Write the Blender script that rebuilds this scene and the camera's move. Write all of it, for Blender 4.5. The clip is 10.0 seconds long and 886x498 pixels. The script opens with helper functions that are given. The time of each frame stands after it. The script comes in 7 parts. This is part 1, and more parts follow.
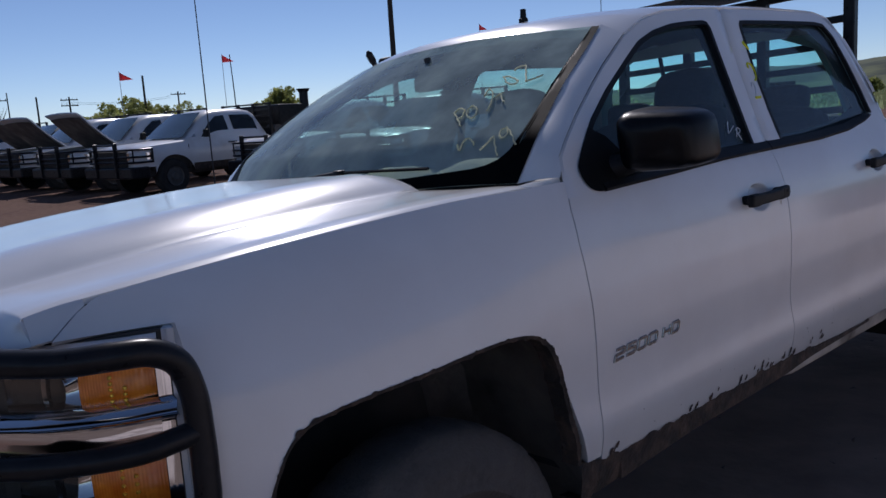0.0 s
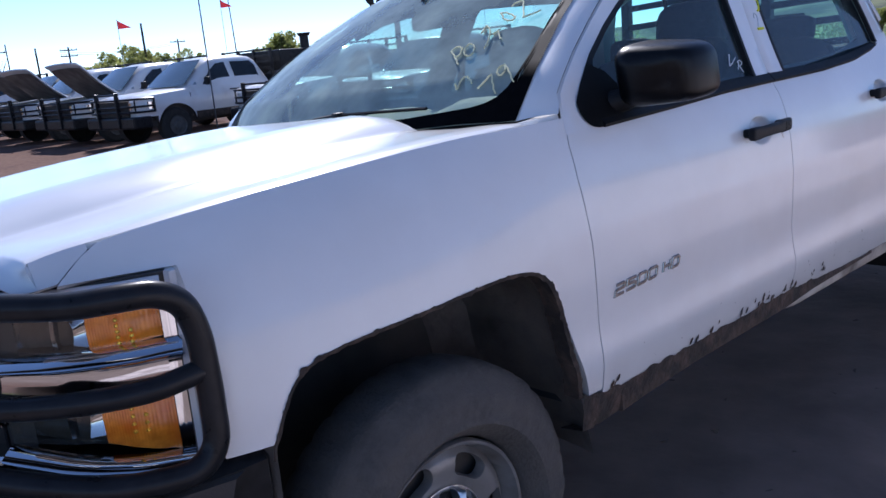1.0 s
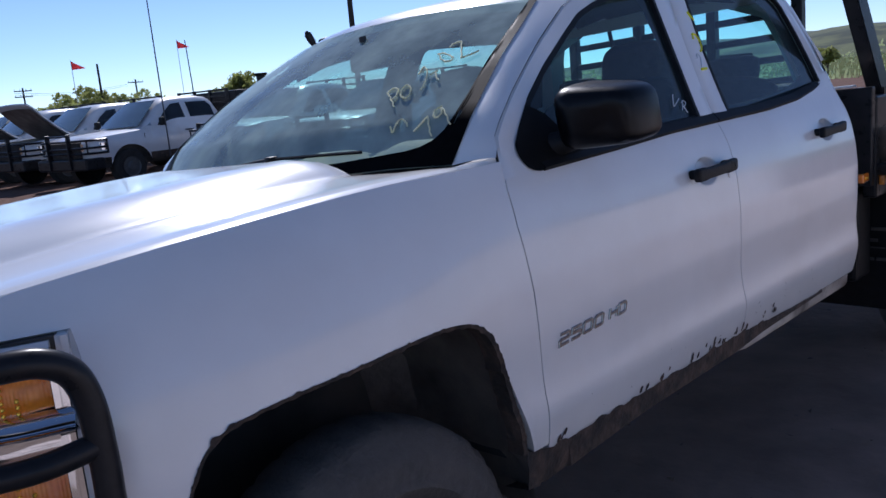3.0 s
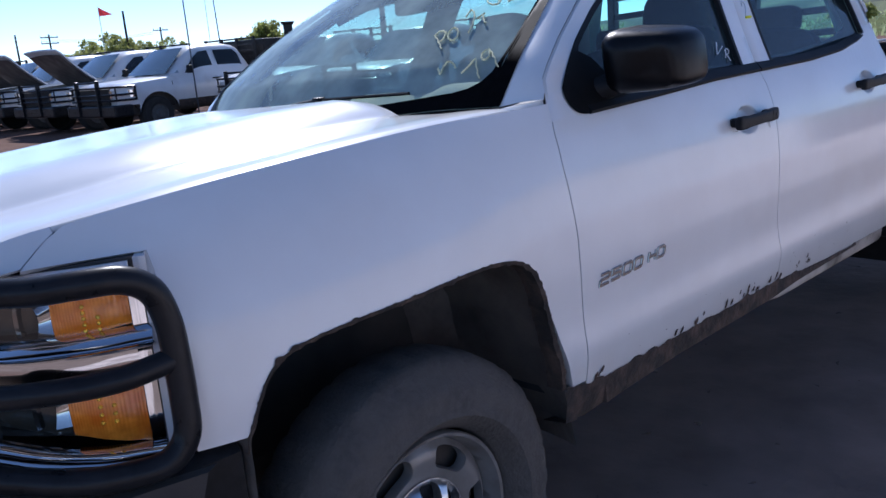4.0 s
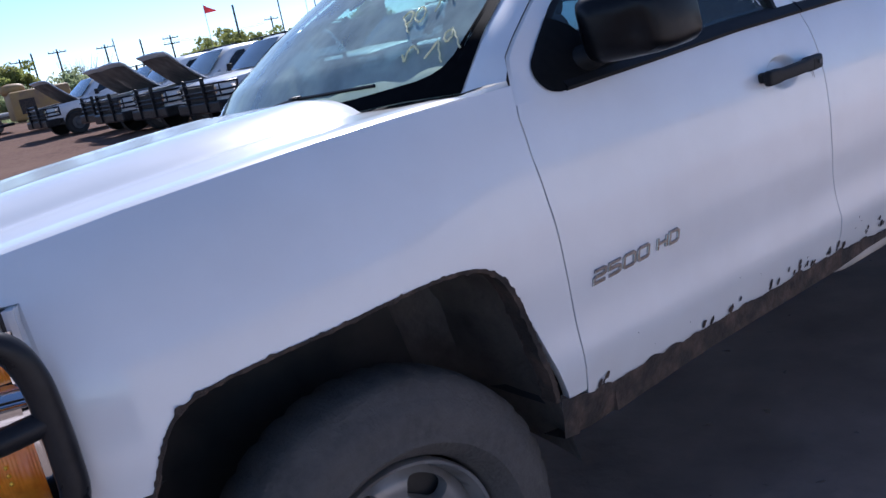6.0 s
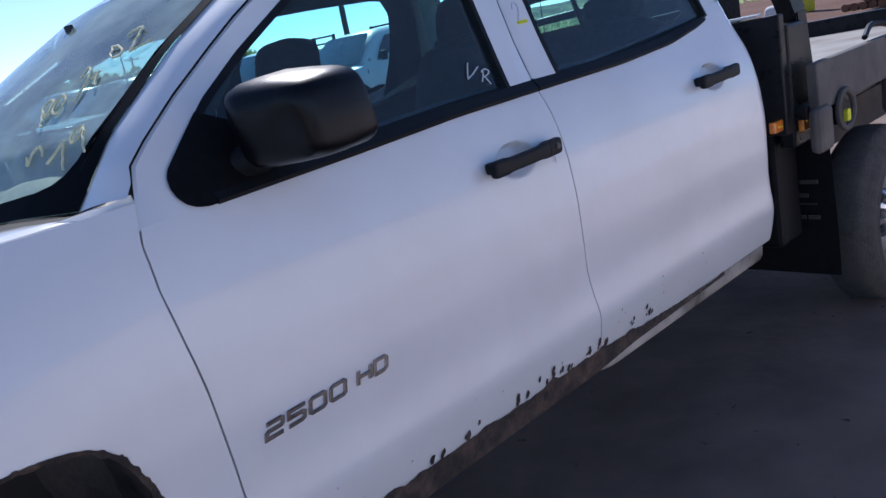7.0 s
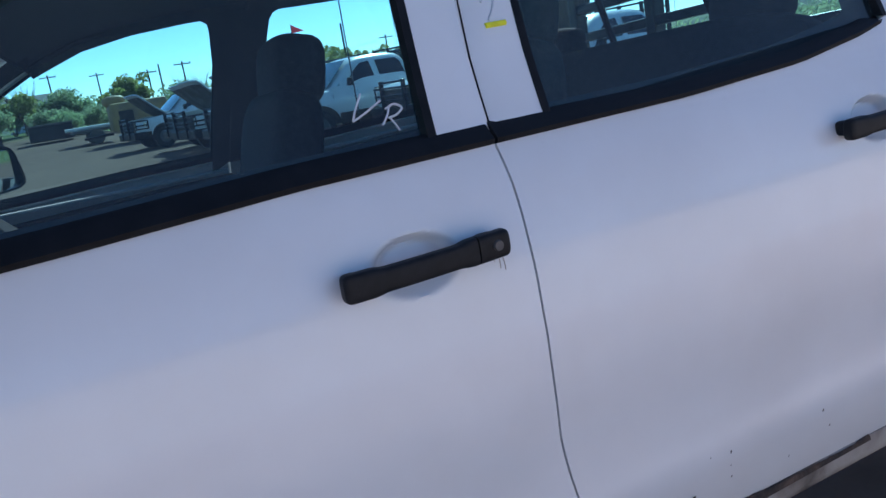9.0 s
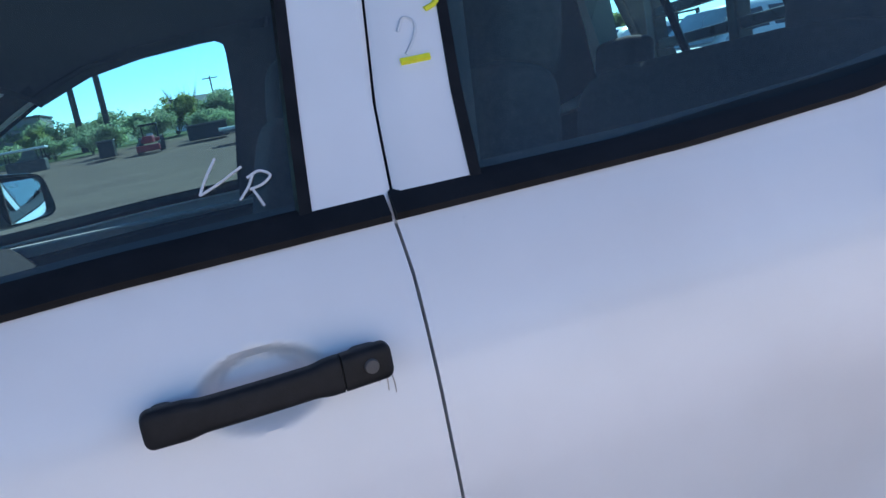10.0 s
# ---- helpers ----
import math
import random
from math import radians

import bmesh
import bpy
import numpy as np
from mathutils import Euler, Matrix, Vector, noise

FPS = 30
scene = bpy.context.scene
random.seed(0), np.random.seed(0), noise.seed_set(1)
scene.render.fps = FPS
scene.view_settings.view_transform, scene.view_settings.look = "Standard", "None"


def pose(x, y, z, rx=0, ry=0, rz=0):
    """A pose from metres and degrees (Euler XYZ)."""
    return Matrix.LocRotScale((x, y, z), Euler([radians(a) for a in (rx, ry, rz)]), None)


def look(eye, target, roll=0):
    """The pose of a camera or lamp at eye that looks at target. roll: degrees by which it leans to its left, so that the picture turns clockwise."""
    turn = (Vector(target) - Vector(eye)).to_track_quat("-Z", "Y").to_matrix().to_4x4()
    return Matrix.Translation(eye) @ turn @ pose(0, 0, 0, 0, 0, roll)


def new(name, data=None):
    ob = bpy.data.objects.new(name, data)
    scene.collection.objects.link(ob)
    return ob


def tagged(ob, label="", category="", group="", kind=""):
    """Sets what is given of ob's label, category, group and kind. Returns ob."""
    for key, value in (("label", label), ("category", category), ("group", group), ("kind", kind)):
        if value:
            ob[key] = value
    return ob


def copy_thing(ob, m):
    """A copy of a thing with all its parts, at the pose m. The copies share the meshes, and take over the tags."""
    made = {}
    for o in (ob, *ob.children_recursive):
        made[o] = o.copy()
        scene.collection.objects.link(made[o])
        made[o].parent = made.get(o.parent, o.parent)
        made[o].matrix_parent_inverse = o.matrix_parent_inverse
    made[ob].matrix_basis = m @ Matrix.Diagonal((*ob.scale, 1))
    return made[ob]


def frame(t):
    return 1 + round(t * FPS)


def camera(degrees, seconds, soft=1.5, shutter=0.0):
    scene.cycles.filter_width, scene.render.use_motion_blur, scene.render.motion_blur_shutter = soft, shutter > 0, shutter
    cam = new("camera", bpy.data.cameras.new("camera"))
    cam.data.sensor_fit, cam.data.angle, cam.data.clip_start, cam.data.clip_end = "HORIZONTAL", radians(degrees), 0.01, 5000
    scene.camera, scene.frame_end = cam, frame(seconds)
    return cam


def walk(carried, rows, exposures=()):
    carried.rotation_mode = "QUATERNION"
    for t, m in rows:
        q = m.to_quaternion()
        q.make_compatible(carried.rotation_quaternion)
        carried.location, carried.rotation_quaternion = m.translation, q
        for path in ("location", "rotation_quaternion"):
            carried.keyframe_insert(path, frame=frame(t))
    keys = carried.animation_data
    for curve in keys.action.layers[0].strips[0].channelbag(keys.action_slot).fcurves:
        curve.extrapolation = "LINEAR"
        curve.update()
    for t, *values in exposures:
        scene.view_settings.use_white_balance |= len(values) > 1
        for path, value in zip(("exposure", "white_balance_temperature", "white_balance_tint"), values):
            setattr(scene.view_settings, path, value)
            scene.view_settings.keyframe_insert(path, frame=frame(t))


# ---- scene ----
cam = camera(56.8, 10.0)
PATH = [
    (0, (-1.053, -2.178, 1.448), (0.282, -0.725, 1.122), -3.7),
    (0.5, (-1.066, -2.205, 1.411), (0.163, -0.728, 0.856), -2.6),
    (1, (-1.051, -2.2, 1.438), (0.246, -0.748, 0.98), -5.1),
    (1.5, (-1.043, -2.204, 1.459), (0.338, -0.805, 1.093), -5.6),
    (2, (-1.037, -2.194, 1.459), (0.366, -0.813, 1.111), -5.7),
    (2.2, (-1.017, -2.19, 1.452), (0.396, -0.818, 1.102), -6.2),
    (3.3, (-0.924, -2.168, 1.437), (0.43, -0.749, 1.045), -4.8),
    (3.5, (-0.954, -2.173, 1.434), (0.38, -0.74, 1.027), -4.7),
    (4, (-1.02, -2.172, 1.418), (0.301, -0.749, 0.938), -4.5),
    (4.5, (-1.029, -2.15, 1.425), (0.288, -0.726, 0.934), -3.9),
    (5, (-0.95, -2.174, 1.407), (0.143, -0.592, 0.856), -7.6),
    (5.5, (-0.771, -2.226, 1.409), (0.2, -0.602, 0.76), -8.4),
    (6, (-0.617, -2.251, 1.416), (0.455, -0.646, 0.894), -11.0),
    (6.2, (-0.528, -2.239, 1.413), (0.659, -0.698, 0.947), -10.8),
    (7.3, (0.122, -2.246, 1.436), (1.442, -0.829, 0.938), -11.0),
    (7.5, (0.21, -2.26, 1.429), (1.486, -0.793, 0.958), -11.1),
    (8, (0.469, -2.224, 1.42), (1.599, -0.634, 0.98), -10.8),
    (8.5, (0.746, -2.071, 1.414), (1.802, -0.427, 0.985), -8.8),
    (9, (0.972, -1.971, 1.385), (1.841, -0.223, 0.951), -9.3),
    (9.5, (1.214, -1.922, 1.414), (1.862, -0.078, 0.99), -9.4),
    (10, (1.396, -1.813, 1.399), (1.95, 0.069, 1.009), -10.4),
]
EXPOSURES = [(0.0, 0.39, 6070, 19), (0.5, 1.04, 5870, 19), (1.0, 1.6, 5770, 18), (1.5, 1.19, 5720, 18), (2.0, 0.95, 5770, 18), (3.5, 1.19, 5720, 17), (4.5, 1.63, 5620, 16), (5.0, 1.29, 5670, 16), (5.5, 1.55, 5820, 17), (6.2, 1.63, 5770, 16), (7.5, 1.55, 5820, 16), (8.0, 1.55, 5820, 14), (9.0, 1.67, 5820, 12), (10.0, 1.99, 5820, 10)]
walk(cam, [(t, look(eye, target, roll)) for t, eye, target, roll in PATH], EXPOSURES)

# ---- light ----
SUN_AZ, SUN_EL = 55.0, 41.0   # degrees from +x towards +y, and above the horizon
world = bpy.data.worlds.new("world")
scene.world = world
world.use_nodes = True
wn = world.node_tree
sky = wn.nodes.new("ShaderNodeTexSky")
sky.sky_type = "NISHITA"
sky.sun_disc = False
sky.sun_elevation = radians(SUN_EL)
sky.sun_rotation = radians(90 - SUN_AZ)
sky.air_density, sky.dust_density, sky.ozone_density, sky.altitude = 0.8, 0.0, 2.5, 2000
wn.nodes["Background"].inputs[1].default_value = 0.055
wn.links.new(sky.outputs[0], wn.nodes["Background"].inputs[0])
sun_data = bpy.data.lights.new("sun", "SUN")
sun_data.energy, sun_data.angle, sun_data.color = 1.8, radians(0.53), (1.0, 0.95, 0.88)
sun = new("sun", sun_data)
_d = Vector((math.cos(radians(SUN_EL)) * math.cos(radians(SUN_AZ)), math.cos(radians(SUN_EL)) * math.sin(radians(SUN_AZ)), math.sin(radians(SUN_EL))))
sun.matrix_world = look(_d * 60, (0, 0, 0))


# ---- materials ----


def mat(name, colour, rough=0.5, metal=0.0, spread=0.15, scale=8.0, bump=0.0, bump_scale=60.0, coat=0.0, second=None, second_scale=1.5, second_at=0.55, second_soft=0.12, rough_spread=0.1):
    """A procedural surface: base colour varied at two scales, patches of a second colour, roughness and relief."""
    m = bpy.data.materials.new(name)
    m.use_nodes = True
    n, l = m.node_tree.nodes, m.node_tree.links
    b = n["Principled BSDF"]
    tc = n.new("ShaderNodeTexCoord")
    geo = n.new("ShaderNodeNewGeometry")
    fine = n.new("ShaderNodeTexNoise")
    fine.inputs["Scale"].default_value, fine.inputs["Detail"].default_value = scale, 6
    l.new(geo.outputs["Position"], fine.inputs["Vector"])
    ramp = n.new("ShaderNodeValToRGB")
    dark = tuple(c * (1 - spread) for c in colour)
    light = tuple(min(1, c * (1 + spread)) for c in colour)
    ramp.color_ramp.elements[0].position, ramp.color_ramp.elements[1].position = 0.3, 0.7
    ramp.color_ramp.elements[0].color, ramp.color_ramp.elements[1].color = (*dark, 1), (*light, 1)
    l.new(fine.outputs["Fac"], ramp.inputs["Fac"])
    out = ramp.outputs["Color"]
    if second:
        big = n.new("ShaderNodeTexNoise")
        big.inputs["Scale"].default_value, big.inputs["Detail"].default_value = second_scale, 8
        l.new(geo.outputs["Position"], big.inputs["Vector"])
        mask = n.new("ShaderNodeValToRGB")
        mask.color_ramp.elements[0].position, mask.color_ramp.elements[1].position = second_at - second_soft, second_at + second_soft
        l.new(big.outputs["Fac"], mask.inputs["Fac"])
        mix = n.new("ShaderNodeMix")
        mix.data_type = "RGBA"
        l.new(mask.outputs["Color"], mix.inputs["Factor"])
        l.new(out, mix.inputs["A"])
        mix.inputs["B"].default_value = (*second, 1)
        out = mix.outputs["Result"]
    l.new(out, b.inputs["Base Color"])
    b.inputs["Metallic"].default_value = metal
    rr = n.new("ShaderNodeMapRange")
    rr.inputs["To Min"].default_value, rr.inputs["To Max"].default_value = max(0, rough - rough_spread), min(1, rough + rough_spread)
    l.new(fine.outputs["Fac"], rr.inputs["Value"])
    l.new(rr.outputs["Result"], b.inputs["Roughness"])
    if coat:
        b.inputs["Coat Weight"].default_value, b.inputs["Coat Roughness"].default_value = coat, 0.15
    if bump:
        bn = n.new("ShaderNodeTexNoise")
        bn.inputs["Scale"].default_value, bn.inputs["Detail"].default_value = bump_scale, 8
        l.new(geo.outputs["Position"], bn.inputs["Vector"])
        bp = n.new("ShaderNodeBump")
        bp.inputs["Strength"].default_value, bp.inputs["Distance"].default_value = bump, 0.02
        l.new(bn.outputs["Fac"], bp.inputs["Height"])
        l.new(bp.outputs["Normal"], b.inputs["Normal"])
    return m


def glass_mat(name, tint, rough=0.0, dust=0.0, dust_colour=(0.6, 0.6, 0.55), base=0.075):
    """A thin pane: tinted see-through, mirror-like by Fresnel, with a film of dust."""
    m = bpy.data.materials.new(name)
    m.use_nodes = True
    n, l = m.node_tree.nodes, m.node_tree.links
    n.remove(n["Principled BSDF"])
    tr, gl, mix = n.new("ShaderNodeBsdfTransparent"), n.new("ShaderNodeBsdfGlossy"), n.new("ShaderNodeMixShader")
    tr.inputs[0].default_value = (*tint, 1)
    gl.inputs["Roughness"].default_value = rough
    lw, pw, sc = n.new("ShaderNodeLayerWeight"), n.new("ShaderNodeMath"), n.new("ShaderNodeMath")
    lw.inputs["Blend"].default_value = 0.5
    pw.operation, sc.operation = "POWER", "MULTIPLY_ADD"
    pw.inputs[1].default_value, sc.inputs[1].default_value, sc.inputs[2].default_value = 5.0, 0.85, base
    l.new(lw.outputs["Facing"], pw.inputs[0])
    l.new(pw.outputs[0], sc.inputs[0])
    l.new(sc.outputs[0], mix.inputs[0])
    l.new(tr.outputs[0], mix.inputs[1])
    l.new(gl.outputs[0], mix.inputs[2])
    out = mix.outputs[0]
    if dust:
        geo, no, mr = n.new("ShaderNodeNewGeometry"), n.new("ShaderNodeTexNoise"), n.new("ShaderNodeMapRange")
        no.inputs["Scale"].default_value, no.inputs["Detail"].default_value = 5, 9
        l.new(geo.outputs["Position"], no.inputs["Vector"])
        mr.inputs["From Min"].default_value, mr.inputs["From Max"].default_value = 0.3, 0.75
        mr.inputs["To Min"].default_value, mr.inputs["To Max"].default_value = dust * 0.3, dust * 1.5
        l.new(no.outputs["Fac"], mr.inputs["Value"])
        di, m2 = n.new("ShaderNodeBsdfDiffuse"), n.new("ShaderNodeMixShader")
        di.inputs[0].default_value = (*dust_colour, 1)
        l.new(mr.outputs["Result"], m2.inputs[0])
        l.new(out, m2.inputs[1])
        l.new(di.outputs[0], m2.inputs[2])
        out = m2.outputs[0]
    l.new(out, n["Material Output"].inputs[0])
    return m


WHITE = mat("white_paint", (0.78, 0.775, 0.77), 0.32, spread=0.025, scale=6, coat=1.0, bump=0.012, bump_scale=3.0, second=(0.735, 0.722, 0.710), second_scale=3.5, second_at=0.60, second_soft=0.14, rough_spread=0.08)
WHITE_FAR = mat("white_paint_dusty", (0.72, 0.72, 0.72), 0.35, spread=0.05, scale=2, coat=0.6, second=(0.55, 0.5, 0.46), second_scale=1.2, second_at=0.66)
BLACK_PLASTIC = mat("black_plastic", (0.014, 0.014, 0.015), 0.5, spread=0.3, scale=40, bump=0.08, bump_scale=500)
MIRROR_SHELL = mat("grained_black_mirror_plastic", (0.005, 0.005, 0.006), 0.32, spread=0.3, scale=60, bump=0.03, bump_scale=600)
BLACK_TRIM = mat("black_rubber_trim", (0.010, 0.010, 0.011), 0.55, spread=0.3, scale=30)
BLACK_STEEL = mat("black_powder_coated_steel", (0.017, 0.017, 0.019), 0.30, spread=0.3, scale=25, second=(0.035, 0.027, 0.025), second_scale=6, second_at=0.70, second_soft=0.06)
FRIT_BLACK = mat("black_printed_glass_border", (0.004, 0.004, 0.0045), 0.45, spread=0.3, scale=50, rough_spread=0.08)
VALANCE = mat("dusty_black_valance_plastic", (0.040, 0.037, 0.035), 0.85, spread=0.3, scale=30, bump=0.2, bump_scale=200, second=(0.055, 0.047, 0.042), second_scale=7, second_at=0.55)
DARK = mat("dark_underbody", (0.055, 0.048, 0.042), 0.9, spread=0.3, scale=6, second=(0.09, 0.075, 0.063), second_scale=4, second_at=0.56)
LINER = mat("muddy_wheel_liner", (0.105, 0.088, 0.075), 0.85, spread=0.4, scale=9, bump=0.5, bump_scale=25, second=(0.17, 0.138, 0.115), second_scale=5, second_at=0.58)
RUBBER = mat("dusty_tyre_rubber", (0.080, 0.074, 0.069), 0.9, spread=0.25, scale=60, bump=0.4, bump_scale=120, second=(0.115, 0.103, 0.093), second_scale=12, second_at=0.55, second_soft=0.3)
RIM = mat("painted_steel_rim", (0.27, 0.262, 0.255), 0.42, metal=0.35, spread=0.12, scale=10, second=(0.15, 0.13, 0.115), second_scale=7, second_at=0.62)
CHROME = mat("chrome", (0.75, 0.76, 0.78), 0.06, metal=1.0, spread=0.04, scale=10, rough_spread=0.03)
BADGE = mat("badge_chrome", (0.34, 0.34, 0.355), 0.18, metal=1.0, spread=0.1, scale=30)
AMBER = mat("amber_lens", (0.95, 0.25, 0.022), 0.15, spread=0.3, scale=45, coat=1.0, second=(0.70, 0.135, 0.010), second_scale=18, second_at=0.55)
AMBER_BULB = mat("amber_reflector", (1.0, 0.52, 0.05), 0.15, metal=0.5, spread=0.1, scale=40)
LAMP_DARK = mat("lamp_housing", (0.045, 0.038, 0.030), 0.2, spread=0.3, scale=8, coat=1.0, second=(0.16, 0.13, 0.10), second_scale=9, second_at=0.6)
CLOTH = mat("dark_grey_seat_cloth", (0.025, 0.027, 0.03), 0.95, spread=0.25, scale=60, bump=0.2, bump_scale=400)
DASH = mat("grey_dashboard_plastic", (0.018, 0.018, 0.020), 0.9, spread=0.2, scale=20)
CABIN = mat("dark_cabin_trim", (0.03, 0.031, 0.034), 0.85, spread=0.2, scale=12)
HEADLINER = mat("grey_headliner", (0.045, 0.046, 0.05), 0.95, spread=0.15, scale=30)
PAPER = mat("sun_bleached_paper", (0.62, 0.60, 0.48), 0.9, spread=0.12, scale=9)
GLASS = glass_mat("tinted_side_glass", (0.66, 0.94, 0.96), dust=0.03, dust_colour=(0.5, 0.58, 0.58))
# windscreen film: dust, plus the haze of reflected sky put into its colour
SHIELD = glass_mat("dusty_hazy_windscreen_glass", (0.64, 0.84, 0.78), dust=0.52, dust_colour=(0.47, 0.57, 0.52), base=0.15)
CLEAR = glass_mat("clear_lamp_lens", (0.92, 0.9, 0.86), dust=0.03)
MIRROR = mat("mirror_glass", (0.85, 0.86, 0.86), 0.02, metal=1.0, spread=0.01, rough_spread=0.01)
ALLOY = mat("worn_chrome_cap", (0.80, 0.81, 0.83), 0.30, metal=1.0, spread=0.06, scale=20, rough_spread=0.05)
RUST = mat("rusted_sill_metal", (0.085, 0.058, 0.044), 0.9, spread=0.5, scale=30, bump=0.5, bump_scale=60, second=(0.035, 0.028, 0.024), second_scale=18, second_at=0.5)
ROCKER = mat("muddy_rocker_paint", (0.52, 0.48, 0.43), 0.75, spread=0.2, scale=12, bump=0.2, bump_scale=60, second=(0.08, 0.062, 0.05), second_scale=3.0, second_at=0.6, second_soft=0.06)
WHITE_INK = mat("white_marker", (0.60, 0.62, 0.64), 0.8, spread=0.1, scale=60)
PALE_INK = mat("pale_yellow_marker", (0.72, 0.70, 0.45), 0.8, spread=0.1, scale=60)
YELLOW_INK = mat("yellow_marker", (0.75, 0.72, 0.02), 0.7, spread=0.08, scale=60)
GOLD = mat("gold_emblem", (0.78, 0.72, 0.52), 0.4, metal=0.0, spread=0.1, scale=30)
DECK = mat("weathered_deck_plate", (0.30, 0.28, 0.25), 0.8, spread=0.2, scale=6, bump=0.2, bump_scale=50, second=(0.18, 0.15, 0.13), second_scale=3, second_at=0.58)
GREY_STEEL = mat("muddy_grey_steel", (0.105, 0.093, 0.083), 0.75, spread=0.25, scale=10, bump=0.2, bump_scale=70, second=(0.16, 0.14, 0.12), second_scale=4, second_at=0.6)

WHITE.node_tree.nodes["Principled BSDF"].inputs["Coat IOR"].default_value = 1.6
WHITE.node_tree.nodes["Principled BSDF"].inputs["Coat Roughness"].default_value = 0.11
WHITE.node_tree.nodes["Principled BSDF"].inputs["Specular IOR Level"].default_value = 0.25
DASH.node_tree.nodes["Principled BSDF"].inputs["Specular IOR Level"].default_value = 0.1
FRIT_BLACK.node_tree.nodes["Principled BSDF"].inputs["Specular IOR Level"].default_value = 0.02
MIRROR_SHELL.node_tree.nodes["Principled BSDF"].inputs["Specular IOR Level"].default_value = 0.25
for _m in (BLACK_PLASTIC, BLACK_TRIM, BLACK_STEEL):
    _m.node_tree.nodes["Principled BSDF"].inputs["Specular IOR Level"].default_value = 0.2

# ---- mesh helpers ----


def part(name, bm, material, parent=None, label="", smooth=False):
    me = bpy.data.meshes.new(name)
    bm.normal_update()
    bm.to_mesh(me)
    bm.free()
    me.materials.append(material)
    if smooth:
        for p in me.polygons:
            p.use_smooth = True
        me.set_sharp_from_angle(angle=radians(38))
    ob = new(name, me)
    if parent:
        ob.parent = parent
    if label:
        ob["label"] = label
    return ob


def thing(name, label, category, group="", kind="", at=(0, 0, 0)):
    ob = new(name)
    ob.location = at
    ob.empty_display_size = 0.2
    return tagged(ob, label, category, group, kind)


def flipped(bm):
    """The mesh mirrored to the other side of the truck."""
    for v in bm.verts:
        v.co.y = -v.co.y
    bmesh.ops.reverse_faces(bm, faces=bm.faces[:])
    return bm


def grid(rows, closed=False, bm=None, cap=False):
    """A skin over rows of points, all of the same length."""
    bm = bm or bmesh.new()
    vs = [[bm.verts.new(p) for p in r] for r in rows]
    n = len(vs[0])
    for a, b in zip(vs, vs[1:]):
        for i in range(n if closed else n - 1):
            j = (i + 1) % n
            q = [a[i], a[j], b[j], b[i]]
            if len({tuple(round(c, 6) for c in v.co) for v in q}) >= 3:
                try:
                    bm.faces.new(q)
                except ValueError:
                    pass
    if cap:
        for r in (vs[0][::-1], vs[-1]):
            try:
                bm.faces.new(r)
            except ValueError:
                pass
    return bm


def weld(bm, d=0.0004):
    bmesh.ops.remove_doubles(bm, verts=bm.verts[:], dist=d)
    return bm


def rim_in(bm, depth):
    """Folds the open border of a panel inwards along its normals, so that the panel has an edge with depth."""
    bm.normal_update()
    edges = [e for e in bm.edges if e.is_boundary]
    normals = {v: v.normal.copy() for e in edges for v in e.verts}
    geo = bmesh.ops.extrude_edge_only(bm, edges=edges)["geom"]
    new_verts = [v for v in geo if isinstance(v, bmesh.types.BMVert)]
    old = list(normals)
    for v in new_verts:
        near = min(old, key=lambda o: (o.co - v.co).length_squared)
        v.co -= normals[near] * depth
    return bm


def box(x0, x1, y0, y1, z0, z1, bevel=0.0, bm=None, segments=2):
    own = bmesh.new()
    r = bmesh.ops.create_cube(own, size=1)
    for v in own.verts:
        v.co = Vector((x0 + (v.co.x + 0.5) * (x1 - x0), y0 + (v.co.y + 0.5) * (y1 - y0), z0 + (v.co.z + 0.5) * (z1 - z0)))
    if bevel:
        bmesh.ops.bevel(own, geom=own.edges[:], offset=bevel, segments=segments, affect="EDGES", profile=0.5)
    if bm is None:
        return own
    me = bpy.data.meshes.new("tmp")
    own.to_mesh(me)
    own.free()
    bm.from_mesh(me)
    bpy.data.meshes.remove(me)
    return bm


def smooth_path(points, steps=6):
    """A Catmull-Rom curve through the points."""
    p = [Vector(q) for q in points]
    p = [2 * p[0] - p[1]] + p + [2 * p[-1] - p[-2]]
    out = []
    for a, b, c, d in zip(p, p[1:], p[2:], p[3:]):
        for i in range(steps):
            t = i / steps
            out.append(0.5 * (2 * b + (c - a) * t + (2 * a - 5 * b + 4 * c - d) * t * t + (3 * b - a - 3 * c + d) * t ** 3))
    out.append(p[-2])
    return out


def tube(points, radius, sides=10, bm=None, cap=True):
    """A round bar along the points; radius may be a list, one for each point."""
    pts = [Vector(q) for q in points]
    rad = radius if isinstance(radius, (list, tuple)) else [radius] * len(pts)
    rows, ref = [], None
    for i, p in enumerate(pts):
        d = (pts[min(i + 1, len(pts) - 1)] - pts[max(i - 1, 0)]).normalized()
        if ref is None:
            ref = d.orthogonal().normalized()
        ref = (ref - d * ref.dot(d)).normalized()
        s = d.cross(ref)
        rows.append([p + (ref * math.cos(a) + s * math.sin(a)) * rad[i] for a in [2 * math.pi * k / sides for k in range(sides)]])
    return grid(rows, closed=True, bm=bm, cap=cap)


def lathe(profile, sides=48, bm=None):
    """Turns (radius, y) points round the y axis."""
    rows = [[(r * math.cos(a), y, r * math.sin(a)) for a in [2 * math.pi * k / sides for k in range(sides)]] for r, y in profile]
    return grid(rows, closed=True, bm=bm)


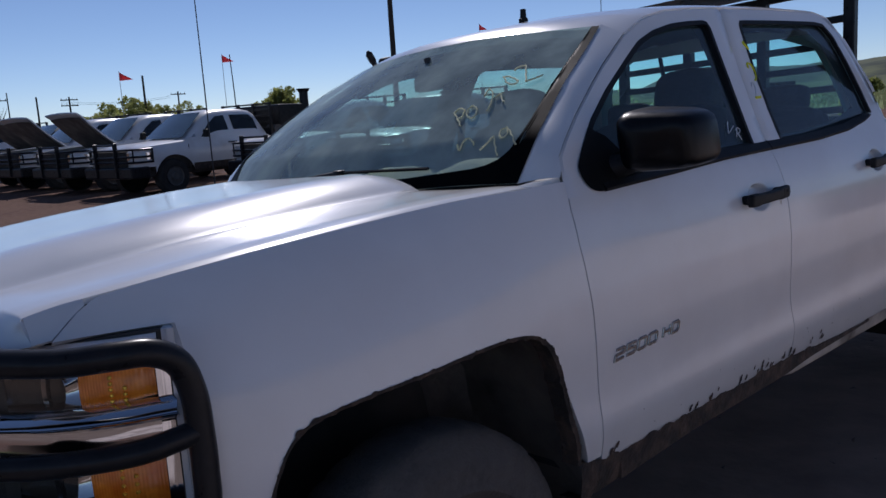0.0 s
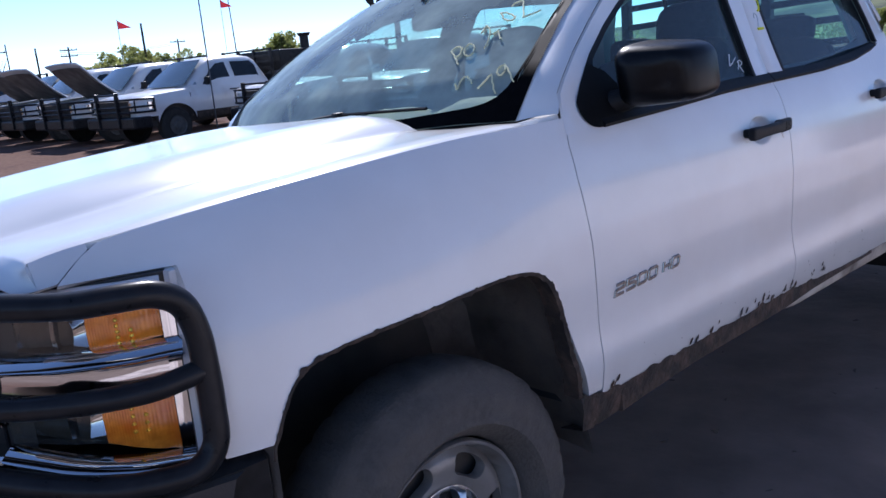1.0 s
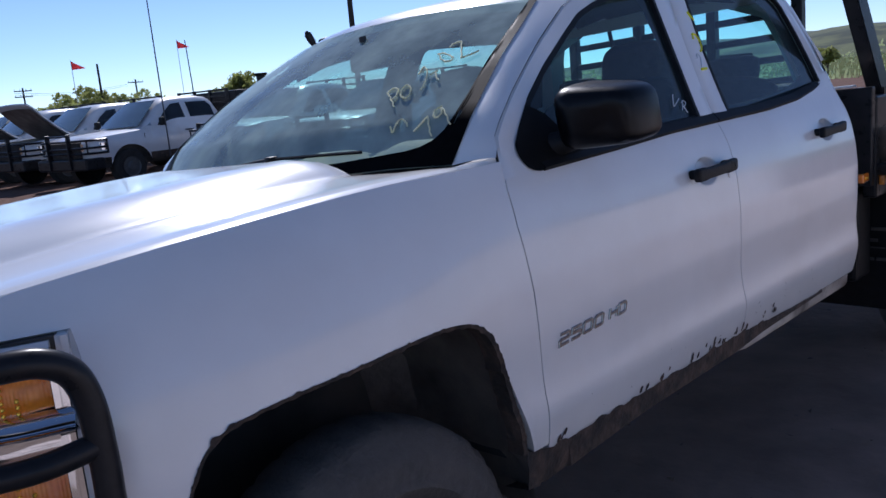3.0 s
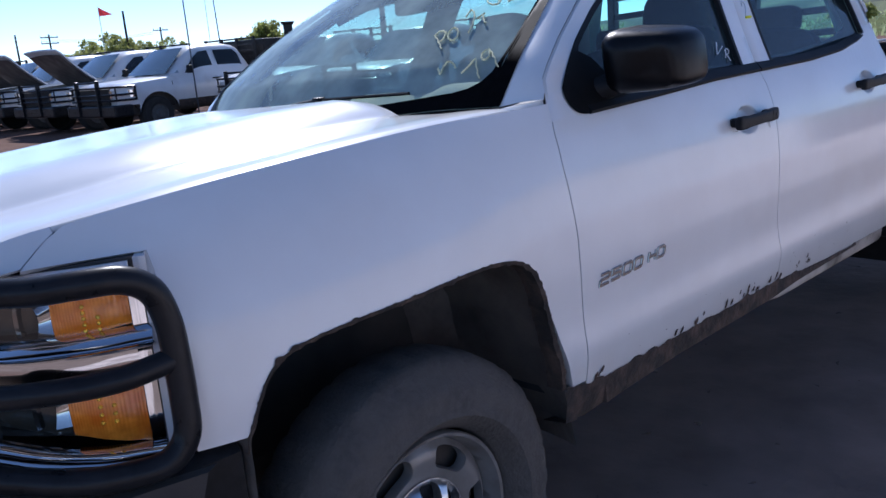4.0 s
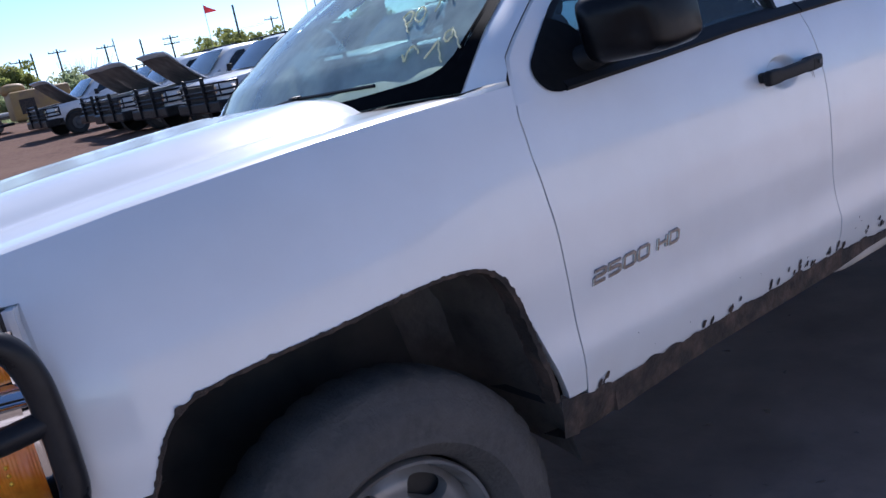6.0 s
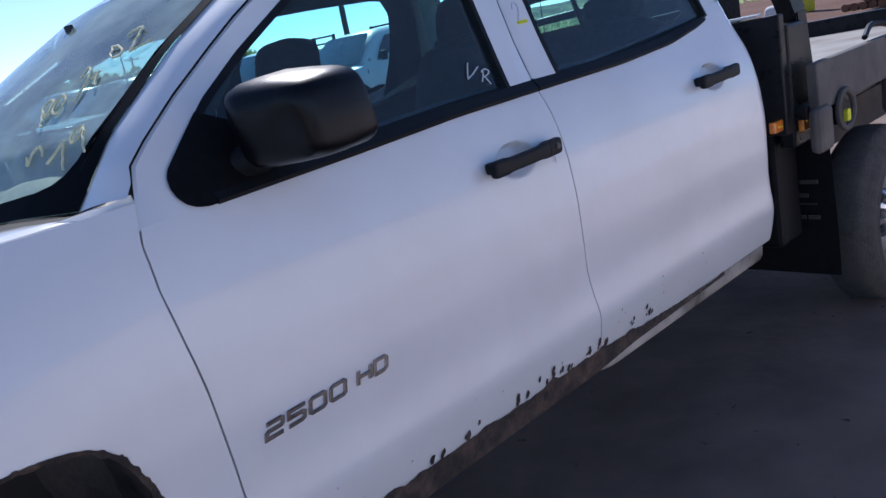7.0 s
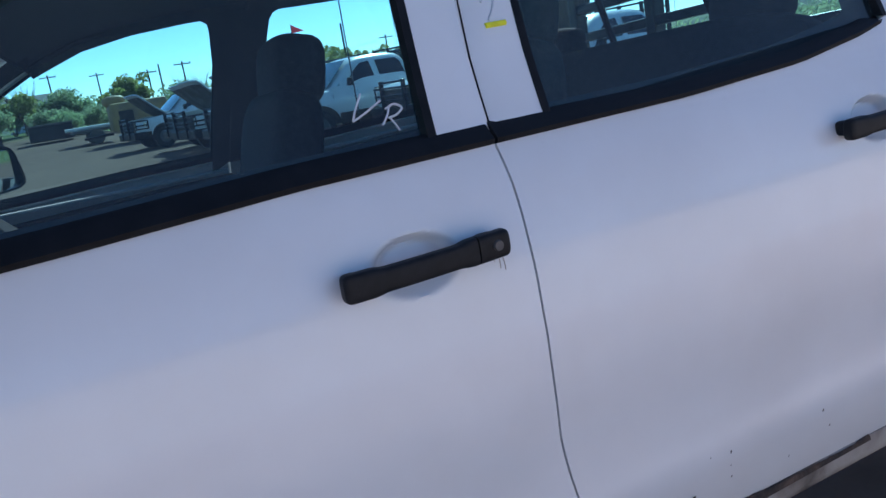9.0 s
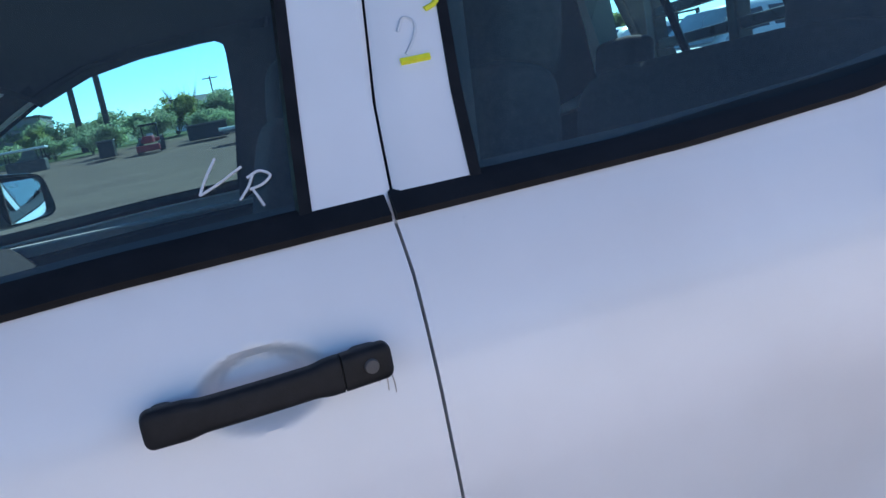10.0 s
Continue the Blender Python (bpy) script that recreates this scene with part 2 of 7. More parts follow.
def lerp(table, x):
    """Straight-line interpolation in a table of (x, value)."""
    if x <= table[0][0]:
        return table[0][1]
    for (a, u), (b, v) in zip(table, table[1:]):
        if x <= b:
            return u + (v - u) * (x - a) / (b - a)
    return table[-1][1]


def span(a, b, n):
    return [a + (b - a) * i / (n - 1) for i in range(n)]


def resample(points, n):
    """n points at even steps along a 2-D polyline."""
    p = [Vector((*q, 0.0)) if len(q) == 2 else Vector(q) for q in points]
    length = [0.0]
    for a, b in zip(p, p[1:]):
        length.append(length[-1] + (b - a).length)
    out = []
    for i in range(n):
        s, k = length[-1] * i / (n - 1), 0
        while k < len(p) - 2 and length[k + 1] < s:
            k += 1
        t = (s - length[k]) / max(1e-9, length[k + 1] - length[k])
        out.append(p[k].lerp(p[k + 1], t))
    return out

# ---- the crew-cab flatbed truck: x to its rear from the front axle, driver's side at -y ----
SIDE = [(0.44, 0.940), (0.50, 0.962), (0.56, 0.980), (0.62, 0.991), (0.655, 0.994), (0.70, 0.987), (0.76, 0.984), (0.86, 0.989), (0.98, 0.990), (1.08, 0.980), (1.16, 0.962), (1.22, 0.940), (1.28, 0.905)]
CREST_Z = [(-0.90, 1.142), (-0.75, 1.171), (-0.66, 1.183), (-0.61, 1.188), (-0.47, 1.205), (-0.30, 1.224), (-0.11, 1.239), (0.07, 1.252), (0.22, 1.260), (0.37, 1.264), (0.54, 1.270)]
CREST_W = [(-0.90, 0.745), (-0.66, 0.80), (-0.30, 0.845), (0.0, 0.862), (0.50, 0.888)]
LOW_W = [(-0.64, 0.88), (-0.52, 0.938), (-0.45, 0.964), (-0.35, 0.985), (-0.20, 0.998), (0.0, 1.002), (0.35, 1.0), (0.55, 0.988)]
ARCH = [(-0.400, 0.785), (-0.372, 0.855), (-0.345, 0.905), (-0.30, 0.923), (-0.25, 0.931), (-0.15, 0.938), (-0.03, 0.942), (0.09, 0.950), (0.20, 0.954), (0.27, 0.950), (0.325, 0.937), (0.362, 0.905), (0.385, 0.850), (0.402, 0.805), (0.420, 0.745), (0.436, 0.680), (0.449, 0.620), (0.460, 0.572)]
F_SEAM = [(0.54, 0.550), (0.64, 0.543), (0.78, 0.538), (0.86, 0.531), (0.94, 0.524), (1.03, 0.511), (1.12, 0.500), (1.20, 0.503), (1.25, 0.520), (1.285, 0.535)]
B_SEAM = [(0.54, 1.625), (0.66, 1.631), (0.74, 1.618), (0.80, 1.610), (1.00, 1.609), (1.14, 1.611), (1.20, 1.612), (1.255, 1.610)]
BELT = [(0.50, 1.218), (0.62, 1.225), (1.0, 1.239), (1.3, 1.253), (1.55, 1.258), (2.0, 1.266), (2.3, 1.283), (2.5, 1.311), (2.62, 1.338), (2.8, 1.36)]
PLAN = [(0.0, -0.87), (0.40, -0.84), (0.55, -0.80), (0.68, -0.74), (0.80, -0.66), (0.875, -0.56), (0.895, -0.50), (0.90, -0.46)]


def eased(points, n, rounds):
    """The points spread evenly along their line, with its corners rounded; both ends stay."""
    p = [Vector(q).resized(2) for q in resample([(a, b, 0) for a, b in points], n)]
    for _ in range(rounds):
        p = [p[0]] + [(a + 2 * b + c) / 4 for a, b, c in zip(p, p[1:], p[2:])] + [p[-1]]
    return [(q.x, q.y) for q in p]


def smoothstep(t):
    t = max(0.0, min(1.0, t))
    return t * t * (3 - 2 * t)


def smooth_table(table, x, r=0.012):
    """A table read with its corners eased."""
    return sum(lerp(table, x + r * k) for k in (-2, -1, 0, 1, 2)) / 5


def side_w(z):
    return 0.905 - (z - 1.28) * 0.47 if z > 1.28 else smooth_table(SIDE, z, 0.011)


def door_w(x, z):
    w = sum(side_w(z + d) for d in (-0.03, -0.015, 0, 0.015, 0.03)) / 5 if 1.24 < z < 1.32 else side_w(z)
    if x > 2.70:
        w -= 0.10 * ((x - 2.70) / 0.13) ** 2
    return w


def fender_w(x, z):
    cz, cw, lw = lerp(CREST_Z, x), smooth_table(CREST_W, x, 0.03), smooth_table(LOW_W, x, 0.03)
    s = max(0.0, (z - 0.86) / (cz - 0.86))
    w = lw - (lw - cw) * (0.28 * s + 0.72 * s ** 3.2)
    if z < 0.72:
        w -= 0.25 * (0.72 - z) ** 2 + 0.05 * (0.72 - z)
    k = smoothstep((x - 0.12) / 0.38)
    return w * (1 - k) + k * min(door_w(x, z), 2.0)


ARCH = eased(ARCH, 96, 14)
truck = thing("pickup_truck", "white crew-cab flatbed truck, black grille guard, rusted sills", "truck")


def both_sides(name, make, material, label="", smooth=True, parent=None):
    """The driver's-side part and its twin on the far side."""
    a = part(name, make(), material, parent or truck, label, smooth)
    b = part(name, flipped(make()), material, parent or truck, label, smooth)
    return a, b


# front fender, with the wheel arch cut out of it
NOSE = [(-0.664, 1.133), (-0.617, 1.170), (-0.583, 1.189), (-0.54, 1.196)]


def fender():
    bm = bmesh.new()
    def top(x):
        return (lerp(NOSE, x) if x < -0.54 else lerp(CREST_Z, x)) - 0.003
    def point(x, z):
        k = max(0.0, (x - 0.40) / 0.097)
        xx = x + k * (lerp(F_SEAM, z) - 0.0025 - 0.497)
        return (xx, -fender_w(xx, z), z)
    xs = sorted(span(-0.482, -0.405, 8) + [p[0] for p in ARCH] + [0.470, 0.485, 0.497])
    rows = []
    for x in xs:
        zb = 0.79 if x < -0.40 else (lerp(ARCH, x) if x <= 0.46 else 0.566)
        rows.append([point(x, z) for z in span(zb, 1.131, 18) + span(1.131, top(x), 10)[1:]])
    grid(rows, bm=bm)
    grid([[point(x, z) for z in span(1.131, max(1.1315, top(x)), 10)] for x in span(-0.662, -0.482, 16)], bm=bm)
    weld(bm, 0.0003)
    bmesh.ops.recalc_face_normals(bm, faces=bm.faces[:])
    if sum(f.normal.y for f in bm.faces) > 0:
        bmesh.ops.reverse_faces(bm, faces=bm.faces[:])
    return rim_in(bm, 0.022)


both_sides("front_fender", fender, WHITE)


def liner():
    """The tunnel behind the arch, with a ragged hanging edge."""
    rnd = random.Random(4)
    pts = [(-0.40, 0.62)] + [(-0.398, 0.74)] + [p for p in ARCH] + [(0.475, 0.50), (0.50, 0.40)]
    cx, cz = 0.03, 0.55
    rows = []
    for w, grow, amp in ((0.978, 0.0, 0.0), (0.94, 0.010, 0.004), (0.86, 0.03, 0.012), (0.74, 0.03, 0.015), (0.60, 0.02, 0.01), (0.50, -0.10, 0.0)):
        row = []
        for x, z in [(p[0], p[1]) for p in resample(pts, 40)]:
            d = Vector((x - cx, z - cz)).normalized()
            g = grow + rnd.uniform(-amp, amp)
            row.append((x + d.x * g, -w, z + d.y * g))
        rows.append(row)
    bm = grid(rows)
    return bm


both_sides("wheel_arch_liner", liner, LINER, "muddy black wheel arch liner")


def arch_lip():
    """The worn, uneven dark lip along the arch's edge."""
    rnd = random.Random(9)
    pts = [(p[0], p[1]) for p in resample([(-0.405, 0.76)] + ARCH, 240)]
    cx, cz = 0.03, 0.55
    outer, inner, back = [], [], []
    for x, z in pts:
        d = Vector((x - cx, z - cz)).normalized()
        scallop = max(0.0, noise.noise(Vector((x * 60, z * 60, 2.0)))) * (0.010 if -0.34 < x < 0.02 else 0.007)
        e = rnd.uniform(0.000, 0.0016) + scallop + (0.0025 if rnd.random() < 0.06 else 0)
        w = fender_w(x, z)
        outer.append((x + d.x * e, -w - 0.002, z + d.y * e))
        g = 0.008 + 0.008 * max(0.0, noise.noise(Vector((x * 45, z * 45, 7.0))))
        inner.append((x - d.x * g, -w + 0.002, z - d.y * g))
        back.append((x - d.x * g, -w + 0.05, z - d.y * g))
    return grid([outer, inner, back])


both_sides("arch_lip", arch_lip, RUST, "ragged rusted wheel arch lip")


# doors: lower skin, upper frame round the window
def door_lower(x_front, x_rear, z_low, cup=None, nu=30, nv=40):
    rows = []
    for i, u in enumerate(span(0, 1, nu)):
        row = []
        for v in span(0, 1, nv):
            # the top edge follows the belt line
            xt = x_front(1.25) + (x_rear(1.25) - x_front(1.25)) * u
            z = z_low + (lerp(BELT, xt) + 0.006 - z_low) * v
            x = x_front(z) + (x_rear(z) - x_front(z)) * u
            row.append((x, -door_w(x, z), z))
        rows.append(row)
    bm = grid(rows)
    bmesh.ops.recalc_face_normals(bm, faces=bm.faces[:])
    if sum(f.normal.y for f in bm.faces) > 0:
        bmesh.ops.reverse_faces(bm, faces=bm.faces[:])
    rim_in(bm, 0.02)
    if cup:
        # the scooped bowl behind the grip
        for v in bm.verts:
            r = math.hypot((v.co.x - cup[0]) / 0.068, (v.co.z - cup[1]) / 0.042)
            if r < 1.06:
                v.co.y += 0.024 * smoothstep((1.06 - r) / 0.40)
    return bm


def frame_ring(outer, window, n=70):
    o, w = [(p[0], p[1]) for p in resample(outer, n)], [(p[0], p[1]) for p in resample(window, n)]
    rows = []
    for k in (0.0, 0.08, 0.5, 1.0):
        row = []
        for (ax, az), (bx, bz) in zip(o, w):
            x, z = ax + (bx - ax) * k, az + (bz - az) * k
            row.append((x, -door_w(x, z) + (0.006 if k == 0 else 0), z))
        rows.append(row)
    bm = grid(rows)
    bmesh.ops.recalc_face_normals(bm, faces=bm.faces[:])
    if sum(f.normal.y for f in bm.faces) > 0:
        bmesh.ops.reverse_faces(bm, faces=bm.faces[:])
    return bm


A_SEAM = [(0.507, 1.222), (0.519, 1.250), (0.535, 1.285), (0.548, 1.320), (0.590, 1.355), (0.680, 1.420), (0.800, 1.497), (0.880, 1.546), (0.970, 1.596), (1.060, 1.645), (1.200, 1.700), (1.340, 1.727), (1.500, 1.741), (1.716, 1.750)]
B_UP = [(1.716, 1.750), (1.694, 1.66), (1.657, 1.54), (1.627, 1.39), (1.612, 1.255)]
F_WIN = [(0.632, 1.230), (0.604, 1.252), (0.597, 1.292), (0.645, 1.338), (0.729, 1.408), (0.845, 1.482), (1.00, 1.567), (1.11, 1.625), (1.22, 1.661), (1.34, 1.685), (1.45, 1.696), (1.565, 1.703), (1.586, 1.690), (1.558, 1.520), (1.537, 1.390), (1.520, 1.274)]
R_OUT = [(1.6155, 1.255), (1.6305, 1.39), (1.6605, 1.54), (1.6975, 1.66), (1.7195, 1.750), (2.10, 1.760), (2.50, 1.762), (2.61, 1.742), (2.68, 1.66), (2.725, 1.52), (2.752, 1.42), (2.768, 1.362)]
R_WIN = [(1.712, 1.276), (1.724, 1.39), (1.746, 1.520), (1.794, 1.690), (1.818, 1.710), (2.15, 1.718), (2.45, 1.722), (2.53, 1.716), (2.582, 1.665), (2.602, 1.55), (2.606, 1.43), (2.600, 1.339)]


def door_thing(name, x_front, x_rear, z_low, outer, window, label, cup):
    """One door on each side of the cab."""
    made = []
    for flip in (False, True):
        bm = door_lower(x_front, x_rear, z_low, None if flip else cup, 60 if flip else 240, 40 if flip else 170)
        d = part(name, flipped(bm) if flip else bm, WHITE, truck, label if not flip else "", True)
        if flip:
            window = [(x + (0.045 if 1.5 < x < 1.6 else -0.05 if 1.7 < x < 1.83 else 0), z) for x, z in window]
        bm = rim_in(frame_ring(outer, window), 0.02)
        part("window_surround", flipped(bm) if flip else bm, WHITE, d, "", True)
        # black rubber round the pane, then the pane
        c = Vector((sum(p[0] for p in window) / len(window), sum(p[1] for p in window) / len(window)))
        win = [(p[0], p[1]) for p in resample(window, 60)]
        rows = []
        for k, dy in ((0.0, 0.0), (0.0, -0.002), (0.014, -0.002), (0.016, 0.014)):
            row = []
            for i, (x, z) in enumerate(win):
                a, b = win[max(0, i - 1)], win[min(len(win) - 1, i + 1)]
                t = Vector((b[0] - a[0], b[1] - a[1])).normalized()
                nrm = Vector((t.y, -t.x))
                q = Vector((x, z)) + nrm * k
                row.append((q.x, -door_w(q.x, q.y) + dy, q.y))
            rows.append(row)
        bm = grid(rows)
        part("window_seal", flipped(bm) if flip else bm, BLACK_TRIM, d, "", True)
        bm = bmesh.new()
        def on_pane(q):
            return (q.x, -(0.905 - (q.y - 1.28) * 0.47) + 0.013, q.y)
        hub_v = bm.verts.new(on_pane(c))
        vs = [bm.verts.new(on_pane(c + (Vector(q) - c) * 0.985)) for q in win]
        for i in range(len(vs)):
            bm.faces.new((hub_v, vs[i], vs[(i + 1) % len(vs)]))
        bmesh.ops.recalc_face_normals(bm, faces=bm.faces[:])
        if sum(f.normal.y for f in bm.faces) > 0:
            bmesh.ops.reverse_faces(bm, faces=bm.faces[:])
        pane = part("window_glass", flipped(bm) if flip else bm, GLASS, d)
        pane.visible_shadow = False
        made.append((d, pane))
    return made


front_doors = door_thing("front_door", lambda z: lerp(F_SEAM, z) + 0.0015, lambda z: lerp(B_SEAM, z) - 0.002, 0.535, A_SEAM + B_UP[1:], F_WIN, "white front door with rust along its lower edge", (1.4255, 1.125))
rear_doors = door_thing("rear_door", lambda z: lerp(B_SEAM, z) + 0.002, lambda z: lerp([(0.50, 2.725), (0.56, 2.765), (0.70, 2.775), (1.3, 2.775)], z), 0.525, R_OUT, R_WIN, "white rear door with dusty lower panel", (2.432, 1.157))


# belt moulding, in two lengths that meet at the door gap
def belt_strip(x0, x1, taper=0.0):
    rows = []
    for x in span(x0, x1, 24):
        k = max(0.0, (x - (x1 - taper)) / taper) if taper else 0
        zl, zh = lerp(BELT, x), lerp(BELT, x) + lerp([(1.6, 0.034), (2.0, 0.029), (2.55, 0.025)], x) * (1 - 0.5 * k * k)
        rows.append([(x, -door_w(x, zl) + 0.008, zl - 0.002), (x, -door_w(x, zl) - 0.004, zl), (x, -door_w(x, zl) - 0.007, zl + 0.008), (x, -door_w(x, zh) - 0.006, zh - 0.006), (x, -door_w(x, zh) + 0.008, zh)])
    return grid(rows, closed=True, cap=True)


for (a, b, t, doors) in ((0.660, 1.606, 0, front_doors), (1.612, 2.568, 0.03, rear_doors)):
    for flip, (d, pane) in enumerate(doors):
        bm = belt_strip(a, b, t)
        part("belt_moulding", flipped(bm) if flip else bm, BLACK_TRIM, d, "black rubber belt moulding", True)


# black sail panel that fills the window's front corner
def sail():
    pts = [(0.668, 1.229), (0.86, 1.243), (0.76, 1.36), (0.70, 1.388), (0.645, 1.341), (0.602, 1.304), (0.593, 1.290), (0.590, 1.272), (0.594, 1.255), (0.604, 1.241), (0.618, 1.233), (0.640, 1.2285)]
    bm = bmesh.new()
    f = bm.faces.new([bm.verts.new((x, -door_w(x, z) - 0.005, z)) for x, z in pts])
    bmesh.ops.solidify(bm, geom=[f], thickness=0.010)
    bmesh.ops.triangulate(bm, faces=bm.faces[:])
    return bm


for flip, (d, pane) in enumerate(front_doors):
    bm = sail()
    part("sail_panel", flipped(bm) if flip else bm, BLACK_PLASTIC, d)


# door mirrors
def mirror_shell(half, mid):
    """A rounded housing, fuller outboard, open to the rear."""
    rows = []
    for x, k in ((0.690, 0.40), (0.696, 0.70), (0.710, 0.87), (0.742, 0.97), (0.80, 1.0), (0.856, 1.0), (0.866, 0.97), (0.862, 0.90), (0.840, 0.87)):
        row = []
        for a in span(0, 2 * math.pi, 29)[:-1]:
            c, s = math.cos(a), math.sin(a)
            e = 0.42
            yy, zz = math.copysign(abs(c) ** e, c), math.copysign(abs(s) ** e, s)
            lean = 0.012 * (x - 0.66) / 0.2
            row.append((0.801 + (x - 0.778) * 0.8 + 0.02 * yy - 0.008 * zz, mid - half * k * yy + 0.018 * zz * 0.3, 1.339 + lean + 0.077 * k * zz - 0.008 * yy * zz))
        rows.append(row)
    return grid(rows, closed=True, cap=True)


def turn_mirror(bm):
    """The far mirror, swung round towards the driver."""
    bmesh.ops.rotate(bm, verts=bm.verts[:], cent=(0.862, -1.018, 1.343), matrix=Matrix.Rotation(radians(43), 3, "Z"))
    bmesh.ops.translate(bm, verts=bm.verts[:], vec=(0.065, -0.060, 0.010))


for flip, (d, pane) in enumerate(front_doors):
    bm = mirror_shell(0.082, -1.018) if flip else mirror_shell(0.104, -1.023)
    if flip:
        turn_mirror(bm)
    m = part("door_mirror", flipped(bm) if flip else bm, MIRROR_SHELL, d, "black textured plastic mirror housing", True)
    bm = tube([(0.74, -0.88, 1.272), (0.76, -0.92, 1.285), (0.785, -0.97, 1.305)], [0.035, 0.032, 0.032], 12)
    part("mirror_arm", flipped(bm) if flip else bm, BLACK_PLASTIC, m, "", True)
    bm = box(0.8700, 0.8740, -1.085, -0.951, 1.280, 1.406, 0.001) if flip else box(0.852, 0.856, -1.100, -0.946, 1.296, 1.394, 0.001)
    if flip:
        turn_mirror(bm)
    part("mirror_glass", flipped(bm) if flip else bm, MIRROR, m)


# door handles with their scooped cups
def handle_bar(x0, x1, z0, lock):
    rows = []
    ends = [0.0, 0.001, 0.004, 0.009, 0.016, 0.025, 0.036, 0.06]
    for u in sorted(ends + span(0.08, 0.92, 30) + [0.782, 0.785, 0.788, 0.791] + [1 - e for e in ends]):
        x = x0 + (x1 - x0) * u
        z = z0 + 0.006 * u
        end = min(1.0, min(u, 1 - u) / 0.036)
        k = 0.52 + 0.48 * math.sqrt(max(0.0, 1 - (1 - end) ** 2))
        groove = lock and 0.784 < u < 0.789
        out = 0.030 + 0.006 * math.sin(math.pi * u) - (0.0025 if groove else 0)
        h = (0.0168 + 0.0030 * smoothstep((0.24 - u) / 0.08) + 0.0030 * smoothstep((u - 0.66) / 0.08)) * k * (0.93 if groove else 1)
        d = 0.013 * k
        w = door_w(x, z)
        rows.append([(x, -w - out - d * math.copysign(abs(math.cos(a)) ** 0.55, math.cos(a)) * 0.9, z + h * math.copysign(abs(math.sin(a)) ** 0.45, math.sin(a))) for a in span(0, 2 * math.pi, 33)[:-1]])
    bm = grid(rows, closed=True, cap=True)
    for a, b in ((0.03, 0.13), (0.84, 0.97)):
        xa, xb = x0 + (x1 - x0) * a, x0 + (x1 - x0) * b
        w = door_w(xa, z0)
        box(xa, xb, -w - 0.034, -w + 0.004, z0 + 0.006 * a - 0.0125, z0 + 0.006 * b + 0.0145, 0.008, bm, 3)
    return bm


for doors, x0, x1, z0, lock in ((front_doors, 1.303, 1.558, 1.125, True), (rear_doors, 2.304, 2.546, 1.154, False)):
    for flip, (d, pane) in enumerate(doors):
        bm = handle_bar(x0, x1, z0, lock)
        h = part("door_handle", flipped(bm) if flip else bm, BLACK_PLASTIC, d, "matt black grab handle", True)
        if lock and not flip:
            w = door_w(x1, z0)
            bm = lathe([(0.0, -0.004), (0.007, -0.004), (0.008, 0.0), (0.008, 0.01)], 20)
            bmesh.ops.translate(bm, verts=bm.verts[:], vec=(x1 - 0.024, -w - 0.0425, z0 + 0.006))
            part("lock_cylinder", bm, GREY_STEEL, h, "", True)


# cab shell: roof, pillars, rear panel
EDGE = [(0.472, 0.805, 1.263), (0.562, 0.800, 1.376), (0.740, 0.752, 1.508), (0.90, 0.708, 1.602), (1.05, 0.655, 1.683)]


def a_pillar():
    e = resample(EDGE, 24)
    s = [(p[0], p[1]) for p in resample([(0.520, 1.272)] + [q for q in A_SEAM if 0.53 <= q[0] <= 1.07], 24)]
    rows = []
    for i, (p, (x, z)) in enumerate(zip(e, s)):
        fade = i / (len(s) - 1)
        a, b = Vector((p.x, -p.y, p.z)), Vector((x - 0.004, -door_w(x, z) + 0.002, z + 0.004))
        row = []
        for k in span(0, 1, 8):
            q = a.lerp(b, k)
            bulge = math.sin(math.pi * k) * 0.006 * (1 - fade ** 3)
            row.append(q + Vector((-0.55, -0.6, 0.5)).normalized() * bulge)
        rows.append(row)
    bm = grid(rows)
    bmesh.ops.recalc_face_normals(bm, faces=bm.faces[:])
    if sum(f.normal.y for f in bm.faces) > 0:
        bmesh.ops.reverse_faces(bm, faces=bm.faces[:])
    return bm


both_sides("a_pillar", a_pillar, WHITE)


def roof():
    top = [q for q in A_SEAM if q[0] >= 1.055] + [q for q in R_OUT if q[0] >= 2.09]
    s = [(p[0], p[1]) for p in resample(top[:-1], 90)]
    rows = []
    for i, (x, z) in enumerate(s):
        t = i / (len(s) - 1)
        w = door_w(min(x, 2.7), z) - 0.002
        xc = 0.93 + (2.71 - 0.93) * t
        zc = lerp([(0, 1.700), (0.012, 1.713), (0.03, 1.727), (0.06, 1.740), (0.15, 1.766), (0.3, 1.793), (0.5, 1.810), (0.85, 1.808), (0.96, 1.790), (1.0, 1.765)], t)
        row = []
        for u in (-1, -0.985, -0.955, -0.90, -0.82, -0.70, -0.5, -0.25, 0, 0.25, 0.5, 0.70, 0.82, 0.90, 0.955, 0.985, 1):
            k = abs(u)
            zz = z + 0.004 + (zc - z - 0.004) * (1 - k ** 2.6) * 0.82 + (zc - z - 0.004) * 0.18 * (1 - k ** 24)
            ribs = -0.006 * smoothstep(1 - abs(k - 0.45) / 0.05) * smoothstep((t - 0.15) * 8) * smoothstep((0.9 - t) * 8)
            row.append((xc + (x - xc) * k ** 2, u * w, zz + ribs))
        rows.append(row)
    bm = grid(rows)
    bmesh.ops.recalc_face_normals(bm, faces=bm.faces[:])
    if sum(f.normal.z for f in bm.faces) < 0:
        bmesh.ops.reverse_faces(bm, faces=bm.faces[:])
    return rim_in(bm, 0.025)


part("roof", roof(), WHITE, truck, "white painted steel roof", True)


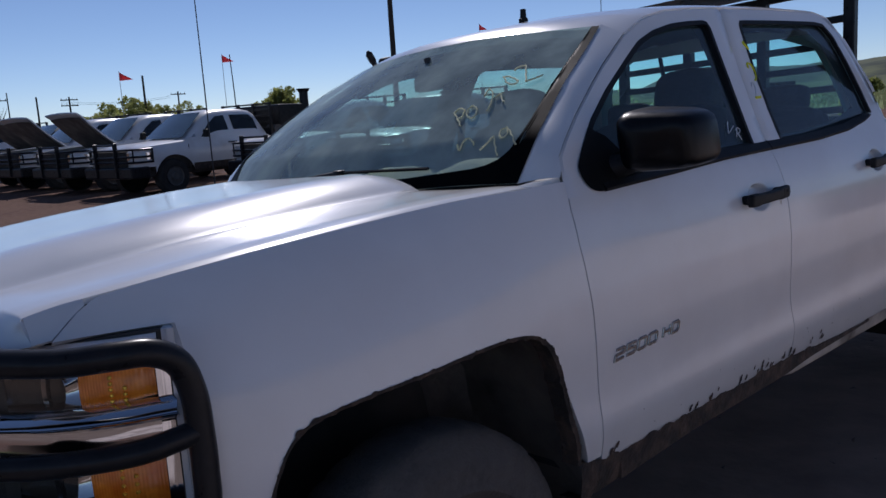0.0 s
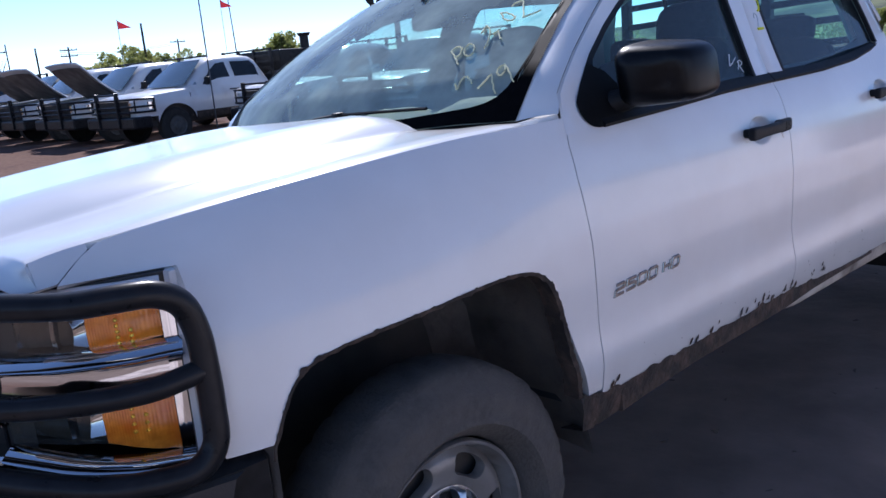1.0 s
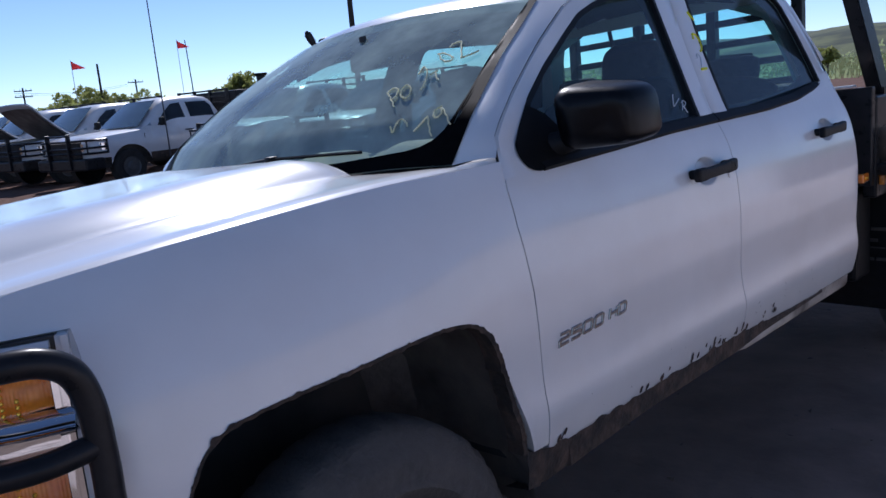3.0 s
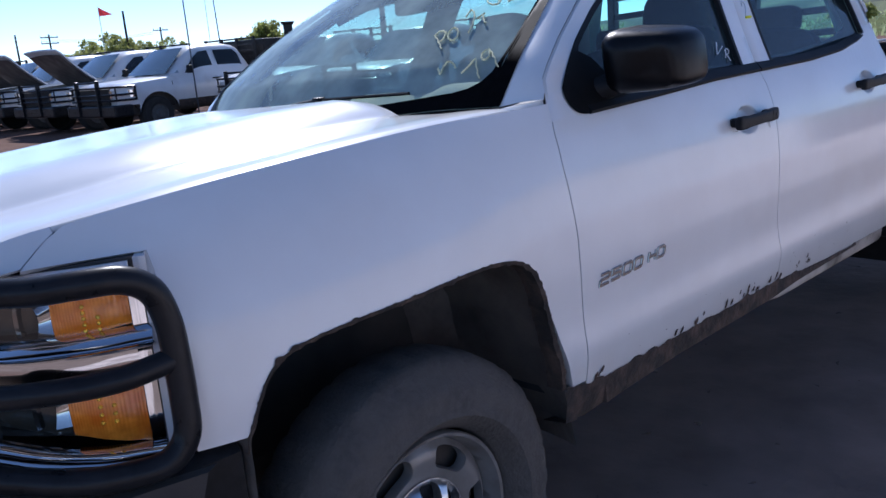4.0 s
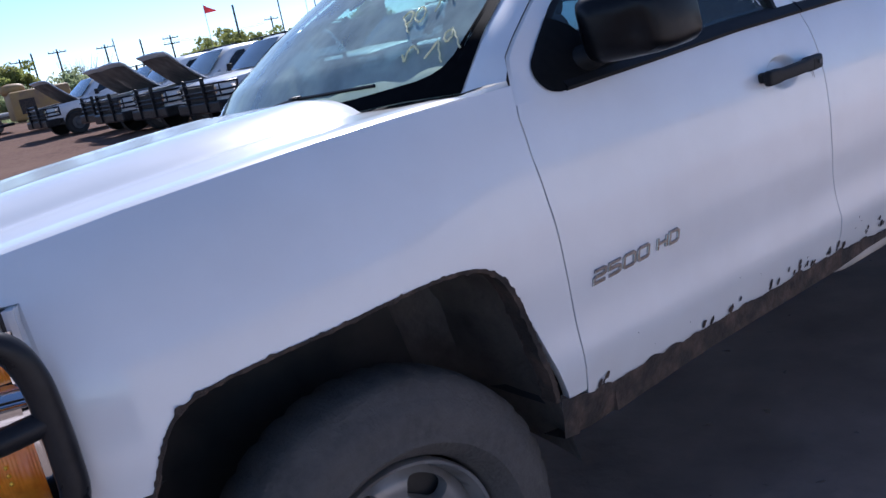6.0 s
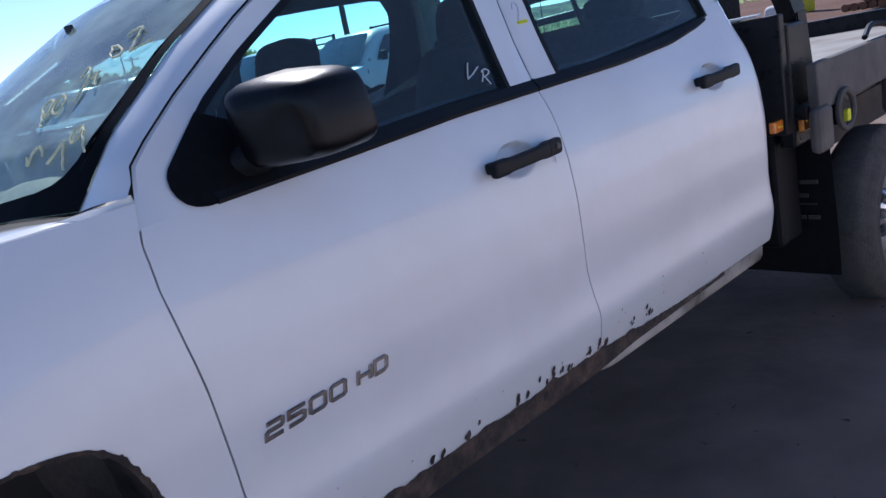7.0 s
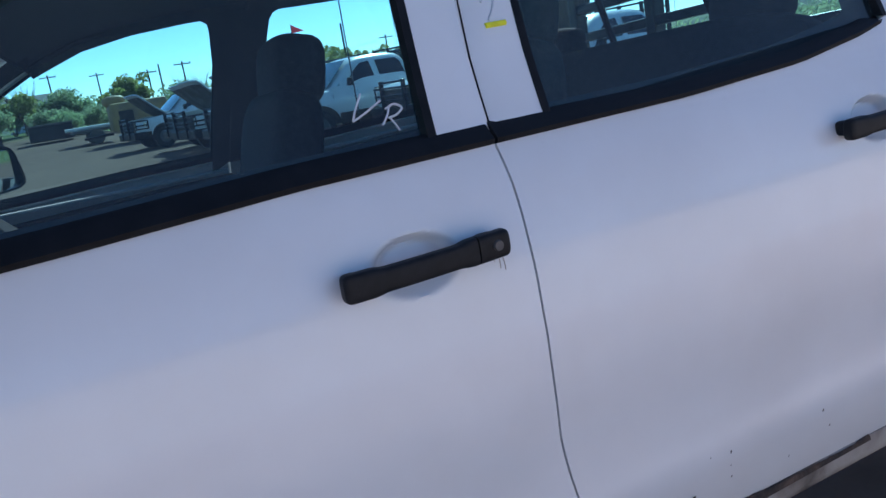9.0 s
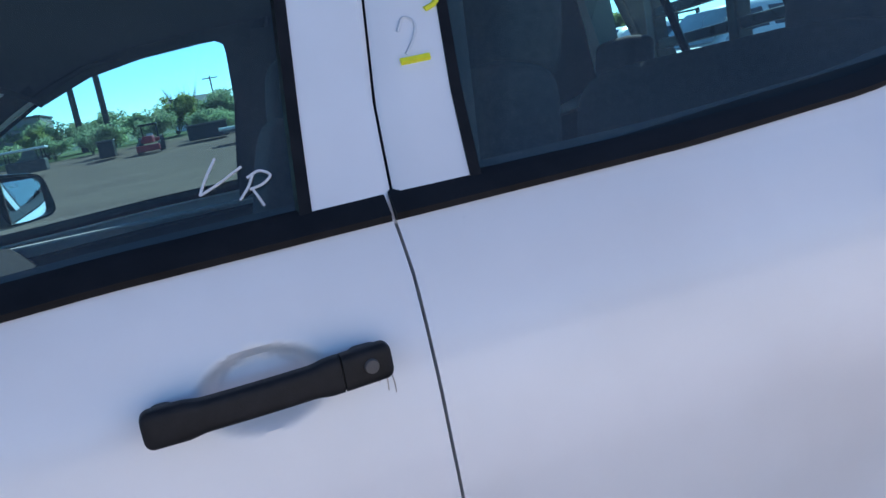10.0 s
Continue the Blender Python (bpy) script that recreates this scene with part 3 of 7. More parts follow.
def rear_corner():
    rows = []
    for z in [0.53] + span(0.60, 1.66, 20):
        x0 = lerp([(0.50, 2.730), (0.56, 2.770), (0.70, 2.780), (1.3, 2.780), (1.40, 2.760), (1.52, 2.730), (1.66, 2.685)], z)
        row = []
        for a in span(0, 1, 7):
            w0 = door_w(x0, z)
            ang = a * math.pi / 2
            row.append((x0 + 0.045 * math.sin(ang), -(w0 - 0.16 * (1 - math.cos(ang))), z))
        rows.append(row)
    bm = grid(rows)
    bmesh.ops.recalc_face_normals(bm, faces=bm.faces[:])
    if sum(f.normal.y for f in bm.faces) > 0:
        bmesh.ops.reverse_faces(bm, faces=bm.faces[:])
    return bm


both_sides("cab_corner", rear_corner, WHITE)


def pillar_foot():
    """The smooth sheet over the joint below the rear pillar."""
    mid = [(2.612 + 0.158 * k, 1.341 + 0.0215 * k) for k in span(0, 1, 14)]
    bm = grid([[(x, -door_w(x, z + d) - (0.0010 if abs(d) < 0.02 else 0.0002), z + d) for d in (-0.022, -0.016, -0.008, 0, 0.008, 0.016, 0.022)] for x, z in mid])
    bmesh.ops.recalc_face_normals(bm, faces=bm.faces[:])
    if sum(f.normal.y for f in bm.faces) > 0:
        bmesh.ops.reverse_faces(bm, faces=bm.faces[:])
    return bm


both_sides("pillar_foot", pillar_foot, WHITE)


def pillar_edge():
    """The smooth sheet where the rear door meets the cab's corner."""
    edge = [(1.335, 2.778), (1.40, 2.757), (1.52, 2.727), (1.66, 2.682)]
    bm = grid([[(lerp(edge, z) + d, -door_w(lerp(edge, z) + d, z) - (0.0012 if -0.02 < d < 0.008 else 0.0004), z) for d in (-0.024, -0.016, -0.008, 0, 0.006, 0.010)] for z in span(1.335, 1.655, 22)])
    bmesh.ops.recalc_face_normals(bm, faces=bm.faces[:])
    if sum(f.normal.y for f in bm.faces) > 0:
        bmesh.ops.reverse_faces(bm, faces=bm.faces[:])
    return bm


both_sides("pillar_edge", pillar_edge, WHITE)


def rear_panel():
    """The cab's back wall with the window opening in it."""
    bm = bmesh.new()
    box(2.785, 2.81, -0.795, 0.795, 0.55, 1.33, 0.0, bm)
    box(2.635, 2.665, -0.60, 0.60, 1.69, 1.745, 0.0, bm)
    return bm


part("cab_back_panel", rear_panel(), WHITE, truck)
for s in (-1, 1):
    bm = grid([[(2.795, s * 0.805, 1.32), (2.795, s * 0.72, 1.32)], [(2.655, s * 0.66, 1.70), (2.655, s * 0.62, 1.70)]])
    bmesh.ops.solidify(bm, geom=bm.faces[:], thickness=0.02)
    part("rear_window_pillar", bm, WHITE, truck)
bm = grid([[(2.80, -0.75, 1.32), (2.80, -0.25, 1.32), (2.80, 0.25, 1.32), (2.80, 0.75, 1.32)], [(2.657, -0.64, 1.695), (2.657, -0.22, 1.695), (2.657, 0.22, 1.695), (2.657, 0.64, 1.695)]])
ob = part("rear_window", bm, GLASS, truck, "tinted sliding rear window")
ob.visible_shadow = False
for y in (-0.24, 0.24):
    part("rear_window_divider", tube([(2.80, y, 1.32), (2.657, y * 0.9, 1.695)], 0.012, 6), BLACK_TRIM, ob)


# body-coloured corner between hood, pillar and fender
def cowl_corner():
    bm = grid([[(0.36, -0.868, 1.262), (0.36, -0.852, 1.260)], [(0.44, -0.876, 1.267), (0.44, -0.846, 1.264)], [(0.50, -0.885, 1.271), (0.505, -0.838, 1.268)], [(0.53, -0.893, 1.278), (0.53, -0.835, 1.276)]])
    bmesh.ops.recalc_face_normals(bm, faces=bm.faces[:])
    if sum(f.normal.z for f in bm.faces) < 0:
        bmesh.ops.reverse_faces(bm, faces=bm.faces[:])
    return rim_in(bm, 0.02)


both_sides("cowl_corner", cowl_corner, WHITE)


# windscreen
def screen(k0, k1, u0, u1, sink, nu=20, nv=16):
    e = resample(EDGE, 41)
    rows = []
    for v in span(k0, k1, nv):
        i = v * 40
        p = e[min(39, int(i))].lerp(e[min(40, int(i) + 1)], i - int(i))
        row = []
        for u in span(u0, u1, nu):
            f = 1 - u * u
            row.append((p.x - 0.13 * f + sink * 0.7, u * p.y, p.z + 0.018 * f * v - 0.012 * f * (1 - v) - sink * 0.7))
        rows.append(row)
    return grid(rows)


_bm = screen(0, 1, -1, 1, 0, 90, 60)
_bm.normal_update()
if sum(f.normal.z for f in _bm.faces) < 0:
    bmesh.ops.reverse_faces(_bm, faces=_bm.faces[:])
ob = part("windscreen", _bm, SHIELD, truck, "dusty windscreen with painted-in haze and pale handwritten marks", True)
ob.visible_shadow = False
FRIT = [(0, 0.040), (0.56, 0.050), (0.74, 0.060), (0.82, 0.066), (0.87, 0.080), (0.905, 0.102), (0.93, 0.140), (0.945, 0.200), (0.953, 0.30), (0.960, 0.52), (0.966, 0.80), (0.970, 1.0), (1.004, 1.0)]


def frit():
    """The black printed border, broad along the foot and rounded into the pillars."""
    e = resample(EDGE, 41)
    rows = []
    for u in sorted({s * k for s in (-1, 1) for k in [q[0] for q in FRIT] + span(0.04, 0.84, 20) + span(0.86, 0.98, 13)}):
        row = []
        for k in span(0, 1, 24):
            i = 40 * k * lerp(FRIT, abs(u))
            p = e[min(39, int(i))].lerp(e[min(40, int(i) + 1)], i - int(i))
            f, v = 1 - u * u, i / 40
            row.append((p.x - 0.13 * f - 0.0020, u * p.y, p.z + 0.018 * f * v - 0.012 * f * (1 - v) + 0.0024))
        rows.append(row)
    bm = grid(rows)
    bm.normal_update()
    if sum(f.normal.z for f in bm.faces) < 0:
        bmesh.ops.reverse_faces(bm, faces=bm.faces[:])
    return bm


bm = frit()
part("windscreen_border", bm, FRIT_BLACK, ob, "", True)


# hood with a raised middle
def hood_front(u):
    return smooth_table([(0, -0.835), (0.4, -0.815), (0.62, -0.775), (0.68, -0.755), (0.76, -0.703), (0.82, -0.694), (1.0, -0.690)], abs(u), 0.015)


def hood_foot(u):
    """Where the nose of the hood ends below: x and z."""
    a = abs(u)
    return (lerp([(0, -0.862), (0.4, -0.84), (0.64, -0.795), (0.70, -0.765), (0.78, -0.742), (0.9, -0.717), (1.0, -0.689)], a), lerp([(0, 1.180), (0.60, 1.174), (0.67, 1.170), (0.885, 1.123), (1.0, 1.1305)], a))


def hood_section(u):
    return lerp([(0, 0.050), (0.30, 0.050), (0.42, 0.052), (0.50, 0.046), (0.56, 0.034), (0.61, 0.019), (0.648, 0.003), (0.662, -0.001), (0.72, -0.002), (0.84, -0.002), (0.93, 0.003), (0.985, 0.001), (1.0, -0.004)], abs(u))


def hood():
    us = sorted(set([round(s * k, 3) for s in (-1, 1) for k in (0, 0.1, 0.2, 0.3, 0.37, 0.42, 0.46, 0.50, 0.54, 0.58, 0.61, 0.635, 0.65, 0.66, 0.67, 0.70, 0.76, 0.84, 0.90, 0.94, 0.97, 0.985, 1.0)]))
    rows = []
    for u in us:
        xf, xr = hood_front(u), 0.475 - 0.13 * (1 - u ** 6)
        row = []
        for t in span(0, 1, 40):
            x = xr + (xf - xr) * t
            if t == 1:
                x = xf
            w = smooth_table(CREST_W, max(x, -0.66 - 0.4 * (1 - abs(u))), 0.03) - 0.003
            sec = sum(hood_section(u + d) for d in (-0.007, 0, 0.007)) / 3 if abs(u) < 0.97 else hood_section(u)
            k = 1 - 0.35 * smoothstep((t - 0.75) / 0.25)
            z = smooth_table(CREST_Z, x, 0.03) + sec * k - 0.004 * smoothstep((t - 0.95) / 0.05) - 0.012 * smoothstep((0.05 - t) / 0.05)
            row.append((x, u * w, z))
        x, y, z = row[-1]
        fx, fz = hood_foot(u)
        fy = math.copysign(abs(y) + (fender_w(-0.689, 1.1305) - 0.002 - abs(y)) * max(0.0, (abs(u) - 0.72) / 0.28), u)
        for k, o in ((0.03, 0.003), (0.09, 0.005), (0.35, 0.006), (0.65, 0.004), (1.0, 0.0)):
            row.append((x + (fx - x) * k - o, y + (fy - y) * k, z + (fz - z) * k))
        rows.append(row)
    bm = grid(rows)
    for edge in (rows[0], rows[-1]):
        top = [p for p in edge[:-5] if p[0] < -0.575]
        shut = [(-0.75, 1.128), (-0.664, 1.131), (-0.617, 1.168), (-0.583, 1.187)]
        s = 1 if top[0][1] > 0 else -1
        skirt = [[(p[0], p[1], p[2]) for p in top]]
        for k in (0.35, 0.7, 1.0):
            level = [p[2] + (min(p[2], lerp(shut, p[0])) - p[2]) * k for p in top]
            skirt.append([(p[0], s * (fender_w(p[0], z) - 0.002), z) for p, z in zip(top, level)])
        grid(skirt, bm=bm)
    bmesh.ops.recalc_face_normals(bm, faces=bm.faces[:])
    if sum(f.normal.z for f in bm.faces) < 0:
        bmesh.ops.reverse_faces(bm, faces=bm.faces[:])
    return rim_in(bm, 0.012)


part("hood", hood(), WHITE, truck, "white ridged hood with a raised middle", True)
# cowl below the glass, and wipers
part("cowl_panel", grid([[(0.32 + 0.13 * (u ** 2), u * 0.86, 1.235 + 0.01 * (1 - u * u)) for u in span(-1, 1, 12)], [(0.42 + 0.12 * (u ** 2), u * 0.85, 1.246) for u in span(-1, 1, 12)]]), BLACK_PLASTIC, truck, "black plastic cowl")


def wiper(y0, y1):
    bm = bmesh.new()
    pts = []
    for k in span(0, 1, 9):
        y = y0 + (y1 - y0) * k
        u = y / 0.81
        pts.append((0.375 + 0.125 * u * u + 0.030 * k + 0.012, y, 1.278 + 0.022 * k + 0.006 * math.sin(k * 3)))
    tube(pts, [0.010, 0.009] + [0.006] * 7, 8, bm)
    tube([(p[0] - 0.012, p[1], p[2] - 0.006) for p in pts[2:]], 0.007, 6, bm)
    box(pts[0][0] - 0.02, pts[0][0] + 0.02, y0 - 0.02, y0 + 0.02, 1.245, 1.275, 0.006, bm)
    return bm


bm = tube(smooth_path([(0.392, 0.15, 1.292), (0.391, 0.02, 1.302), (0.390, -0.13, 1.310)], 4), 0.009, 8)
tube(smooth_path([(0.388, -0.12, 1.314), (0.402, -0.30, 1.312), (0.430, -0.52, 1.309)], 4), 0.0045, 6, bm)
box(0.370, 0.402, -0.16, -0.125, 1.285, 1.322, 0.006, bm)
part("wiper", bm, BLACK_PLASTIC, truck, "black wiper arm", True)
part("wiper", wiper(0.62, 0.06), BLACK_PLASTIC, truck, "black wiper arm")


# front end, laid along the plan curve
def plan_x(w):
    return smooth_table(PLAN, w, 0.012)


def plan_normal(w):
    d = 0.01
    t = Vector((plan_x(w + d) - plan_x(w - d), -(2 * d)))
    n = Vector((t.y, -t.x)).normalized()
    return n if n.x < 0 or n.y < 0 else -n


def band(w0, w1, z_low, z_high, out=0.0, depth=0.02, n=16, ripple=0.0, waves=10, bulge=0.0, rows_n=5, profile=None):
    """A strip of the front end between two half-widths; z_low and z_high give the height at each end."""
    rows = []
    for i, k in enumerate(span(0, 1, n)):
        w = w0 + (w1 - w0) * k
        nrm = plan_normal(w)
        zl, zh = z_low[0] + (z_low[1] - z_low[0]) * k, z_high[0] + (z_high[1] - z_high[0]) * k
        row = []
        for v in ([p[0] for p in profile] if profile else span(0, 1, rows_n)):
            o = (out + lerp(profile, v)) if profile else out + ripple * abs(math.sin(k * waves * math.pi)) + bulge * math.sin(math.pi * v)
            row.append((plan_x(w) + nrm.x * o, -w + nrm.y * o, zl + (zh - zl) * v))
        rows.append(row)
    bm = grid(rows)
    bmesh.ops.recalc_face_normals(bm, faces=bm.faces[:])
    if sum(f.normal.x + f.normal.y for f in bm.faces) > 0:
        bmesh.ops.reverse_faces(bm, faces=bm.faces[:])
    return rim_in(bm, depth)


both_sides("header_panel", lambda: band(0.70, 0.8865, (1.088, 1.086), (1.1165, 1.1235), 0.003, 0.045, 30, 0, 0, 0.008), WHITE, "white painted strip over the headlamp")
both_sides("header_shelf", lambda: band(0.70, 0.8865, (1.106, 1.112), (1.1160, 1.1228), -0.001, 0.15, 30), WHITE)
both_sides("header_gap", lambda: band(0.70, 0.8895, (1.1165, 1.1235), (1.1205, 1.1275), -0.004, 0.03, 30), DARK)
both_sides("header_gap", lambda: band(0.8868, 0.8895, (1.085, 1.085), (1.1235, 1.1235), -0.004, 0.03, 4), DARK)
both_sides("fender_return", lambda: band(0.8898, 0.8990, (1.094, 1.094), (1.1275, 1.128), -0.004, 0.03, 8), WHITE)
both_sides("grille_surround", lambda: band(0.02, 0.53, (1.085, 1.087), (1.202, 1.194), 0.008, 0.05, 24, 0, 0, 0.010), CHROME, "chrome grille surround under the hood lip")
both_sides("grille_surround", lambda: band(0.53, 0.698, (1.087, 1.090), (1.194, 1.1195), 0.006, 0.05, 12, 0, 0, 0.008), CHROME)


def fender_return():
    """Closes the fender's front edge back to the lamps."""
    zs = span(0.795, 1.130, 14)
    return grid([[(-0.482, -fender_w(-0.482, z) + 0.001, z) for z in zs], [(-0.487, -fender_w(-0.482, z) + 0.012, z) for z in zs], [(plan_x(0.899), -0.899, z) for z in zs]])


both_sides("fender_return", fender_return, WHITE)
for z0, z1, zz0, zz1, kind in ((1.000, 1.016, 1.070, 1.092, "upper"), (0.838, 0.806, 0.925, 0.925, "lower")):
    for flip in (False, True):
        bm = band(0.672, 0.8965, (z0, z1), (zz0, zz1), -0.045, 0.01, 20)
        lamp = part("headlamp", flipped(bm) if flip else bm, LAMP_DARK, truck, "stacked headlamp with amber corner lens", True)
        bm = band(0.822, 0.8835, (z0 + 0.002, z1 + 0.002), (zz0 + 0.006, zz1 - 0.004), -0.004, 0.03, 90, 0.0007, 22, 0.004)
        part("amber_lens", flipped(bm) if flip else bm, AMBER, lamp, "ribbed amber turn lens", True)
        for w, n in ((0.852, 5), (0.863, 3)):
            for i in range(n):
                z = z0 + 0.018 + (zz0 - z0 - 0.03) * i / 4
                bm = bmesh.new()
                bmesh.ops.create_icosphere(bm, subdivisions=1, radius=0.0042)
                nrm = plan_normal(w)
                bmesh.ops.translate(bm, verts=bm.verts[:], vec=(plan_x(w) + nrm.x * 0.001, -w + nrm.y * 0.001, z))
                part("bulb_bead", flipped(bm) if flip else bm, AMBER_BULB, lamp)
        # chrome reflector beside the amber lens, and the dark beam bowl
        bm = band(0.796, 0.819, (z0 + 0.006, z0 + 0.010), (zz0 - 0.010, zz0 + 0.004), -0.020, 0.01, 10, 0, 0, -0.012)
        part("reflector_bowl", flipped(bm) if flip else bm, CHROME, lamp, "", True)
        bm = band(0.768, 0.776, (z0 + 0.006, z0 + 0.008), (zz0 - 0.008, zz0), -0.018, 0.01, 6, 0, 0, 0.004)
        part("reflector_rib", flipped(bm) if flip else bm, BADGE, lamp, "", True)
        bm = band(0.674, 0.821, (z0 + 0.002, z0 + 0.005), (zz0 - 0.002, zz0 + 0.012), -0.002, 0.02, 16)
        lens = part("clear_lens", flipped(bm) if flip else bm, CLEAR, lamp, "", True)
        lens.visible_shadow = False
# chrome between and below the lamps, and the upright edge strip beside them
both_sides("chrome_bar", lambda: band(0.655, 0.897, (0.962, 0.972), (1.000, 1.016), 0.006, 0.03, 30, profile=[(0.0, -0.012), (0.12, 0.004), (0.42, 0.024), (0.5, 0.026), (0.58, 0.024), (0.95, 0.004), (1.0, -0.010)]), CHROME, "chrome bar between the lamps")
both_sides("chrome_filler", lambda: band(0.665, 0.896, (0.930, 0.930), (0.978, 0.988), -0.008, 0.03, 24, 0, 0, -0.004), CHROME, "satin chrome filler panel")
both_sides("chrome_bar", lambda: band(0.675, 0.897, (0.800, 0.770), (0.838, 0.806), 0.006, 0.03, 30, profile=[(0.0, -0.012), (0.12, 0.004), (0.42, 0.024), (0.5, 0.026), (0.58, 0.024), (0.95, 0.004), (1.0, -0.010)]), CHROME)
both_sides("lamp_edge_strip", lambda: band(0.884, 0.8935, (0.79, 0.785), (1.096, 1.098), 0.002, 0.02, 8), CHROME)
both_sides("lamp_edge_gap", lambda: band(0.8937, 0.8947, (0.785, 0.785), (1.094, 1.094), 0.003, 0.02, 3), DARK)
both_sides("fender_return", lambda: band(0.8949, 0.8990, (0.785, 0.785), (1.128, 1.128), 0.002, 0.03, 6), WHITE)
# grille
bm = grid([[(plan_x(abs(w)) + 0.05, w, z) for w in span(-0.66, 0.66, 24)] for z in (0.70, 1.10)])
grille = part("grille", bm, DARK, truck, "dark mesh grille with chrome bars")
for z, h in ((1.075, 0.03), (0.985, 0.022), (0.89, 0.04), (0.80, 0.022), (0.73, 0.03)):
    bm = bmesh.new()
    grid([[(plan_x(abs(w)) + d, w, z + dz) for w in span(-0.66, 0.66, 24)] for d, dz in ((0.05, -h / 2), (0.0, -h / 2), (-0.012, 0), (0.0, h / 2), (0.05, h / 2))], bm=bm)
    part("grille_bar", bm, CHROME, grille, "", True)
bm = bmesh.new()
for k in range(27):
    w = -0.62 + 1.24 * k / 26
    tube([(plan_x(abs(w)) + 0.03, w, 0.71), (plan_x(abs(w)) + 0.03, w, 1.09)], 0.004, 5, bm)
part("grille_mesh", bm, BLACK_STEEL, grille)
# bumper
rows = []
for w in span(-1, 1, 41):
    a = abs(w)
    x = lerp([(0, -1.06), (0.5, -1.04), (0.75, -0.95), (0.9, -0.82), (0.97, -0.70), (1.0, -0.50)], a)
    y = w * 0.985
    rows.append([(x + 0.10, y * 0.94, 0.42), (x + 0.01, y, 0.45), (x, y, 0.52), (x, y, 0.72), (x + 0.015, y, 0.765), (x + 0.14, y * 0.93, 0.775)])
part("front_bumper", grid(rows), VALANCE, truck, "black steel front bumper", True)

def bumper_end():
    rows = []
    for x, y0, z0, z1 in ((-0.66, -0.86, 0.44, 0.775), (-0.56, -0.95, 0.44, 0.785), (-0.47, -0.97, 0.46, 0.790), (-0.415, -0.972, 0.50, 0.790), (-0.40, -0.95, 0.52, 0.786)):
        rows.append([(x, y0 + 0.25, z0 - 0.02), (x, y0 + 0.02, z0), (x, y0, z0 + 0.03), (x, y0, z1 - 0.02), (x, y0 + 0.03, z1), (x, y0 + 0.25, z1)])
    return grid(rows, cap=True)


both_sides("bumper_end", bumper_end, BLACK_PLASTIC, "black plastic valance ahead of the wheel")

# grille guard
guard = part("grille_guard", tube(smooth_path([(-1.03, -0.42, 1.10), (-0.95, -0.56, 1.108), (-0.85, -0.69, 1.112), (-0.775, -0.79, 1.118), (-0.680, -0.900, 1.114), (-0.620, -0.950, 1.118), (-0.565, -0.966, 1.114), (-0.524, -0.970, 1.088), (-0.505, -0.970, 1.035), (-0.500, -0.970, 0.97), (-0.499, -0.970, 0.90), (-0.505, -0.972, 0.836), (-0.540, -0.965, 0.800), (-0.600, -0.945, 0.796), (-0.67, -0.915, 0.804), (-0.75, -0.83, 0.815), (-0.84, -0.70, 0.825), (-1.03, -0.42, 0.82)], 6), 0.0225, 14), BLACK_STEEL, truck, "black tubular steel grille guard round the headlamps", True)
part("guard_bar", tube(smooth_path([(-0.500, -0.970, 0.970), (-0.535, -0.967, 0.965), (-0.595, -0.953, 0.958), (-0.68, -0.905, 0.955), (-0.76, -0.80, 0.945), (-0.85, -0.68, 0.950), (-1.03, -0.42, 0.95)], 6), 0.020, 14), BLACK_STEEL, guard, "", True)
part("guard_loop", flipped(tube(smooth_path([(-1.03, -0.42, 1.10), (-0.85, -0.69, 1.122), (-0.685, -0.915, 1.137), (-0.535, -1.0, 1.148), (-0.478, -1.0, 1.06), (-0.476, -1.0, 0.90), (-0.525, -0.995, 0.806), (-0.66, -0.92, 0.804), (-0.84, -0.70, 0.825), (-1.03, -0.42, 0.82)], 6), 0.0225, 12)), BLACK_STEEL, guard, "", True)
part("guard_bar", flipped(tube(smooth_path([(-0.476, -1.0, 0.985), (-0.60, -0.972, 0.968), (-0.76, -0.80, 0.945), (-1.03, -0.42, 0.95)], 6), 0.020, 12)), BLACK_STEEL, guard, "", True)
for s in (-1, 1):
    part("guard_upright", box(-1.08, -1.01, s * 0.42 - 0.012, s * 0.42 + 0.012, 0.52, 1.24, 0.008), BLACK_STEEL, guard)
part("guard_crossbar", tube([(-1.04, -0.42, 1.20), (-1.05, 0, 1.215), (-1.04, 0.42, 1.20)], 0.024, 12), BLACK_STEEL, guard, "", True)
part("guard_crossbar", tube([(-1.04, -0.42, 0.95), (-1.05, 0, 0.95), (-1.04, 0.42, 0.95)], 0.02, 12), BLACK_STEEL, guard, "", True)


# rocker and rust
def rocker():
    rows = []
    for x in span(0.60, 2.645, 50):
        f = 1 + 1.1 * smoothstep((x - 1.56) / 0.14)
        rows.append([(x, -0.955, 0.535), (x, -0.973, 0.525), (x, -0.970, 0.535 - 0.021 * f), (x, -0.960, 0.535 - 0.030 * f), (x, -0.930, 0.535 - 0.037 * f), (x, -0.86, 0.535 - 0.039 * f)])
    return grid(rows, cap=True)


both_sides("rocker_panel", rocker, ROCKER, "muddy painted rocker panel")


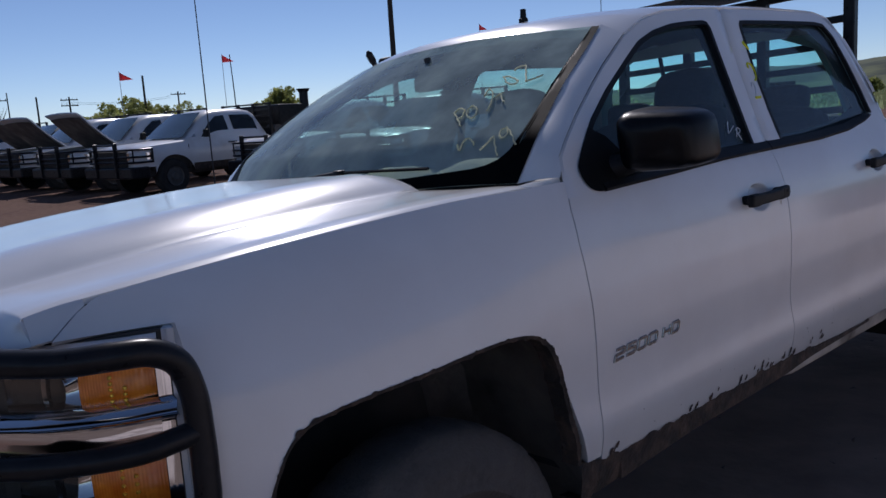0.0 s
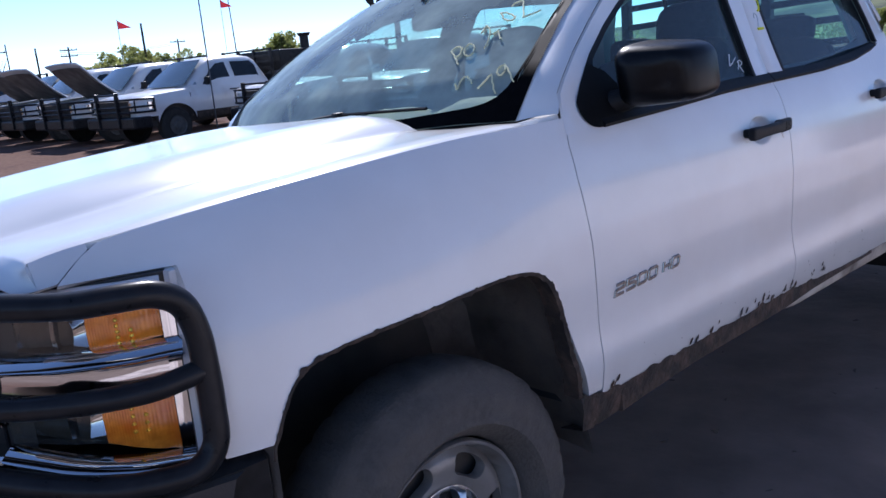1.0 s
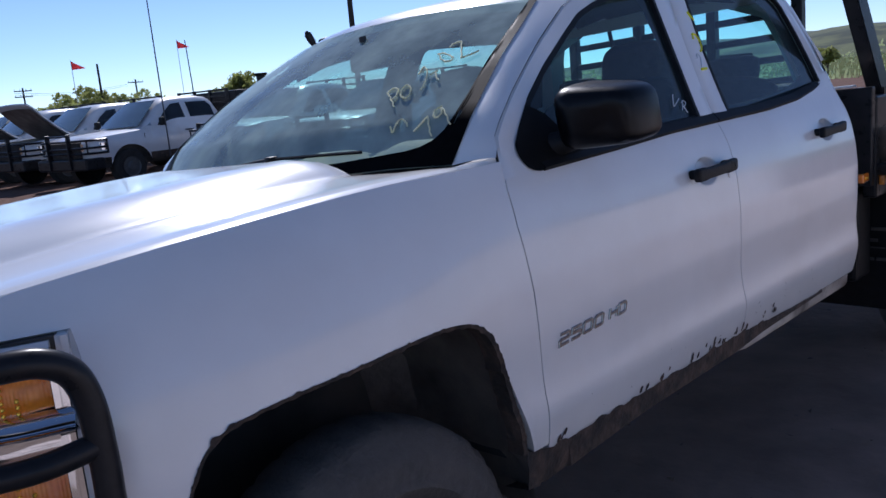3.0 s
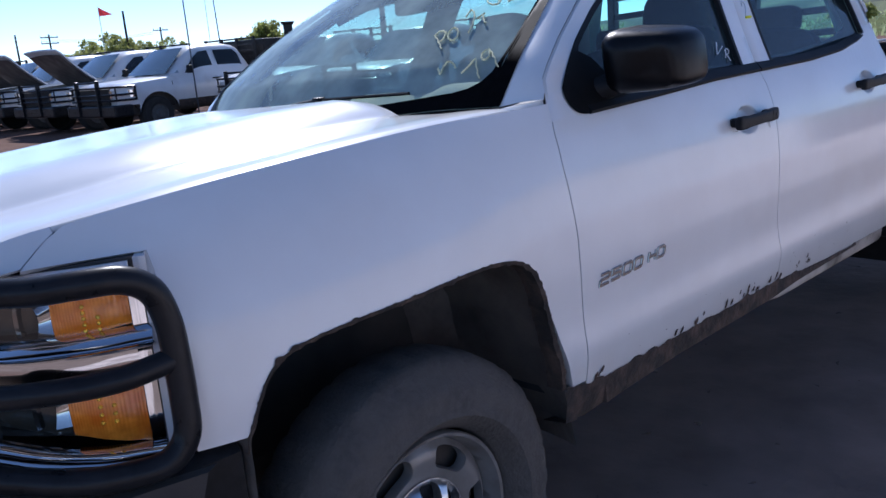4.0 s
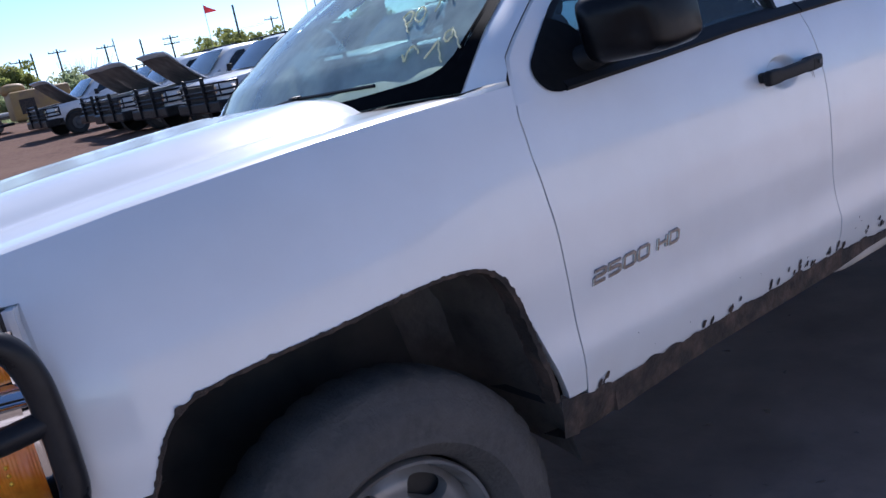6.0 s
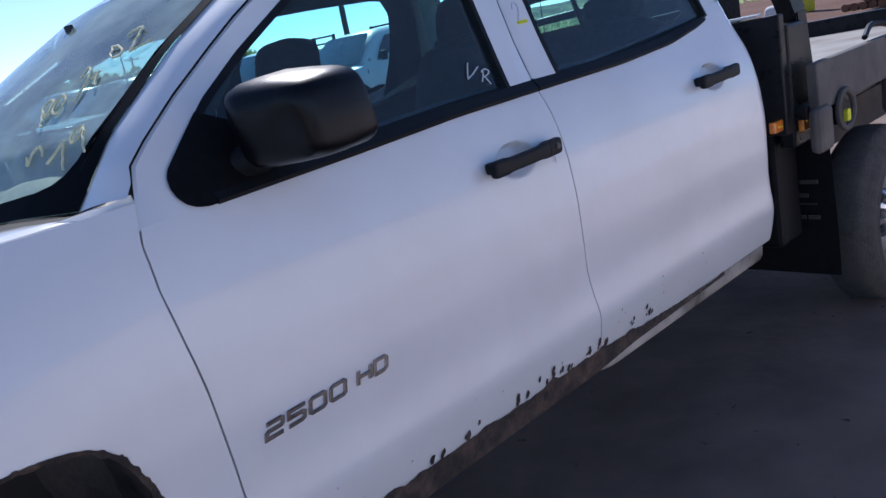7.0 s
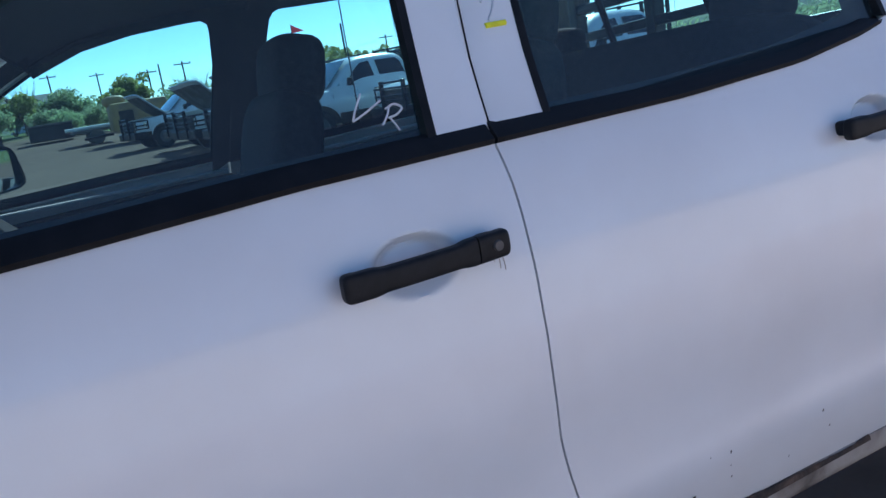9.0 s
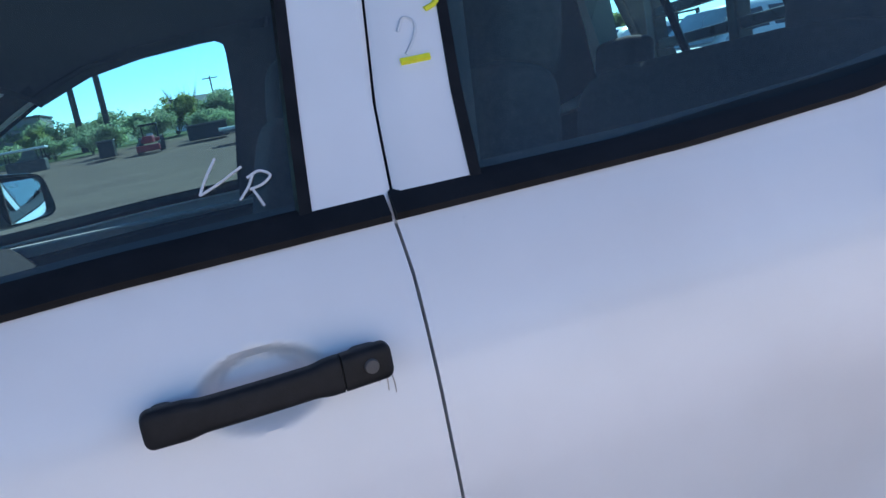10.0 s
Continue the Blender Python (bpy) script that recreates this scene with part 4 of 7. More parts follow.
def rust_edge():
    """Ragged rust creeping up the bottom of the fender tail and doors."""
    rnd = random.Random(12)
    low, high = [], []
    xs = span(0.462, 2.35, 420)
    h = 0.0
    for i, x in enumerate(xs):
        base = lerp([(0.46, 0.572), (0.55, 0.553), (0.62, 0.548), (1.0, 0.549), (1.5, 0.553), (1.66, 0.553), (1.8, 0.540), (2.05, 0.528), (2.35, 0.522)], x)
        h = 0.86 * h + rnd.uniform(-0.0012, 0.0012)
        bite = 0.020 * max(0, noise.noise(Vector((x * 16, 3.1, 0)))) ** 0.7 * (1 if x < 1.8 else 0.4)
        z = base + h + bite
        high.append((x, -(fender_w(x, z) if x < 0.5 else door_w(x, z)) - 0.0018, z))
        zl = lerp([(0.46, 0.478), (0.55, 0.464), (0.72, 0.476), (1.0, 0.490), (1.5, 0.494), (1.62, 0.496), (1.8, 0.508), (2.35, 0.518)], x)
        low.append((x, -0.977 if zl > 0.47 else -0.966, zl))
    mid = [(a[0], min(-0.9755, b[1] + 0.002), 0.526) for a, b in zip(low, high)]
    under = [(p[0], -0.90, p[2] - 0.012) for p in low]
    return grid([under, low, mid, high])


both_sides("rust_edge", rust_edge, RUST, "ragged rust along the sill", smooth=False)


def rust_spots():
    rnd = random.Random(21)
    bm = bmesh.new()
    clumps = (0.60, 0.98, 1.10, 1.27, 1.40, 1.47, 1.56, 1.63, 1.78, 1.86)
    centres = [(c + rnd.gauss(0, 0.018), 0.562 + abs(rnd.gauss(0, 0.011)), rnd.uniform(0.003, 0.0105)) for c in clumps for _ in range(4)]
    centres += [(rnd.uniform(0.6, 2.5), rnd.uniform(0.58, 0.66), rnd.uniform(0.0012, 0.0028)) for _ in range(18)]
    for x, z, r in centres:
        lean = rnd.uniform(0.2, 0.9)
        ring = []
        for a in span(0, 2 * math.pi, 10)[:-1]:
            q = r * rnd.uniform(0.75, 1.2)
            px, pz = x + q * math.cos(a) * 0.8 + q * math.sin(a) * 0.4 * lean, z + q * math.sin(a) * 1.25
            ring.append(bm.verts.new((px, -door_w(px, pz) - 0.0022, pz)))
        bm.faces.new(ring)
    return bm


tagged(part("rust_speckle", rust_spots(), RUST, truck), kind="stuff")

# raised model badge on the front door: wide squared letters, each a plate with a mitred stroke
def stroke_plate(lines, width, depth):
    """Strokes (points of a unit box) as one raised plate, bevelled."""
    bm = bmesh.new()
    for pts in lines:
        p = [Vector(q) for q in pts]
        left, right = [], []
        for i, q in enumerate(p):
            d0 = (q - p[i - 1]).normalized() if i else (p[1] - q).normalized()
            d1 = (p[i + 1] - q).normalized() if i < len(p) - 1 else d0
            n0, n1 = Vector((-d0.y, d0.x)), Vector((-d1.y, d1.x))
            m = (n0 + n1).normalized()
            m *= width / 2 / max(0.5, m.dot(n0))
            left.append(q + m)
            right.append(q - m)
        rows = []
        for a, b in zip(left, right):
            c = (a + b) / 2
            ai, bi = c + (a - c) * 0.72, c + (b - c) * 0.72
            rows.append([(a.x, a.y, 0), (a.x, a.y, depth * 0.6), (ai.x, ai.y, depth), (bi.x, bi.y, depth), (b.x, b.y, depth * 0.6), (b.x, b.y, 0)])
        grid(rows, bm=bm, cap=True)
    return bm


BLOCK = {
    "2": [[(0, 1), (0.85, 1), (1, 0.9), (1, 0.6), (0.88, 0.5), (0.12, 0.5), (0, 0.4), (0, 0), (1, 0)]],
    "5": [[(1, 1), (0, 1), (0, 0.55), (0.85, 0.55), (1, 0.45), (1, 0.1), (0.85, 0), (0, 0)]],
    "0": [[(0.5, 1), (0.86, 1), (1, 0.88), (1, 0.12), (0.86, 0), (0.14, 0), (0, 0.12), (0, 0.88), (0.14, 1), (0.5, 1)]],
    "H": [[(0, 0), (0, 1)], [(1, 0), (1, 1)], [(0, 0.5), (1, 0.5)]],
    "D": [[(0, 0), (0, 1), (0.8, 1), (1, 0.82), (1, 0.18), (0.8, 0), (0, 0)]],
}
for ch, at, wide in (("2", 0.606, 0.036), ("5", 0.656, 0.036), ("0", 0.706, 0.036), ("0", 0.756, 0.036), ("H", 0.826, 0.032), ("D", 0.870, 0.032)):
    bm = stroke_plate([[(a * wide, b * 0.027) for a, b in line] for line in BLOCK[ch]], 0.0085, 0.0045)
    for v in bm.verts:
        x = at + v.co.x + v.co.y * 0.22
        z = 0.801 + v.co.y + (x - 0.59) * 0.045
        v.co = Vector((x, -door_w(x, z) - 0.0005 - v.co.z, z))
    bmesh.ops.recalc_face_normals(bm, faces=bm.faces[:])
    part("badge_letter", bm, BADGE, front_doors[0][0], "raised chrome letter of the 2500 HD badge")


# ---- cabin ----
def shifted(bm, dx=0.0, dy=0.0, dz=0.0):
    bmesh.ops.translate(bm, verts=bm.verts[:], vec=(dx, dy, dz))
    return bm


def joined(*meshes):
    bm = bmesh.new()
    for m in meshes:
        me = bpy.data.meshes.new("tmp")
        m.to_mesh(me)
        m.free()
        bm.from_mesh(me)
        bpy.data.meshes.remove(me)
    return bm


F_IN = [(0.70, 1.262), (0.705, 1.30), (0.76, 1.37), (0.86, 1.458), (1.01, 1.545), (1.12, 1.60), (1.23, 1.640), (1.35, 1.665), (1.45, 1.677), (1.53, 1.680), (1.557, 1.665), (1.555, 1.52), (1.535, 1.390), (1.515, 1.270)]
R_IN = [(1.745, 1.285), (1.770, 1.39), (1.800, 1.520), (1.832, 1.660), (1.850, 1.685), (2.15, 1.695), (2.40, 1.697), (2.47, 1.690), (2.525, 1.635), (2.548, 1.54), (2.552, 1.43), (2.535, 1.335)]


def far_opening(x, z, front):
    """The far door's opening, a little larger than the near one's."""
    if front:
        return (x + (0.03 if x > 1.5 else 0), z + (0.030 if 1.32 < z and x < 1.25 else 0) - (0.05 if z < 1.3 else 0))
    return (x - (0.055 if x < 1.9 else 0), z - (0.05 if z < 1.34 else 0))


for doors, outer, inner, xf, xr in ((front_doors, A_SEAM + B_UP[1:], F_IN, 0.56, 1.60), (rear_doors, R_OUT, R_IN, 1.64, 2.74)):
    for flip, (d, pane) in enumerate(doors):
        bm = joined(shifted(frame_ring(outer, [far_opening(x, z, inner is F_IN) if flip else (x, z) for x, z in inner]), 0, 0.045), shifted(door_lower(lambda z: xf, lambda z: xr, 0.62), 0, 0.07, -0.05 if flip else 0.03))
        part("door_trim", flipped(bm) if flip else bm, CABIN, d, "dark plastic inner trim", True)


# far window sills: the sunlight on the ledge is put into a pale colour
SILL = mat("pale_sunlit_sill_plastic", (0.42, 0.42, 0.41), 0.6, spread=0.1, scale=20)
for (d, pane), line in ((front_doors[1], [(0.64, 1.208), (1.45, 1.212), (1.585, 1.214)]), (rear_doors[1], [(1.665, 1.215), (2.05, 1.223), (2.30, 1.239), (2.59, 1.266)])):
    rows = [[(x, y, lerp(line, x) + h) for y, h in ((0.838, 0.010), (0.841, 0.017), (0.848, 0.019), (0.876, 0.019), (0.882, 0.010))] for x in span(line[0][0], line[-1][0], 20)]
    part("window_sill", grid(rows), SILL, d, "inner sill strip, sunlight put into its pale colour", True)


def b_pillar():
    return grid([[(1.600 + 0.10 * k, -0.905 + 0.06 + 0.47 * 0.44 * k, 1.25 + 0.44 * k) for k in span(0, 1, 6)], [(1.71 + 0.10 * k, -0.905 + 0.06 + 0.47 * 0.44 * k, 1.25 + 0.44 * k) for k in span(0, 1, 6)]])


part("pillar_trim", b_pillar(), CABIN, truck)
bm = b_pillar()
for v in bm.verts:
    v.co.x = 1.60 + (v.co.x - 1.60) * 0.6
part("pillar_trim", flipped(bm), CABIN, truck)
bm = shifted(roof(), 0.02, 0, -0.045)
bmesh.ops.delete(bm, geom=[v for v in bm.verts if v.co.x > 2.62], context="VERTS")
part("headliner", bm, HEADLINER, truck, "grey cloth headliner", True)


def a_trim():
    bm = a_pillar()
    for v in bm.verts:
        v.co += Vector((0.03, 0.045, -0.03))
    return bm


both_sides("pillar_trim", a_trim, CABIN)
bm = bmesh.new()
box(0.50, 2.80, -0.88, 0.88, 0.52, 0.60, 0.0, bm)
box(0.50, 0.56, -0.88, 0.88, 0.55, 1.20, 0.0, bm)
part("cab_floor", bm, CABIN, truck)
rows = []
for y in span(-0.83, 0.83, 24):
    hump = 0.035 * math.exp(-((y + 0.38) / 0.22) ** 2)
    rows.append([(0.46, y, 1.240), (0.60, y, 1.250 + hump * 0.2), (0.80, y, 1.245 + hump), (0.90, y, 1.23 + hump), (0.96, y, 1.17), (0.95, y, 1.02), (0.88, y, 0.85), (0.75, y, 0.80)])
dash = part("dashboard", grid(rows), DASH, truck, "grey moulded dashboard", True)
for y, w, l, bulge in ((-0.13, 0.19, 0.13, 0.034), (-0.54, 0.17, 0.085, 0.036), (0.26, 0.16, 0.11, 0.022)):
    bm = grid([[(0.61 + l * a, y + w * b, 1.272 + 0.02 * math.exp(-((y + 0.38) / 0.22) ** 2) + bulge * (1 - a * a) * (1 - b * b) + 0.004 * math.sin(7 * a + 3 * b)) for b in span(-1, 1, 9)] for a in span(-1, 1, 7)])
    part("paper", bm, PAPER, dash, "sun-bleached sheets lying on the dash", True)
bm = tube([(0.70 + 0.03 * math.sin(k * 5), -0.60 + 0.5 * k, 1.29 + 0.012 * math.sin(k * 9)) for k in span(0, 1, 30)], 0.004, 5)
part("cable", bm, BLACK_TRIM, dash)
# steering wheel
bm = bmesh.new()
rim_pts = [(1.06 + 0.075 * math.cos(a), -0.38 + 0.19 * math.sin(a), 1.055 + 0.165 * math.cos(a)) for a in span(0, 2 * math.pi, 33)]
tube(rim_pts, 0.015, 8, bm)
for a in (math.pi / 2, -math.pi / 2, math.pi):
    tube([(1.05, -0.38, 1.055), (1.06 + 0.075 * math.cos(a), -0.38 + 0.19 * math.sin(a), 1.055 + 0.165 * math.cos(a))], 0.014, 6, bm)
tube([(1.045, -0.38, 1.065), (0.93, -0.38, 1.00)], [0.06, 0.03], 12, bm)
part("steering_wheel", bm, BLACK_PLASTIC, truck, "black steering wheel", True)


def cushion(w, h, d, power=0.35):
    """A soft block, rounded all over, centred at the origin: d along x, w along y, h along z."""
    rows = []
    for b in span(-math.pi / 2, math.pi / 2, 13):
        cb, sb = abs(math.cos(b)) ** power, math.copysign(abs(math.sin(b)) ** power, math.sin(b))
        rows.append([(d / 2 * cb * math.copysign(abs(math.cos(a)) ** power, math.cos(a)), w / 2 * cb * math.copysign(abs(math.sin(a)) ** power, math.sin(a)), h / 2 * sb) for a in span(0, 2 * math.pi, 25)[:-1]])
    return grid(rows, closed=True)


def posed(bm, x, y, z, lean=0.0):
    bmesh.ops.rotate(bm, verts=bm.verts[:], cent=(0, 0, 0), matrix=Matrix.Rotation(radians(lean), 3, "Y"))
    return shifted(bm, x, y, z)


for y, back in ((-0.38, 0.20), (0.35, -0.085)):
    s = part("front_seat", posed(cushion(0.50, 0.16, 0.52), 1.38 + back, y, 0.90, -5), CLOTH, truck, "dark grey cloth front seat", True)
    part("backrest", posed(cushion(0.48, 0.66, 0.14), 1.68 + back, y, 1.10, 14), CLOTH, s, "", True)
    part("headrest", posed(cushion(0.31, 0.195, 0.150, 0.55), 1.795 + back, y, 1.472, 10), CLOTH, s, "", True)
    for k in (-0.05, 0.05):
        part("headrest_post", tube([(1.765 + back, y + k, 1.36), (1.785 + back, y + k, 1.44)], 0.007, 6), CHROME, s)
b = part("rear_bench", posed(cushion(1.40, 0.16, 0.46), 2.36, 0, 0.90, -4), CLOTH, truck, "dark grey cloth rear bench", True)
part("backrest", posed(cushion(1.40, 0.56, 0.12), 2.64, 0, 1.12, 8), CLOTH, b, "", True)
for y in (-0.45, 0.45):
    part("headrest", posed(cushion(0.26, 0.12, 0.09, 0.45), 2.69, y, 1.42, 8), CLOTH, b, "", True)
part("centre_console", box(1.15, 1.62, -0.12, 0.12, 0.85, 1.06, 0.03), DASH, truck)
# rear-view mirror, visors and belt
bm = joined(shifted(cushion(0.20, 0.055, 0.03), 0.83, -0.10, 1.575), tube([(0.83, -0.09, 1.585), (0.825, -0.075, 1.655)], 0.012, 8))
part("rear_view_mirror", bm, HEADLINER, truck, "", True)
for flip in (False, True):
    bm = grid([[(1.68, -0.715, 1.60), (1.69, -0.745, 1.50), (1.695, -0.78, 1.30), (1.65, -0.78, 0.95)], [(1.73, -0.715, 1.60), (1.74, -0.745, 1.50), (1.745, -0.78, 1.30), (1.70, -0.78, 0.95)]])
    part("seat_belt", flipped(bm) if flip else bm, CABIN, truck)

# roof aerial puck
bm = lathe([(0.0, 0.085), (0.012, 0.085), (0.014, 0.050), (0.020, 0.048), (0.020, 0.022), (0.050, 0.014), (0.055, 0.0)], 16)
bmesh.ops.rotate(bm, verts=bm.verts[:], cent=(0, 0, 0), matrix=Matrix.Rotation(radians(90), 3, "X"))
part("aerial_mount", shifted(bm, 1.60, 0.19, 1.800), BLACK_PLASTIC, truck, "short aerial mount on the roof", True)


# ---- marker writing ----
def screen_point(x, y):
    """A point on the windscreen's outer face above the plan point (x, y)."""
    best = None
    e = resample(EDGE, 121)
    for i, p in enumerate(e):
        u = y / p.y
        f = 1 - u * u
        v = i / 120
        px = p.x - 0.13 * f
        if best is None or abs(px - x) < best[0]:
            best = (abs(px - x), (px - 0.003, y, p.z + 0.018 * f * v - 0.012 * f * (1 - v) + 0.004))
    return best[1]


def scrawl(strokes, radius, place):
    bm = bmesh.new()
    for s in strokes:
        pts = smooth_path([(a, b, 0) for a, b in s], 4) if len(s) > 2 else [Vector((a, b, 0)) for a, b in s]
        tube([place(p.x, p.y) for p in pts], radius, 5, bm)
    return bm


STROKES = {
    "P": [[(-0.474, 0.584), (-0.508, 0.564), (-0.541, 0.546)], [(-0.474, 0.581), (-0.484, 0.598), (-0.506, 0.595), (-0.518, 0.577), (-0.512, 0.566)]],
    "O": [[(-0.521, 0.610), (-0.519, 0.594), (-0.540, 0.576), (-0.560, 0.575), (-0.561, 0.591), (-0.540, 0.609), (-0.521, 0.612)]],
    "hook": [[(-0.537, 0.650), (-0.536, 0.676), (-0.569, 0.652), (-0.586, 0.623), (-0.592, 0.602)]],
    "dash": [[(-0.588, 0.665), (-0.605, 0.652), (-0.624, 0.640)], [(-0.581, 0.653), (-0.595, 0.669)]],
    "N": [[(-0.582, 0.490), (-0.592, 0.485), (-0.599, 0.482)], [(-0.599, 0.482), (-0.597, 0.497), (-0.605, 0.509), (-0.621, 0.508), (-0.636, 0.501)]],
    "7": [[(-0.662, 0.496), (-0.676, 0.515), (-0.684, 0.528), (-0.700, 0.514), (-0.720, 0.500)]],
    "0": [[(-0.537, 0.731), (-0.559, 0.736), (-0.598, 0.726), (-0.612, 0.712), (-0.601, 0.702), (-0.567, 0.713), (-0.540, 0.729)]],
    "2": [[(-0.557, 0.761), (-0.556, 0.778), (-0.578, 0.789), (-0.604, 0.762), (-0.638, 0.720)], [(-0.638, 0.720), (-0.656, 0.736), (-0.670, 0.756)]],
    "9": [[(-0.701, 0.564), (-0.690, 0.550), (-0.699, 0.535), (-0.712, 0.533), (-0.717, 0.546), (-0.704, 0.563)], [(-0.704, 0.563), (-0.734, 0.544), (-0.758, 0.530)]],
}
for strokes in STROKES.values():
    part("marker_writing", scrawl(strokes, 0.0024, lambda y, x: screen_point(x, y)), PALE_INK, truck, "pale yellow handwritten letters on the glass")


def side_place(x, z):
    return (x, -(0.905 - (z - 1.28) * 0.47) + 0.0075, z)


strokes = [[(1.434, 1.363), (1.418, 1.342), (1.409, 1.327)], [(1.409, 1.327), (1.430, 1.335), (1.460, 1.349)], [(1.450, 1.314), (1.462, 1.326), (1.470, 1.338)], [(1.463, 1.336), (1.478, 1.341), (1.489, 1.334), (1.478, 1.326), (1.463, 1.323)], [(1.466, 1.323), (1.470, 1.314), (1.474, 1.303)]]
part("marker_writing", scrawl(strokes, 0.0017, side_place), WHITE_INK, front_doors[0][0], "white handwritten letters V R on the glass")


def pillar_place(x, z):
    return (x, -door_w(x, z) - 0.0006, z)


for s, r in (([(1.674, 1.433), (1.712, 1.434)], 0.005), ([(1.762, 1.630), (1.780, 1.600)], 0.005), ([(1.718, 1.535), (1.725, 1.552), (1.746, 1.548), (1.752, 1.525), (1.742, 1.500), (1.725, 1.492)], 0.004)):
    part("marker_stroke", scrawl([s], r, pillar_place), YELLOW_INK, rear_doors[0][0], "yellow paint-marker stroke")
part("marker_stroke", scrawl([[(1.682, 1.470), (1.694, 1.486), (1.706, 1.478), (1.700, 1.460), (1.684, 1.441)]], 0.0022, pillar_place), WHITE_INK, rear_doors[0][0])

# grime that has run down from the ends of the grab handle
GRIME = mat("brown_grime", (0.42, 0.35, 0.29), 0.9, spread=0.3, scale=80)
for s in ([(1.552, 1.108), (1.554, 1.100), (1.553, 1.088)], [(1.545, 1.106), (1.5455, 1.099)], [(1.560, 1.104), (1.561, 1.094), (1.5605, 1.084)], [(1.333, 1.101), (1.342, 1.0985), (1.352, 1.099)], [(1.318, 1.102), (1.326, 1.099)]):
    part("grime_streak", scrawl([s], 0.0006, pillar_place), GRIME, front_doors[0][0], "thin brown dirt streak")


# ---- wheels ----
def tyre_side(width=0.245):
    """The dusty outer sidewall with its moulded ring and shoulder blocks. The outer face looks to -y."""
    h = width / 2
    prof = [(0.238, -h + 0.055), (0.244, -h + 0.020), (0.254, -h + 0.008), (0.270, -h + 0.002), (0.285, -h - 0.001), (0.300, -h), (0.304, -h + 0.003), (0.318, -h + 0.004), (0.340, -h + 0.009), (0.356, -h + 0.017), (0.372, -h + 0.030)]
    rows = []
    n = 144
    for r, y in prof:
        ring = []
        for k in range(n):
            a = 2 * math.pi * k / n
            lug = smoothstep(math.sin(a * 30) * 2.5 + 0.6) * smoothstep((r - 0.325) / 0.02) * (1 if r < 0.365 else 0)
            ring.append((r * math.cos(a), y - 0.007 * lug, r * math.sin(a)))
        rows.append(ring)
    return grid(rows, closed=True)


def tyre_tread(width=0.245):
    h = width / 2
    rows = []
    n = 144
    for r, y in ((0.372, -h + 0.030), (0.390, -h + 0.044), (0.402, -h + 0.062), (0.406, -h + 0.10), (0.407, 0), (0.406, h - 0.10), (0.402, h - 0.062), (0.388, h - 0.04), (0.35, h - 0.01), (0.24, h - 0.02)):
        ring = []
        for k in range(n):
            a = 2 * math.pi * k / n
            cut = smoothstep(math.sin(a * 36 + (1.5 if abs(y) < 0.06 else 0)) * 3 - 1.2) * (1 if r > 0.38 else 0)
            ring.append(((r - 0.006 * cut) * math.cos(a), y, (r - 0.006 * cut) * math.sin(a)))
        rows.append(ring)
    return grid(rows, closed=True)


def pierced_disc(count, r_out, r_in, hole_r, hole_a, hole_h, power, depth, bm, first=0.0):
    """A dished disc with rounded openings, sector by sector; walls run back from each opening."""
    half = math.pi / count
    for c in range(count):
        mid = 2 * half * c + first
        edge, hole = [], []
        for k in range(48):
            t = 2 * math.pi * k / 48
            ca, sa = math.cos(t), math.sin(t)
            m = max(abs(ca), abs(sa))
            edge.append((half * ca / m, (r_out + r_in) / 2 + (r_out - r_in) / 2 * sa / m))
            hole.append((hole_a * math.copysign(abs(ca) ** power, ca), hole_r + hole_h * math.copysign(abs(sa) ** power, sa)))
        rows = []
        for k in (0.0, 0.3, 0.6, 0.85, 0.95, 1.0):
            row = []
            for (a0, q0), (a1, q1) in zip(edge, hole):
                a, r = a0 + (a1 - a0) * k + mid, q0 + (q1 - q0) * k
                row.append((r * math.cos(a), depth(r) + (0.004 if k == 1.0 else 0), r * math.sin(a)))
            rows.append(row)
        rows.append([(x, y + 0.025, z) for x, y, z in rows[-1]])
        grid(rows, closed=True, bm=bm)
    return weld(bm)


def rim():
    """A painted steel wheel with oval hand holes round its disc."""
    bm = lathe([(0.232, -0.070), (0.236, -0.098), (0.232, -0.106), (0.224, -0.104), (0.216, -0.085), (0.207, -0.058)], 96)
    return pierced_disc(6, 0.207, 0.100, 0.163, 0.30, 0.0265, 0.6, lambda r: lerp([(0.10, -0.070), (0.114, -0.073), (0.13, -0.078), (0.16, -0.083), (0.18, -0.078), (0.207, -0.058)], r), bm, radians(0))


def cap_star():
    """A chrome centre cap with openings between its spokes."""
    return pierced_disc(8, 0.106, 0.046, 0.0800, 0.275, 0.0225, 0.62, lambda r: lerp([(0.046, -0.120), (0.056, -0.118), (0.078, -0.110), (0.097, -0.094), (0.104, -0.078)], r), bmesh.new())


def scaled(bm, k):
    """Widened about the axle."""
    for v in bm.verts:
        v.co.x, v.co.z = v.co.x * k, v.co.z * k
    return bm


